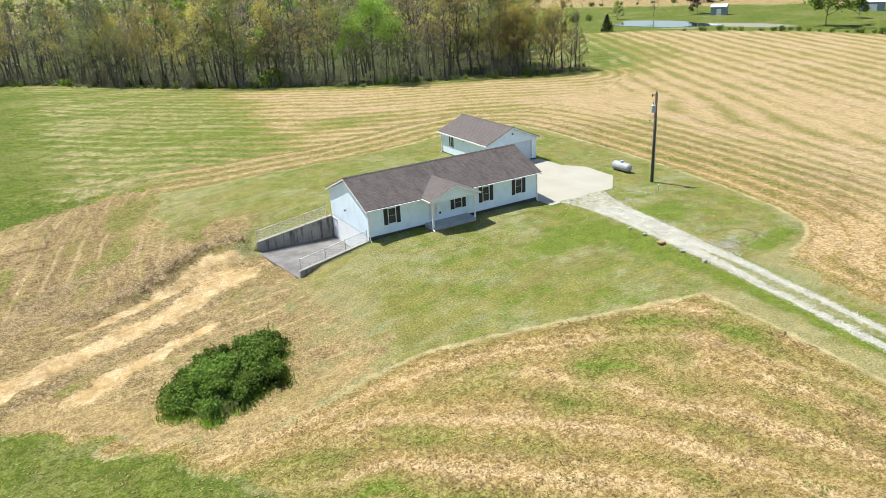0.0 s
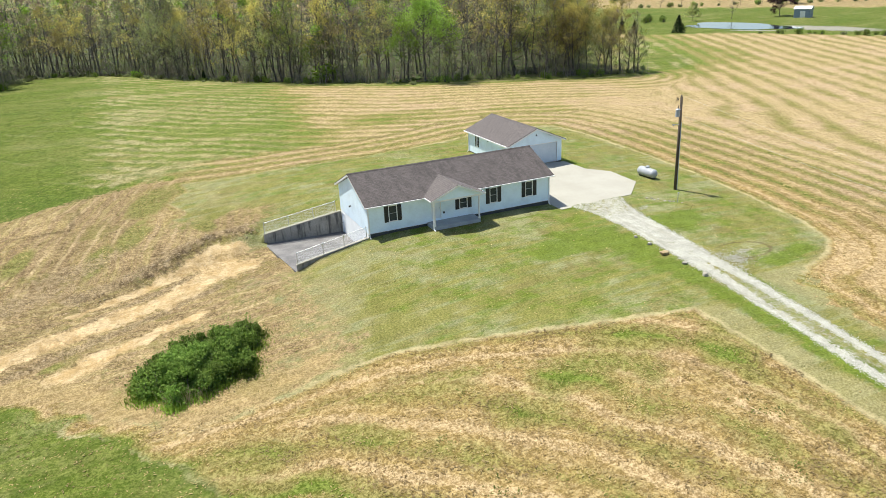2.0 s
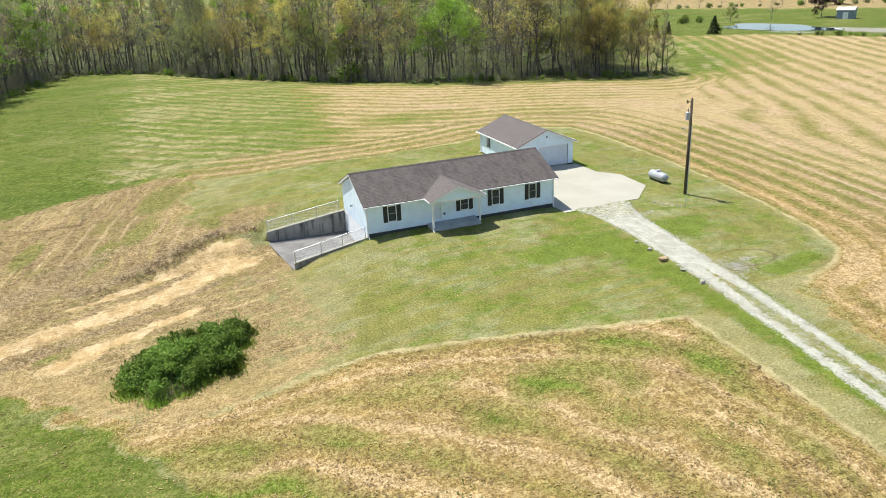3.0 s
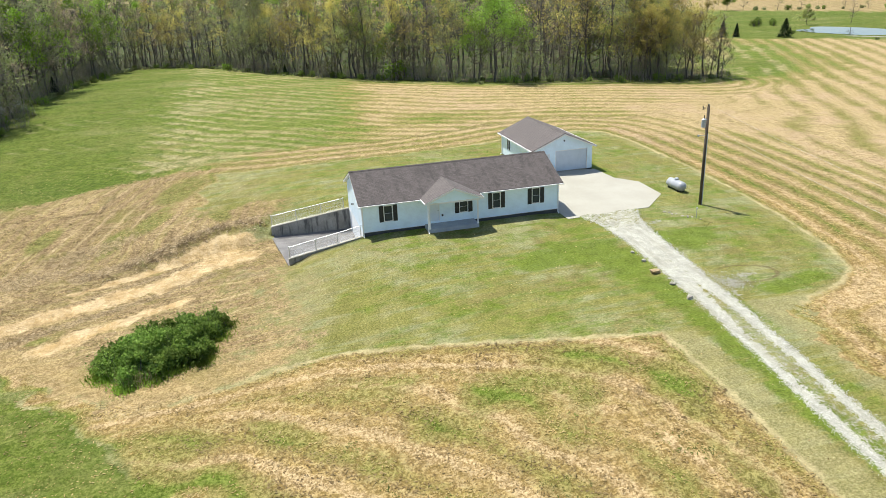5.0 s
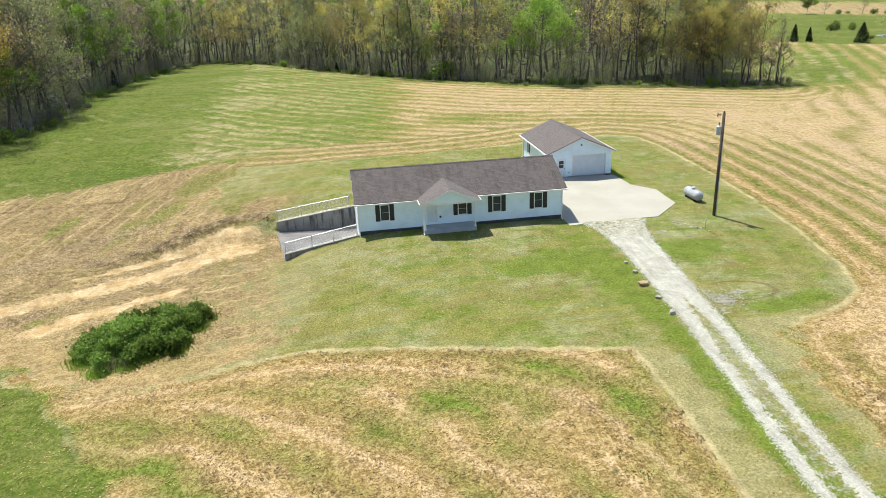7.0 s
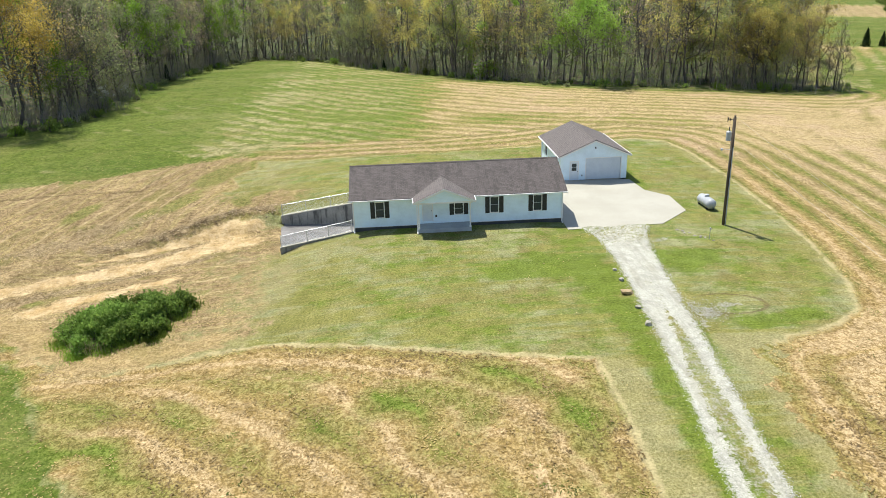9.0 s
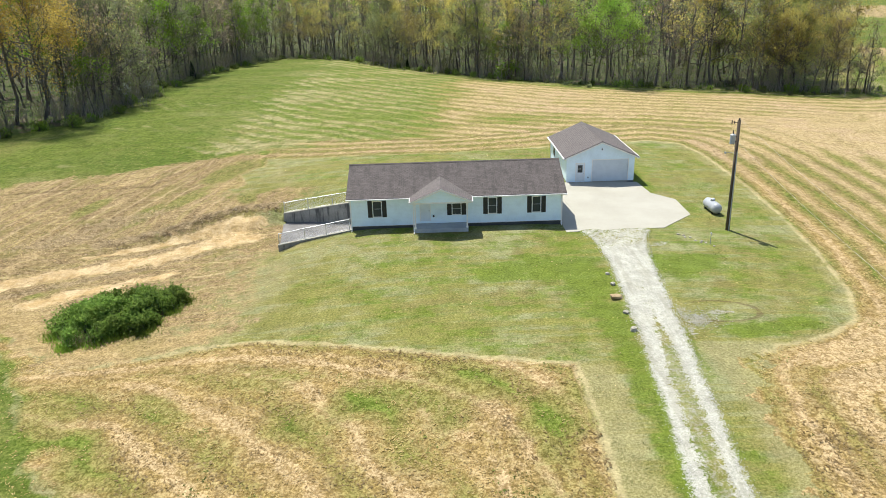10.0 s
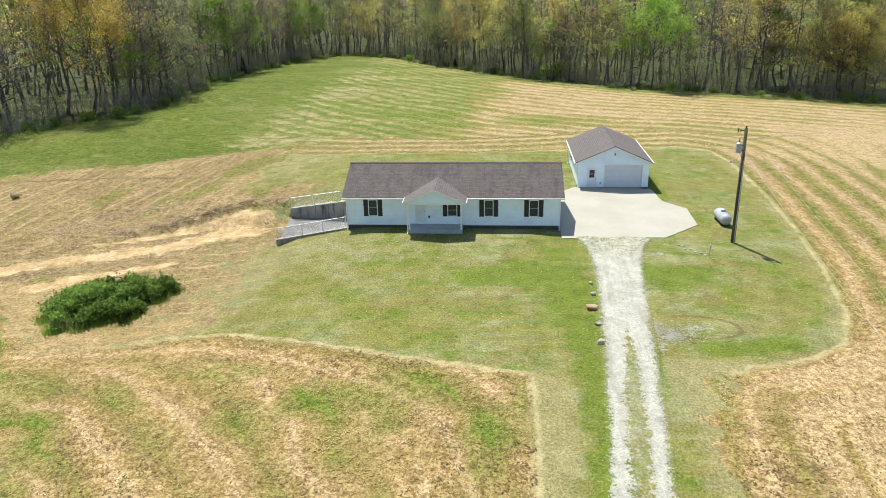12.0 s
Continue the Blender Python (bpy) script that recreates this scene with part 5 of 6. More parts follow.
def utility_pole():
    x, y = 29.95, -1.78
    zb = tz(x, y)
    p = thing("utility_pole", "weathered brown wooden utility pole with grey transformer", "utility pole", (x, y, zb))
    part("pole", rod(bmesh.new(), (0, 0, -0.4), (-0.05, 0, 8.72), 0.165, 0.115, 14), POLEWOOD, p, smooth=True)
    bm = bmesh.new()
    rod(bm, (-0.42, -0.05, 6.95), (-0.42, -0.05, 7.62), 0.20, sides=16)
    rod(bm, (-0.42, -0.05, 7.62), (-0.42, -0.05, 7.70), 0.21, 0.10, sides=16)
    t = part("transformer", bm, XFORM, p, "grey cylindrical transformer can")
    for z in (7.05, 7.42):
        part("bracket", boxes((-0.28, -0.06, -0.09, -0.01, z, z + 0.08)), DARKMETAL, t)
    bm = bmesh.new()
    rod(bm, (-0.42, -0.05, 7.70), (-0.42, -0.05, 7.98), 0.045, 0.03)
    part("bushing", bm, DARKMETAL, t, "dark porcelain bushing")
    bm = bmesh.new()
    rod(bm, (-0.06, 0, 8.52), (-0.62, -0.03, 8.60), 0.025)
    rod(bm, (-0.60, -0.03, 8.42), (-0.60, -0.03, 8.74), 0.04)
    rod(bm, (-0.42, -0.03, 8.44), (-0.42, -0.03, 8.68), 0.03)
    part("cutout_arm", bm, DARKMETAL, p, "dark fuse cutout on its arm")
    bm = bmesh.new()
    rod(bm, (-0.05, 0, 8.72), (-0.05, 0, 8.86), 0.05, 0.07)
    part("insulator", bm, DARKMETAL, p)
    bm = bmesh.new()
    rod(bm, (-0.16, -0.05, 6.2), (-0.85, -0.15, 6.32), 0.02)
    rod(bm, (-0.85, -0.15, 6.32), (-0.95, -0.16, 6.26), 0.07, 0.11, 10)
    part("yard_lamp", bm, XFORM, p, "grey yard lamp on a short arm")
    part("conduit", rod(bmesh.new(), (0.02, -0.19, 0), (0.0, -0.15, 6.4), 0.035, sides=8), XFORM, p, "grey service conduit")
    bm = bmesh.new()
    rod(bm, (-0.42, -0.25, 7.0), (-0.2, -0.2, 6.6), 0.015, sides=5)
    rod(bm, (-0.2, -0.2, 6.6), (-0.0, -0.17, 6.35), 0.015, sides=5)
    part("lead", bm, DARKMETAL, p)
    for z0, sag, r in ((8.84, 2.2, 0.0065), (7.1, 2.0, 0.0075)):
        bm = bmesh.new()
        last = None
        for i in range(25):
            u = i / 24
            q = (-0.05 - 6.4 * u, -78 * u, z0 - 4 * sag * u * (1 - u))
            if last:
                rod(bm, last, q, r, sides=5, caps=False)
            last = q
        part("wire", bm, WIRE, p, "bare overhead wire")
    return p


utility_pole()


def propane_tank():
    c = (30.4, 2.85)
    zb = tz(*c)
    t = thing("propane_tank", "white horizontal propane tank on steel legs in the grass", "propane tank", (*c, zb - 0.27))
    t.rotation_euler = (0, 0, radians(2))
    bm = bmesh.new()
    r, half = 0.45, 0.92
    prof = [(-half - 0.34, 0.02), (-half - 0.31, 0.18), (-half - 0.2, 0.34), (-half - 0.08, 0.43), (-half, r), (half, r), (half + 0.08, 0.43), (half + 0.2, 0.34), (half + 0.31, 0.18), (half + 0.34, 0.02)]
    n, rings = 20, []
    for a, q in prof:
        rings.append([bm.verts.new((q * math.cos(6.2832 * i / n), a, 0.78 + q * math.sin(6.2832 * i / n))) for i in range(n)])
    for a, b in zip(rings, rings[1:]):
        for i in range(n):
            bm.faces.new((a[i], a[(i + 1) % n], b[(i + 1) % n], b[i]))
    bm.faces.new(rings[0])
    bm.faces.new(rings[-1][::-1])
    part("shell", bm, TANKWHITE, t, smooth=True)
    bm = bmesh.new()
    rod(bm, (0, 0, 1.2), (0, 0, 1.38), 0.2, 0.19, 14)
    rod(bm, (0, 0, 1.38), (0, 0, 1.43), 0.19, 0.1, 14)
    part("dome", bm, XFORM, t, "grey valve dome cover")
    for a in (-0.75, 0.75):
        for s in (-1, 1):
            part("leg", boxes((s * 0.3 - 0.05, s * 0.3 + 0.05, a - 0.06, a + 0.06, 0.1, 0.46)), DARKMETAL, t)
        part("saddle", boxes((-0.38, 0.38, a - 0.05, a + 0.05, 0.36, 0.44)), DARKMETAL, t)
    return t


propane_tank()


def rock(x, y, sx, sy, sz, mat, label, seed, turn=0.0):
    bm = bmesh.new()
    bmesh.ops.create_icosphere(bm, subdivisions=1, radius=1.0)
    for v in bm.verts:
        k = 1 + 0.42 * noise.noise(v.co * 1.3 + Vector((seed * 7.1, 0, 0))) + 0.12 * noise.noise(v.co * 3.1 + Vector((0, seed * 3.3, 0)))
        c = v.co * k
        c.x, c.y, c.z = (max(-0.8, min(0.8, q)) for q in c)
        v.co = Vector((c.x * sx, c.y * sy, c.z * sz))
    ob = part("rock", bm, mat)
    ob.matrix_world = pose(x, y, tz(x, y) + sz * 0.45, 0, 0, turn)
    return tagged(ob, label, "rock", "rocks along the drive")


rock(18.4, -10.5, 0.17, 0.16, 0.14, ROCK, "small pale limestone rock beside the gravel drive", 1)
rock(18.35, -12.2, 0.22, 0.20, 0.18, ROCK, "grey limestone rock beside the gravel drive", 2, 30)
rock(18.1, -14.2, 0.46, 0.32, 0.24, ROCK_TAN, "large flat tan sandstone boulder beside the drive", 3, 10)
rock(18.2, -16.2, 0.20, 0.24, 0.14, ROCK, "small pale limestone rock half sunk in grass", 4, 50)
rock(18.1, -18.35, 0.27, 0.22, 0.23, ROCK, "pale squarish limestone rock with dark side", 5, 20)


def hydrant_post():
    x, y = 27.4, -5.0
    p = thing("yard_hydrant", "thin grey metal yard hydrant post in the lawn", "hydrant", (x, y, tz(x, y)))
    part("pipe", rod(bmesh.new(), (0, 0, -0.1), (0, 0, 0.85), 0.022), XFORM, p)
    bm = boxes((-0.04, 0.04, -0.10, 0.05, 0.8, 0.92), bevel=0.01)
    part("head", bm, XFORM, p)
    return p


hydrant_post()
_r = random.Random(5)
for _k in range(9):
    _u = _k / 8
    rock(25.6 + 1.9 * _u + _r.uniform(-.15, .15), -3.1 - 2.1 * _u + _r.uniform(-.3, .3), 0.10 + 0.07 * _r.random(), 0.12, 0.06, ROCK, "small flat pale stone in the lawn", 20 + _k, 40 * _k)["group"] = "flat stones in the lawn"

# ---- plants ----


class Soup:
    """Corners and triangles gathered piece by piece, in several materials."""

    def __init__(self):
        self.v, self.f, self.m, self.n = [], [], [], 0

    def add(self, v, f, m=0):
        v, f = np.asarray(v, np.float32), np.asarray(f, np.int32)
        self.v.append(v)
        self.f.append(f + self.n)
        self.m.append(np.full(len(f), m, np.int32))
        self.n += len(v)

    def arrays(self):
        return np.concatenate(self.v), np.concatenate(self.f), np.concatenate(self.m)


def tube(sp, pts, radii, sides, m=0):
    """A tapered limb along points."""
    pts = [np.asarray(q, float) for q in pts]
    k = len(pts)
    d = pts[-1] - pts[0]
    d /= np.linalg.norm(d) + 1e-9
    a = np.cross(d, (0.31, 0.91, 0.27))
    a /= np.linalg.norm(a) + 1e-9
    b = np.cross(d, a)
    ang = np.arange(sides) * 2 * math.pi / sides
    ring = np.cos(ang)[:, None] * a + np.sin(ang)[:, None] * b
    v = np.concatenate([q + ring * r for q, r in zip(pts, radii)])
    f = []
    for i in range(k - 1):
        for j in range(sides):
            p, q = i * sides + j, i * sides + (j + 1) % sides
            f += [(p, q, q + sides), (p, q + sides, p + sides)]
    sp.add(v, f, m)


def sliver(sp, p, q, r, m=0):
    """A twig of two crossed slivers."""
    p, q = np.asarray(p, float), np.asarray(q, float)
    sp.add([p + (r, 0, 0), p - (r, 0, 0), q, p + (0, r, 0), p - (0, r, 0)], [(0, 1, 2), (3, 4, 2)], m)


def leaves(sp, centres, rng, size, m=0, flat=0.0):
    """A folded leaf of two triangles at every centre."""
    c = np.asarray(centres, float)
    n = len(c)
    if n == 0:
        return
    a = rng.normal(size=(n, 3))
    a[:, 2] *= 1 - flat
    a /= np.linalg.norm(a, axis=1, keepdims=True)
    b = np.cross(a, rng.normal(size=(n, 3)))
    b /= np.linalg.norm(b, axis=1, keepdims=True) + 1e-9
    s = (size * rng.uniform(0.6, 1.4, n))[:, None]
    v = np.stack([c - a * s * 0.5, c + b * s * 0.42, c + a * s * 0.5, c - b * s * 0.42 + np.cross(a, b) * s * 0.15], 1).reshape(-1, 3)
    i = np.arange(n)[:, None] * 4
    f = np.concatenate([i + np.array([[0, 1, 2]]), i + np.array([[0, 2, 3]])], 1).reshape(-1, 3)
    sp.add(v, f, m)


def tree_shape(seed, height, spread, limbs, leaf_count, leaf_size, twigs=2, low=0.3, forks=3, sides=6):
    """Trunk with limbs, branches and twigs, and leaf clumps at the tips. Returns Soups of wood, leaves and twigs."""
    rng = np.random.default_rng(seed)
    wood, crown, fine = Soup(), Soup(), Soup()
    lean = rng.normal(0, 0.03, 2) * height
    n = 7
    bend = np.cumsum(rng.normal(0, 0.2, (n, 2)), 0) * height / 14
    bend[0] = 0
    stem = [np.array((lean[0] * i / (n - 1) + bend[i, 0], lean[1] * i / (n - 1) + bend[i, 1], height * 0.93 * i / (n - 1))) for i in range(n)]
    r0 = height * 0.012
    tube(wood, stem, [r0 * (1.35 if i == 0 else 1.0) * (1 - 0.88 * i / (n - 1)) for i in range(n)], sides)
    tips = []
    for k in range(limbs):
        u = low + (0.97 - low) * (k + rng.random()) / limbs
        i = min(int(u * (n - 1)), n - 2)
        w = u * (n - 1) - i
        p = stem[i] * (1 - w) + stem[i + 1] * w
        az = k * 2.4 + rng.normal(0, 0.5)
        el = rng.uniform(0.1, 0.85) if u < 0.55 else rng.uniform(0.4, 1.05) if u < 0.8 else rng.uniform(0.8, 1.35)
        ln = spread * (1.15 - 0.75 * (u - low) / (1 - low)) * rng.uniform(0.7, 1.15)
        d = np.array((math.cos(az) * math.cos(el), math.sin(az) * math.cos(el), math.sin(el)))
        pts = [p, p + d * ln * 0.4 + rng.normal(0, 0.06, 3) * ln, p + d * ln * 0.75 + (0, 0, ln * 0.08) + rng.normal(0, 0.08, 3) * ln, p + d * ln + (0, 0, ln * 0.18)]
        rl = r0 * (1 - 0.85 * u) * 0.6 + 0.014
        tube(wood, pts, (rl, rl * 0.75, rl * 0.5, 0.012), 4 if sides > 4 else 3)
        tips.append(pts[3])
        for _ in range(forks):
            v = rng.uniform(0.3, 0.95)
            j = min(int(v * 3), 2)
            q = pts[j] * (1 - (v * 3 - j)) + pts[j + 1] * (v * 3 - j)
            e = d + rng.normal(0, 0.55, 3)
            e[2] += 0.25
            e *= ln * rng.uniform(0.25, 0.5) / np.linalg.norm(e)
            tube(wood, (q, q + e * 0.5 + rng.normal(0, 0.04, 3) * ln, q + e), (rl * 0.42, rl * 0.3, 0.009), 3)
            tips.append(q + e)
            for _ in range(twigs):
                g = q + e * rng.uniform(0.1, 1.0)
                h = e / np.linalg.norm(e) * ln * 0.26 + rng.normal(0, 0.16, 3) * ln
                sliver(fine, g, g + h, 0.014)
                tips.append(g + h)
    tips = np.array(tips)
    if leaf_count:
        some = tips[rng.permutation(len(tips))[: max(6, int(len(tips) * 0.34))]]
        pick = some[rng.integers(0, len(some), leaf_count)]
        leaves(crown, pick + rng.normal(0, 0.10, (leaf_count, 3)) * spread * (1.0, 1.0, 0.7), rng, leaf_size)
    return wood, crown, fine


# kind of tree: height, spread, limbs, leaf count, leaf size, leaf material, low, label, category
KINDS = [
    (15.0, 4.2, 17, 1000, 0.29, L_GREY, 0.20, "slender grey-barked woodland tree in thin spring leaf", "tree"),
    (16.5, 4.6, 18, 1450, 0.30, L_YELLOW, 0.22, "woodland tree with sparse yellow-green spring leaves", "tree"),
    (13.5, 3.8, 17, 480, 0.27, L_BROWN, 0.22, "nearly bare grey-brown woodland tree with russet buds", "tree"),
    (15.5, 4.5, 18, 1350, 0.30, L_OLIVE, 0.24, "woodland tree with golden olive young leaves", "tree"),
    (9.0, 2.8, 14, 650, 0.26, L_GREY, 0.12, "thin young woodland tree with pale green buds", "tree"),
    (14.0, 4.2, 18, 1500, 0.33, L_BRIGHT, 0.24, "woodland tree in bright fresh green leaf", "tree"),
    (16.5, 4.0, 18, 200, 0.25, L_BROWN, 0.3, "tall bare grey woodland tree", "tree"),
    (6.0, 2.0, 11, 420, 0.22, L_YELLOW, 0.08, "leafy sapling under the woodland trees", "tree"),
]
SHAPES = [tree_shape(40 + i, k[0], k[1], k[2], int(k[3] * 1.4), k[4] * 0.75, low=k[6], twigs=9) for i, k in enumerate(KINDS)]
FAR = [tree_shape(70 + i, k[0] * 1.16, k[1], 6, 50 + int(k[3] * 0.16), 0.5, low=0.35, twigs=3, forks=1, sides=3) for i, k in enumerate(KINDS)]
DEEP = [tree_shape(60 + i, k[0] * 1.16, k[1], 10, int(k[3] * 0.36), k[4] * 1.10, low=0.28, twigs=5, forks=2, sides=3) for i, k in enumerate(KINDS)]


def tree_model(shape, kind, name="tree"):
    t = thing(name, kind[7], kind[8])
    v, f, _ = shape[0].arrays()
    soup("trunk", v, f, BARK, t)
    if shape[1].v:
        v, f, _ = shape[1].arrays()
        soup("crown", v, f, kind[5], t)
    if shape[2].v:
        v, f, _ = shape[2].arrays()
        tagged(soup("twigwork", v, f, TWIG, t), "haze of fine grey-brown twigs", kind="stuff")
    return t


MODELS = [tree_model(s, k) for s, k in zip(SHAPES, KINDS)]
WEIGHTS = [0.22, 0.15, 0.17, 0.12, 0.14, 0.035, 0.085, 0.08]


def plant(model, x, y, scale=1.0, turn=0.0, group="", lean=0.0):
    m = pose(x, y, tz(x, y) - 0.1, lean, 0, turn) @ Matrix.Scale(scale, 4)
    t = copy_thing(model, m)
    t.matrix_basis = m
    if group:
        t["group"] = group
    return t


def build_woods():
    rng = np.random.default_rng(11)
    r = random.Random(12)
    n = 10500
    x, y = rng.uniform(-175, 128, n), rng.uniform(28, 300, n)
    d = -signed(x, y, WOOD_EDGE)
    reach = np.where(x < -44, 125, 130)
    ok = (d > 0.6) & (d < reach) & (y - 0.35 * np.abs(x - 20) < 285)
    ok &= rng.random(n) < np.where(d < 12, 1.0, np.where(d < 40, 0.65, np.where(d < 70, 0.28, 0.13)))
    ok &= x > 5 - (y + 55) * 0.80
    ok &= (np.hypot(x + 50.8, y - 52.6) > 3.6) & (np.hypot(x + 47.5, y - 51.5) > 3.5) & (np.hypot(x - 38.5, y - 78.2) > 4)
    keep, cells = [], {}
    for i in np.flatnonzero(ok):
        gap = 2.4 if d[i] < 7 else 3.0 if d[i] < 14 else 4.0
        c = (int(x[i] // 4), int(y[i] // 4))
        if any(math.hypot(x[i] - x[j], y[i] - y[j]) < gap for a in (-1, 0, 1) for b in (-1, 0, 1) for j in cells.get((c[0] + a, c[1] + b), ())):
            continue
        cells.setdefault(c, []).append(i)
        keep.append(i)
    keep.sort(key=lambda i: d[i])
    single = 0
    deep = Soup()
    mats = [BARK] + [k[5] for k in KINDS] + [TWIG]
    arrays = [tuple(q.arrays()[:2] for q in s) for s in DEEP]
    remote = [tuple(q.arrays()[:2] for q in s) for s in FAR]
    for i in keep:
        k = r.choices(range(len(KINDS)), WEIGHTS if d[i] < 45 else [0.2, 0.25, 0.12, 0.10, 0.04, 0.26, 0.05, 0.0])[0]
        if x[i] < -30 and r.random() < 0.7:
            k = r.choice((2, 2, 6, 0, 0, 1, 5, 2))
        if x[i] > 52 and y[i] < 110 and r.random() < 0.8:
            k = r.choice((3, 3, 2, 1, 0, 3))
        if d[i] < 3.0 and r.random() < 0.35:
            k = r.choice((4, 7, 7))
        sc = r.uniform(0.75, 1.25) * (1.0 if d[i] > 3 else 0.9) * (1.15 if x[i] < -36 else 0.85 if x[i] > 66 and y[i] < 84 else 1.0)
        turn = r.uniform(0, 360)
        if single < 200:
            plant(MODELS[k], x[i], y[i], sc, turn, "trees along the edge of the wood", r.uniform(-5, 5))
            single += 1
            continue
        c, s = math.cos(radians(turn)) * sc, math.sin(radians(turn)) * sc
        rot = np.array(((c, s, 0), (-s, c, 0), (0, 0, sc)), np.float32)
        off = np.array((x[i], y[i], tz(x[i], y[i]) - 0.1), np.float32)
        for (pv, pf), slot in zip((arrays if d[i] < 42 else remote)[k], (0, k + 1, len(KINDS) + 1)):
            deep.add(pv @ rot + off, pf, slot)
    brush = []
    for seed in range(6):
        g = np.random.default_rng(90 + seed)
        wd, cr, ends = Soup(), Soup(), []
        for _ in range(9):
            b0 = np.array((*g.normal(0, 0.8, 2), 0.0))
            b1 = b0 + (*g.normal(0, 0.6, 2), g.uniform(1.4, 4.2))
            sliver(wd, b0, b1, 0.03)
            for _ in range(5):
                q = b0 + (b1 - b0) * g.uniform(0.15, 0.95)
                ends.append(q + g.normal(0, 0.5, 3) + (0, 0, 0.45))
                sliver(wd, q, ends[-1], 0.018)
        ends = np.array(ends)
        leaves(cr, ends[g.integers(0, len(ends), 44)] + g.normal(0, 0.3, (44, 3)), g, 0.17)
        brush.append((wd.arrays(), cr.arrays()))
    for i in keep:
        if d[i] < 34 and r.random() < (0.9 if d[i] < 14 else 0.7):
            for _ in range((7 if x[i] < -36 else 4) if d[i] < 7 else (4 if x[i] < -36 else 2) if d[i] < 14 else 1):
                (wv, wf, _m), (cv, cf, _m) = r.choice(brush)
                off = np.array((x[i] + r.gauss(0, 1.5), y[i] + r.gauss(0, 1.5), 0), np.float32)
                off[2] = tz(off[0], off[1]) - 0.1
                sc = r.uniform(0.5, 1.2)
                deep.add(wv * sc + off, wf, len(KINDS) + 1)
                deep.add(cv * sc + off, cf, r.choice((1, 1, 2, 2, 3, 5, 5, 6, 6)))
    v, f, m = deep.arrays()
    ob = soup("woodland", v, f, None, slots=mats, index=m)
    tagged(ob, "deep deciduous woodland in thin early spring leaf", "woodland", kind="stuff")


build_woods()
for _t, _x, _y, _s in ((5, 35.5, 81.5, 0.8), (1, 15, 97, 1.05), (3, 22, 92, 1.0), (6, 52, 74, 0.9), (6, 81, 68.8, 0.72), (2, 79, 68.4, 0.6), (2, 188, 150, 0.55)):
    plant(MODELS[_t], _x, _y, _s, 40 * _t, "trees along the edge of the wood")
_big = (20.0, 8.2, 26, 21000, 0.20, L_GOLD, 0.28, "large spreading tree with golden olive young leaves", "tree")
BIG = tree_model(tree_shape(77, *_big[:5], twigs=5, low=0.28, forks=6), _big)
_bloom = (6.0, 2.2, 12, 420, 0.17, L_WHITE, 0.2, "small slender tree in white blossom", "tree")
BLOOM = tree_model(tree_shape(86, *_bloom[:5], low=0.3, forks=3), _bloom)
plant(BLOOM, -42.6, 64.5, 0.6, 30, "trees along the edge of the wood")
plant(BLOOM, -42.2, 72.5, 0.45, 120, "trees along the edge of the wood")
plant(BIG, -50.8, 52.6, 1.0, 20, "trees along the edge of the wood")
_lime = (14.0, 6.0, 26, 7500, 0.27, L_LIME, 0.26, "broad tree in bright fresh green leaf at the wood edge", "tree")
LIME = tree_model(tree_shape(79, *_lime[:5], twigs=3, low=0.34, forks=6), _lime)
plant(LIME, 38.5, 78.2, 1.0, 60, "trees along the edge of the wood")
_gold = (15.5, 5.0, 20, 4200, 0.2, L_OLIVE, 0.3, "tall tree with golden young leaves at the wood edge", "tree")
GOLD = tree_model(tree_shape(81, *_gold[:5], twigs=3, low=0.3, forks=4), _gold)
for _x, _y, _s in ((12.5, 101, 1.0), (68, 71.5, 0.85), (75, 70.5, 0.82), (71.5, 75, 0.9), (-2, 121, 0.9), (-47.5, 70, 0.85)):
    plant(GOLD, _x, _y, _s, _x * 13, "trees along the edge of the wood")
_old = (12.0, 6.0, 22, 5200, 0.55, L_HEDGE, 0.24, "broad green pasture tree", "tree")
PASTURE = tree_model(tree_shape(78, *_old[:5], low=0.24, forks=4), _old)
for _x, _y, _s in ((184.4, 79.8, 1.0), (211.5, 86.5, 0.45), (246, 116, 0.5), (262, 190, 0.8), (300, 150, 0.8), (262, 140, 0.5), (205, 240, 0.6)):
    plant(PASTURE, _x, _y, _s, _x * 7)
_dark = (12.0, 6.0, 22, 5200, 0.55, L_PURPLE, 0.2, "dense dark maroon-leaved tree beside the shed", "tree")
MAROON = tree_model(tree_shape(83, *_dark[:5], low=0.2, forks=4), _dark)
plant(MAROON, 207.5, 146.5, 0.75, 40)
_pale = (12.0, 5.0, 22, 6500, 0.3, L_YELLOW, 0.12, "pale yellow-green tree in fresh leaf", "tree")
PALE = tree_model(tree_shape(84, *_pale[:5], low=0.12, forks=4), _pale)
plant(PALE, 176, 156, 0.48, 15)
for _x, _y, _s in ((74, 87, 1.2), (69, 82, 1.2), (62, 84, 1.25)):
    plant(PALE, _x, _y, _s, _x * 11, "trees along the edge of the wood")


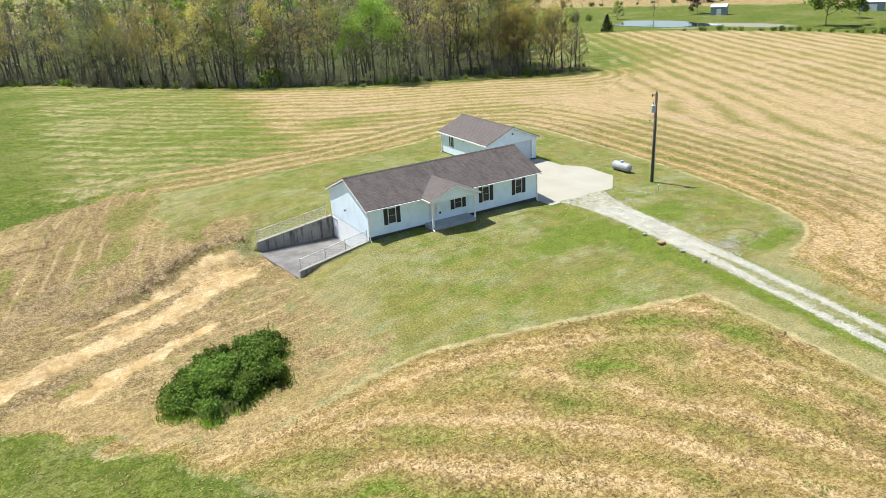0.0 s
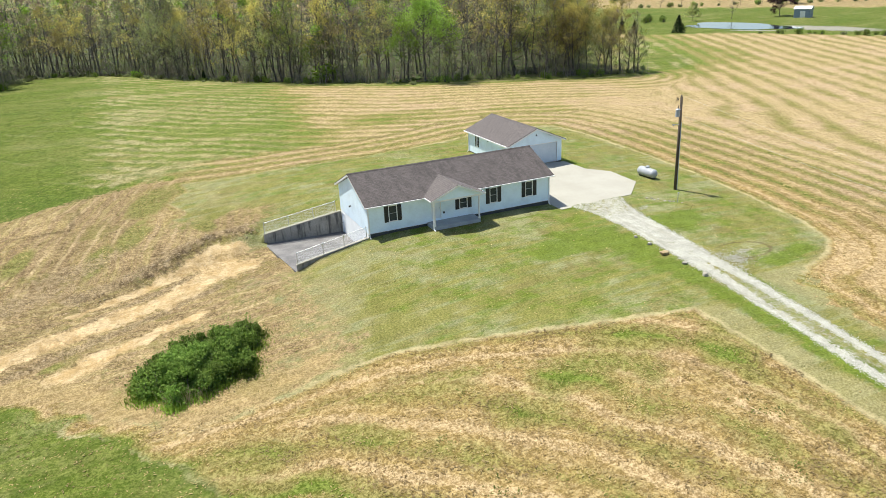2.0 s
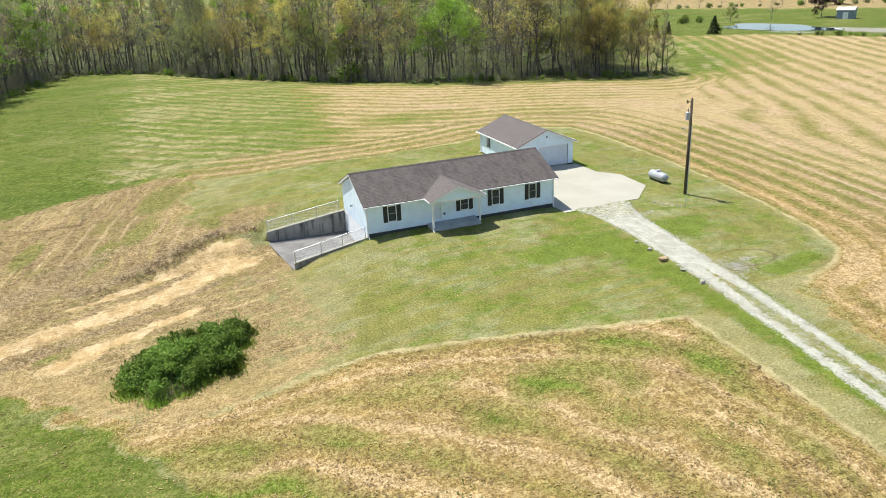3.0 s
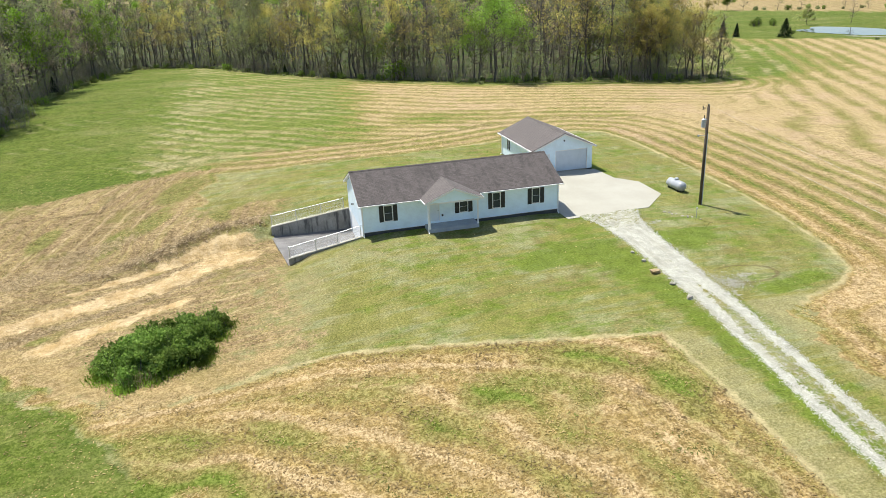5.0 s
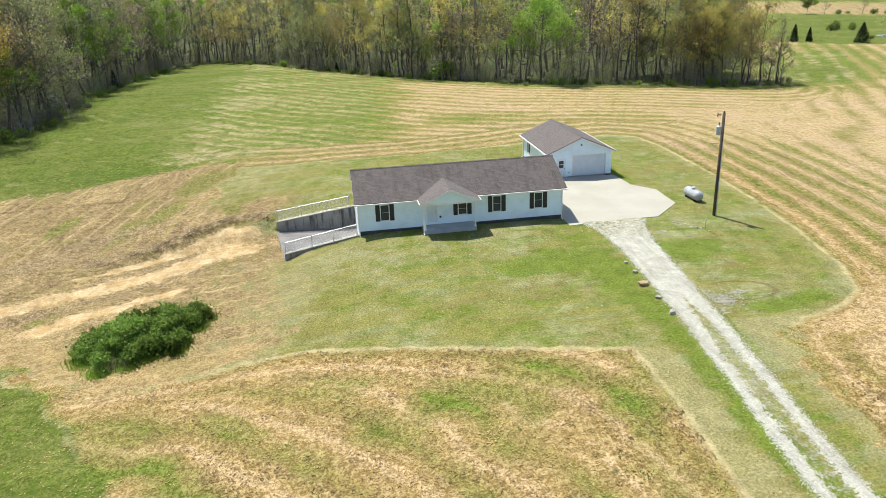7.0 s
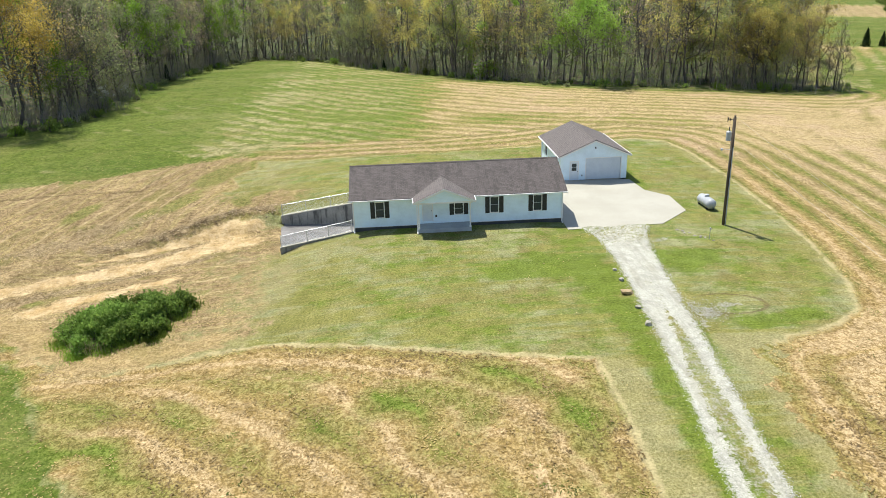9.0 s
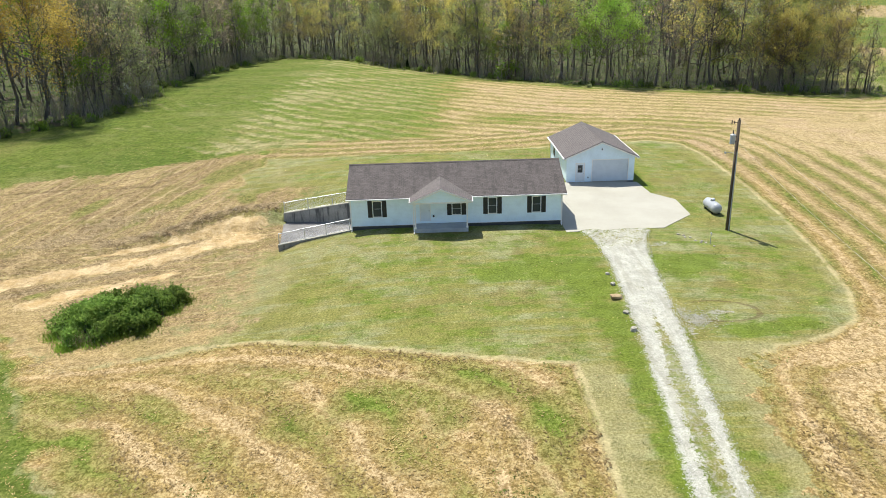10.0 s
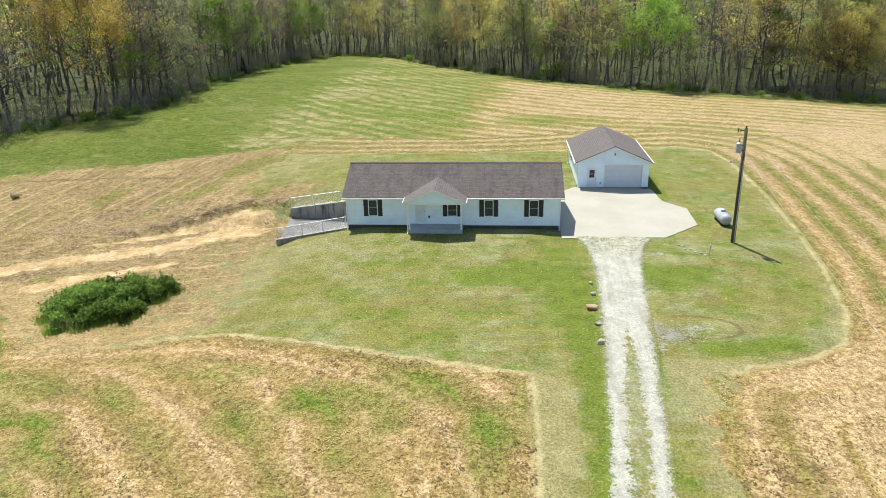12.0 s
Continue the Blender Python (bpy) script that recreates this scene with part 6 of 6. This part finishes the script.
def shrub_model(name, seed, rx, ry, rz, count, size, material, label, category="shrub", stems=14):
    t = thing(name, label, category)
    rng = np.random.default_rng(seed)
    wood, crown = Soup(), Soup()
    for k in range(stems):
        a, q = rng.uniform(0, 6.3), rng.uniform(0, 0.8)
        e = np.array((math.cos(a) * rx * q, math.sin(a) * ry * q, rz * rng.uniform(0.6, 1.05) * (1 - 0.4 * q)))
        tube(wood, (e * (0.4, 0.4, 0), e * 0.6 + rng.normal(0, 0.05, 3), e), (0.035, 0.022, 0.008), 4)
    soup("stems", *wood.arrays()[:2], BARK, t)
    lobes = [(rng.uniform(-0.75, 0.75), rng.uniform(-0.75, 0.75), rng.uniform(0.3, 0.8), rng.uniform(0.28, 0.5)) for _ in range(11)]
    pts = []
    for k in range(count):
        lx, ly, lz, lr = lobes[rng.integers(len(lobes))]
        d = rng.normal(size=3)
        d /= np.linalg.norm(d)
        q = np.array((lx, ly, lz)) * (0.8, 0.8, 0.9) + d * lr * rng.uniform(0.6, 1.05)
        if q[0] ** 2 + q[1] ** 2 < 1.1 and q[2] > 0.02:
            pts.append(q * (rx, ry, rz))
    leaves(crown, pts, rng, size)
    soup("foliage", *crown.arrays()[:2], material, t)
    return t


def thicket():
    """The long dense bush that stands in the dip."""
    x, y = -15.0, -10.8
    t = thing("thicket", "dense dark green thicket of tangled shrubs in rough grass", "bush", (x, y, 0))
    rng = np.random.default_rng(5)
    wood, crown, light, grass = Soup(), Soup(), Soup(), Soup()
    turn = math.atan2(4.4, 8.2)
    c, s = math.cos(turn), math.sin(turn)

    def world(u, w):
        return u * c - w * s, u * s + w * c
    lobes = []
    for k in range(150):
        a, q = rng.uniform(0, 6.3), math.sqrt(rng.random())
        u = 4.0 * q * math.cos(a) * (1 + 0.12 * math.sin(3 * a + 1))
        w = 2.75 * q * math.sin(a) * (1 + 0.14 * math.sin(4 * a)) - 0.25
        h = (1.8 - 0.85 * q ** 2) * rng.uniform(0.5, 1.22) * (1.1 if u < -1 else 1.0)
        lobes.append((u, w, h, rng.uniform(0.26, 0.62) * (1.0 - 0.25 * q), q))
    for u, w, h, r, q in lobes:
        px, py = world(u, w)
        g = tz(x + px, y + py)
        mid = np.array((px, py, g + max(0.28, h - r)))
        for _ in range(3):
            foot = np.array((px + rng.normal(0, 0.2), py + rng.normal(0, 0.2), g - 0.05))
            tube(wood, (foot, (foot + mid) / 2 + rng.normal(0, 0.08, 3), mid + rng.normal(0, r * 0.4, 3)), (0.024, 0.015, 0.006), 3)
        n = int(950 * r * r + 80)
        d = rng.normal(size=(n, 3))
        d /= np.linalg.norm(d, axis=1, keepdims=True)
        ruff = 1 + 0.55 * np.sin(d[:, 0] * 7 + u * 3) * np.sin(d[:, 1] * 8 + w * 5) * np.sin(d[:, 2] * 6 + h * 9)
        lp = mid + d * (r * ruff * (rng.uniform(0.62, 1.06, n) ** 0.6 + np.abs(rng.normal(0, 0.2, n))))[:, None] * (1.1, 1.1, 0.9)
        low = lp[:, 2] > g + 0.04
        lp, d = lp[low], d[low]
        # the paler leaves come more often on a lobe's upward side
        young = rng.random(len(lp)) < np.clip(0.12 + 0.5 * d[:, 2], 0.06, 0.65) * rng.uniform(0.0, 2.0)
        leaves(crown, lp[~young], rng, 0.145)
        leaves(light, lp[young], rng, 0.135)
        m = 70
        sk = np.stack([px + rng.normal(0, 0.35, m), py + rng.normal(0, 0.35, m), g + rng.uniform(0.05, 0.85, m) * min(1.0, h)], 1)
        leaves(crown, sk, rng, 0.12)
        if q > 0.72:
            m = 80
            gx, gy = px * 1.08 + rng.normal(0, 0.35, m), py * 1.08 + rng.normal(0, 0.33, m) - 0.28
            gz = terrain(x + gx, y + gy)
            for i in range(m):
                b0 = np.array((gx[i], gy[i], gz[i] - 0.02))
                sliver(grass, b0, b0 + (rng.normal(0, 0.12), rng.normal(0, 0.12) - 0.04, rng.uniform(0.15, 0.5)), 0.022)
    for k in range(110):
        a, q = rng.uniform(0, 6.3), math.sqrt(rng.random()) * 0.95
        px, py = world(4.2 * q * math.cos(a), 2.2 * q * math.sin(a))
        g = tz(x + px, y + py)
        b = np.array((px, py, g + 0.8))
        e = b + (rng.normal(0, 0.35), rng.normal(0, 0.35), rng.uniform(0.6, 1.35))
        sliver(wood, b, e, 0.012)
        leaves(light, b + (e - b) * rng.uniform(0.4, 1.0, (9, 1)) + rng.normal(0, 0.05, (9, 3)), rng, 0.09)
    tagged(soup("stem_tangle", *wood.arrays()[:2], BARK, t), kind="stuff")
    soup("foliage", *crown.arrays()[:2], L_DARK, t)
    soup("young_growth", *light.arrays()[:2], L_PALER, t)["label"] = "lighter green leaves and shoots"
    soup("skirt_grass", *grass.arrays()[:2], L_LUSH, t)["label"] = "rank green grass round the foot"
    return t


thicket()
_dry = Soup()
_rng = np.random.default_rng(9)
for _k in range(130):
    _a = _rng.normal(0, (0.6, 0.3))
    _b = np.array((_a[0], _a[1], 0.0))
    tube(_dry, (_b, _b + (_rng.normal(0, .12), _rng.normal(0, .12), _rng.uniform(.4, .95))), (0.012, 0.004), 3)
_ob = soup("dry_grass_tuft", *_dry.arrays()[:2], mottled("dry_stalks", (0.40, 0.31, 0.16), (0.55, 0.45, 0.26), 5, 0.9))
_ob.matrix_world = pose(-16.2, -14.0, tz(-16.2, -14.0))
tagged(_ob, "tuft of tall pale dry grass beside the thicket", "grass", kind="stuff")

SHRUBS = [shrub_model("shrub", 21, 1.3, 1.2, 1.5, 300, 0.23, L_HEDGE, "low green shrub at the foot of the wood"),
          shrub_model("shrub", 22, 1.0, 0.9, 1.1, 240, 0.21, L_GREY, "low grey-green scrub at the foot of the wood"),
          shrub_model("shrub", 23, 1.7, 1.5, 1.9, 480, 0.26, L_BRIGHT, "fresh bright green shrub at the foot of the wood")]


def cedar_model(wide, label):
    t = thing("cedar", label, "conifer")
    rng = np.random.default_rng(31)
    wood, crown = Soup(), Soup()
    tube(wood, ((0, 0, -0.1), (0, 0, 4.4)), (0.1, 0.01), 6)
    n = 2600
    u = rng.random(n) ** 0.7
    z = 0.15 + 4.5 * (1 - u)
    a = rng.uniform(0, 6.283, n)
    r = (wide * u ** 0.8 + 0.05) * (0.75 + 0.25 * np.sin(a * 5 + z * 3)) * rng.uniform(0.55, 1.0, n)
    leaves(crown, np.stack([r * np.cos(a), r * np.sin(a), z], 1), rng, 0.2)
    soup("trunk", *wood.arrays()[:2], BARK, t)
    soup("foliage", *crown.arrays()[:2], L_CEDAR, t)
    return t


CEDAR = cedar_model(1.35, "small dark green cone-shaped cedar")
BROAD = cedar_model(2.1, "broad dark green cedar at the field edge")
for _x, _y, _s in ((1.4, 111.5, 0.5), (6.1, 110.2, 0.55), (-42.2, 96.8, 0.75), (130, 136.8, 1.05), (133.6, 135.3, 0.85)):
    plant(CEDAR, _x, _y, _s, _x * 31)
plant(BROAD, 142.8, 126, 1.15, 20)


def edge_shrubs():
    r = random.Random(8)
    pts = WOOD_EDGE[2:22]
    for a, b in zip(pts, pts[1:]):
        ln = math.hypot(b[0] - a[0], b[1] - a[1])
        for k in range(int(ln / 1.35)):
            u = (k + r.random()) / max(1, int(ln / 1.35))
            x, y = a[0] + (b[0] - a[0]) * u + r.gauss(0, 1.0), a[1] + (b[1] - a[1]) * u + r.gauss(0, 1.0)
            plant(SHRUBS[r.choices((0, 1, 2), (0.44, 0.52, 0.04))[0]], x, y, r.uniform(0.45, 1.0), r.uniform(0, 360), "shrubs along the wood")


edge_shrubs()
plant(SHRUBS[0], -44.8, 48.6, 1.35, 10, "shrubs along the wood")
plant(SHRUBS[2], 22, 90.0, 1.9, 10, "shrubs along the wood")
_r = random.Random(14)
for _k in range(20):
    _u = 0.25 + 0.75 * (_k + _r.random() * 0.9) / 20
    plant(SHRUBS[_r.choice((0, 0, 1))], far_edge(125 - 70 * _u) + 1.8 + _r.gauss(0, .5), 125 - 70 * _u + _r.gauss(0, .5), _r.uniform(0.5, 1.3), 70 * _k, "shrubs along the far fence")
for _k in range(26):
    _u = _k / 25
    _x, _y = 212 + 80 * _u + _r.gauss(0, 2), 236 - 62 * _u + _r.gauss(0, 1)
    if _k % 3:
        plant(SHRUBS[_r.choice((0, 1))], _x, _y, _r.uniform(1.0, 2.0), 60 * _k, "shrubs along the far hedge line")
    else:
        plant(MODELS[_r.choice((2, 6, 0))], _x, _y, _r.uniform(0.35, 0.55), 60 * _k, "trees along the far hedge line")
for _x, _y, _s in ((164, 165, 1.9), (167, 161, 1.6), (160, 162, 1.5), (151, 133, 0.9)):
    plant(SHRUBS[0], _x, _y, _s, _x * 5, "shrubs along the far fence")
for _x, _y, _s in ((-37.0, 12.3, 0.62), (-50.7, 31.3, 0.35)):
    plant(SHRUBS[1], _x, _y, _s, _x * 9)
for _ob in MODELS + SHRUBS + [BIG, PASTURE, CEDAR, BROAD, LIME, GOLD, MAROON, PALE, BLOOM]:
    for _o in list(_ob.children_recursive) + [_ob]:
        bpy.data.objects.remove(_o)

# ---- beyond the field ----
_bm = bmesh.new()
_vs = []
POND = max(tz(169 + a, 128 + b) for a in (-12, 0, 12) for b in (-18, 0, 18)) + 0.03
for _k in range(40):
    _a = 6.2832 * _k / 40
    _q = 1 + 0.12 * math.sin(3 * _a + 1) + 0.08 * math.sin(5 * _a)
    _u, _w = 18.5 * math.cos(_a) * _q, 10.5 * math.sin(_a) * _q
    _vs.append(_bm.verts.new((169 + _u * 0.08 + _w * 0.997, 128.3 - _u * 0.997 + _w * 0.08, POND)))
_f = _bm.faces.new(_vs)
if _f.normal.z < 0:
    _f.normal_flip()
tagged(part("pond", _bm, WATER), "still farm pond that mirrors the sky", "pond", kind="structure")


def shed(x, y, turn, w, d, h, roof, label):
    s = thing("shed", label, "shed", (x, y, tz(x, y)))
    s.rotation_euler = (0, 0, radians(turn))
    blue = mottled("blue_grey_shed_metal", (0.16, 0.21, 0.27), (0.22, 0.28, 0.34), 1.0, 0.5)
    part("wall", wall(bmesh.new(), 0, -w / 2, w / 2, -0.3, h, -d / 2, -d / 2 + 0.12, [(-w * 0.12, w * 0.2, 0.0, h * 0.75)]), blue, s)
    part("wall", boxes((-w / 2, w / 2, d / 2 - 0.12, d / 2, -0.3, h), (-w / 2, -w / 2 + 0.12, -d / 2 + 0.12, d / 2 - 0.12, -0.3, h), (w / 2 - 0.12, w / 2, -d / 2 + 0.12, d / 2 - 0.12, -0.3, h)), blue, s)
    part("door", boxes((-w * 0.12, w * 0.2, -d / 2 + 0.02, -d / 2 + 0.08, -0.2, h * 0.75)), WHITE, s, "pale shed door")
    for a in (-1, 1):
        part("roof", slab(bmesh.new(), [(-w / 2 - 0.3, a * (d / 2 + 0.3), h), (w / 2 + 0.3, a * (d / 2 + 0.3), h), (w / 2 + 0.3, 0, h + roof), (-w / 2 - 0.3, 0, h + roof)], 0.1), WHITE, s, "white metal roof slope")
    return s


shed(207, 136, -62, 5.2, 4.4, 2.9, 0.9, "small blue-grey metal shed with white roof")
shed(241, 99.5, -62, 7.5, 6, 3.0, 1.2, "distant blue-grey barn with white metal roof")

# ---- stubble and cut hay ----


def stubble():
    """Loose stalks and tufts over the near fields, thicker along the rows."""
    rng = np.random.default_rng(3)
    n = 300000
    x, y = rng.uniform(-34, 50, n), -37 + 71 * rng.random(n) ** 1.4 - 6 * rng.random(n) ** 4
    vals = field_values(x, y)
    ld, dirt = vals["ld"], vals["dirt"]
    ok = ((ld > 0.0) | ((dirt > 0.5) & (rng.random(n) < 0.35) & (x < -7.5))) & (vals["bare"] < 0.45) & (vals["worn"] < 0.3 + 0.4 * rng.random(n)) & ((vals["green"] < 0.45) | (rng.random(n) < 0.25)) & ~((x > -21) & (x < -9.5) & (y > -15) & (y < -6.5)) & ((vals["pale"] < 0.4) | (rng.random(n) < 0.3))
    x, y, ld = x[ok], y[ok], ld[ok]
    row = np.abs(((vals["row"][ok] + 1.5 * ripple(x, y, 7, 21)) / 2.7 % 1.0) * 2 - 1)
    patch = ripple(x, y, 9, 22) + 0.6 * ripple(x, y, 2.5, 23)
    ok = rng.random(len(x)) < 0.35 + 0.65 * row
    x, y, row, patch = x[ok], y[ok], row[ok], patch[ok]
    z = terrain(x, y) + rng.uniform(0.008, 0.03, len(x))
    p = np.stack([x, y, z], 1)
    kind = np.where(patch > 0.75, 2, np.where(row + rng.normal(0, 0.3, len(x)) > 0.55, 0, 1))
    sp = Soup()
    for k, size in enumerate((0.17, 0.14, 0.13)):
        c = p[kind == k]
        n = len(c)
        az, tilt, wide = rng.uniform(0, 6.283, n), rng.normal(0, 0.13, n) + (0.0 if k == 0 else 0.7) * (rng.random(n) < 0.05), rng.uniform(0.18, 0.5, n)[:, None]
        a = np.stack([np.cos(az), np.sin(az), tilt], 1) * (size * rng.uniform(0.6, 1.5, n))[:, None]
        b = np.stack([-np.sin(az), np.cos(az), rng.normal(0, 0.13, n)], 1) * size * wide
        v = np.stack([c - a * 0.5, c + b * 0.5, c + a * 0.5, c - b * 0.5], 1).reshape(-1, 3)
        i = np.arange(n)[:, None] * 4
        sp.add(v, np.concatenate([i + np.array([[0, 1, 2]]), i + np.array([[0, 2, 3]])], 1).reshape(-1, 3), k)
    v, f, m = sp.arrays()
    ob = soup("stubble", v, f, None, slots=[L_STRAW, L_STUB, L_BLADE], index=m)
    tagged(ob, "loose cut hay, brown stubble and green regrowth", "grass", kind="stuff")


stubble()


def clods():
    """Lumps of earth and dead roots along the crest of the washed-out bank and beside the tracks."""
    rng = np.random.default_rng(17)
    bm = bmesh.new()
    bmesh.ops.create_icosphere(bm, subdivisions=1, radius=1.0)
    v0 = np.array([q.co[:] for q in bm.verts])
    f0 = np.array([[q.index for q in f.verts] for f in bm.faces])
    bm.free()
    sp = Soup()
    for k in range(900):
        u = rng.uniform(0, len(CREST) - 1.01)
        i = int(u)
        a, b = CREST[i], CREST[i + 1]
        x = a[0] + (b[0] - a[0]) * (u - i) + rng.normal(0, 0.9)
        y = a[1] + (b[1] - a[1]) * (u - i) + rng.normal(0, 0.7)
        if k % 3 == 0:
            x, y = rng.uniform(-30, -8), rng.uniform(-7, 9)
        if x > -7.6:
            continue
        s = rng.uniform(0.02, 0.045) if k % 3 == 0 else 0.02 + 0.055 * rng.random() ** 2
        sp.add(v0 * (1 + rng.normal(0, 0.18, (len(v0), 1))) * s * (1.3, 1.0, 0.7) + (x, y, tz(x, y) + s * 0.2), f0)
    v, f, _ = sp.arrays()
    ob = soup("clods", v, f, mottled("dry_earth_clods", (0.34, 0.26, 0.155), (0.54, 0.43, 0.28), 3.0, 0.95, 0, 0.4))
    tagged(ob, "brown clods of dry earth along the washed-out bank", "earth", kind="stuff")


clods()


def gravel_stones():
    """Loose stones along the edges of the drive and spilt into the grass."""
    rng = np.random.default_rng(29)
    v0 = np.array([(1, 0, 0), (-1, 0, 0), (0, 1, 0), (0, -1, 0), (0, 0, 1), (0, 0, -1)], float)
    f0 = np.array([(0, 2, 4), (2, 1, 4), (1, 3, 4), (3, 0, 4), (2, 0, 5), (1, 2, 5), (3, 1, 5), (0, 3, 5)])
    n = 4200
    y = -46 + 44 * rng.random(n)
    mid = np.interp(y, [-95, -35, -30, -23.5, -17, -10, -2], [16.6, 17.95, 18.42, 19.17, 19.75, 20.4, 21.0])
    half = np.interp(y, [-95, -30, -23, -14, -8, -4, -2], [1.2, 1.2, 1.22, 1.36, 1.5, 1.9, 2.6])
    x = mid + rng.choice((-1, 1), n) * (half + rng.normal(0.0, 0.16, n))
    far = rng.random(n) < 0.1
    x, y = np.where(far, 22.2 + rng.normal(0, 0.8, n), x), np.where(far, -17.0 + rng.normal(0, 0.7, n), y)
    s = rng.uniform(0.012, 0.036, n)
    z = terrain(x, y) + 0.03 + s * 0.3
    v = v0[None] * (1 + rng.normal(0, 0.2, (n, 6, 1))) * s[:, None, None] * (1.2, 1.0, 0.7) + np.stack([x, y, z], 1)[:, None]
    f = f0[None] + (np.arange(n) * 6)[:, None, None]
    ob = soup("gravel_stones", v.reshape(-1, 3), f.reshape(-1, 3), mottled("gravel_stone", (0.36, 0.35, 0.32), (0.56, 0.55, 0.51), 6.0, 0.95, 0, 0.1))
    tagged(ob, "loose pale stones along the gravel drive", "gravel", kind="stuff")


gravel_stones()


def tufts(name, points, rng, blades, height, spread, material, label, category):
    """Small upright tufts of thin blades at the given places."""
    pts = np.repeat(np.asarray(points, float), blades, 0)
    n = len(pts)
    foot = pts[:, :2] + rng.normal(0, spread, (n, 2))
    z = terrain(foot[:, 0], foot[:, 1])
    hgt = height * rng.uniform(0.45, 1.3, n)
    lean = rng.normal(0, 0.55, (n, 2)) * hgt[:, None]
    az = rng.uniform(0, 6.283, n)
    wid = hgt * rng.uniform(0.08, 0.2, n)
    side = np.stack([np.cos(az) * wid, np.sin(az) * wid], 1)
    a = np.column_stack([foot - side, z - 0.01])
    b = np.column_stack([foot + side, z - 0.01])
    c = np.column_stack([foot + lean, z + hgt])
    v = np.stack([a, b, c], 1).reshape(-1, 3)
    ob = soup(name, v, np.arange(n * 3).reshape(-1, 3), material)
    return tagged(ob, label, category, kind="stuff")


def dead_weeds():
    """Grey-brown dead stalks along the washed-out bank, between the tracks and at the mouth of the ramp."""
    rng = np.random.default_rng(41)
    pts = []
    for line, wide, count in (([(a - 0.3, b + 0.4) for a, b in CREST], 0.55, 900), ([(-14, 3.6), (-18, 1.55), (-23, -0.6)], 0.5, 120),
                              ([(-8, 1.6), (-12, 0.9), (-16, -0.9), (-20, -2.7), (-27, -6)], 0.6, 330), ([(-6.6, 0.4), (-7.2, 3.4)], 0.4, 200), ([(-30, 3.5), (-24, 5.5), (-19, 7)], 1.6, 700), ([(-26, -3), (-22, -1)], 1.2, 260)):
        u = rng.uniform(0, len(line) - 1.001, count)
        i = u.astype(int)
        q = np.array(line)
        pts.append(q[i] + (q[i + 1] - q[i]) * (u - i)[:, None] + rng.normal(0, wide, (count, 2)))
    pts = np.concatenate(pts)
    pts = pts[(pts[:, 0] < -6.4) | (pts[:, 1] < 0)]
    q = np.array(CREST)
    u = rng.uniform(0, len(q) - 1.001, 750)
    i = u.astype(int)
    edge = q[i] + (q[i + 1] - q[i]) * (u - i)[:, None] + rng.normal(0, (0.3, 0.22), (750, 2)) + (0.15, -0.35)
    edge[:, 1] += 0.35 * np.sin(edge[:, 0] * 2.6) + 0.2 * np.sin(edge[:, 0] * 6.1)
    tufts("root_fringe", edge, rng, 6, 0.10, 0.13, L_ROOT, "ragged brown roots and sods along the washed-out bank", "weeds")
    tufts("dead_weeds", pts, rng, 6, 0.085, 0.2, L_DEAD, "grey-brown dead weeds along the washed-out bank", "weeds")


def lawn_tufts():
    """Taller blades and scattered clippings in the short lawn."""
    rng = np.random.default_rng(43)
    n = 26000
    q = np.stack([rng.uniform(-16, 37, n), -34 + 60 * rng.random(n)], 1)
    ld = signed(q[:, 0], q[:, 1], YARD)
    drive = np.interp(q[:, 1], [-35, -17, -2], [17.95, 19.75, 21.0])
    ok = (ld < -0.3) & (np.abs(q[:, 0] - drive) > 1.9) & ~((q[:, 0] > -7.5) & (q[:, 0] < 29) & (q[:, 1] > -1.9) & (q[:, 1] < 21.5))
    ok &= 0.5 + 0.5 * ripple(q[:, 0], q[:, 1], 3.0, 45) + 0.3 * ripple(q[:, 0], q[:, 1], 9.0, 46) > rng.random(n) * 1.3
    q = q[ok]
    tufts("lawn_tufts", q[: len(q) * 4 // 5], rng, 4, 0.085, 0.07, L_BLADE, "darker tufts of grass in the mown lawn", "grass")
    c = q[len(q) * 4 // 5:]
    sp = Soup()
    leaves(sp, np.column_stack([c, terrain(c[:, 0], c[:, 1]) + 0.035]), rng, 0.085, flat=0.7)
    tagged(soup("clippings", *sp.arrays()[:2], L_STRAW), "pale clippings scattered on the lawn", "grass", kind="stuff")


dead_weeds()
lawn_tufts()
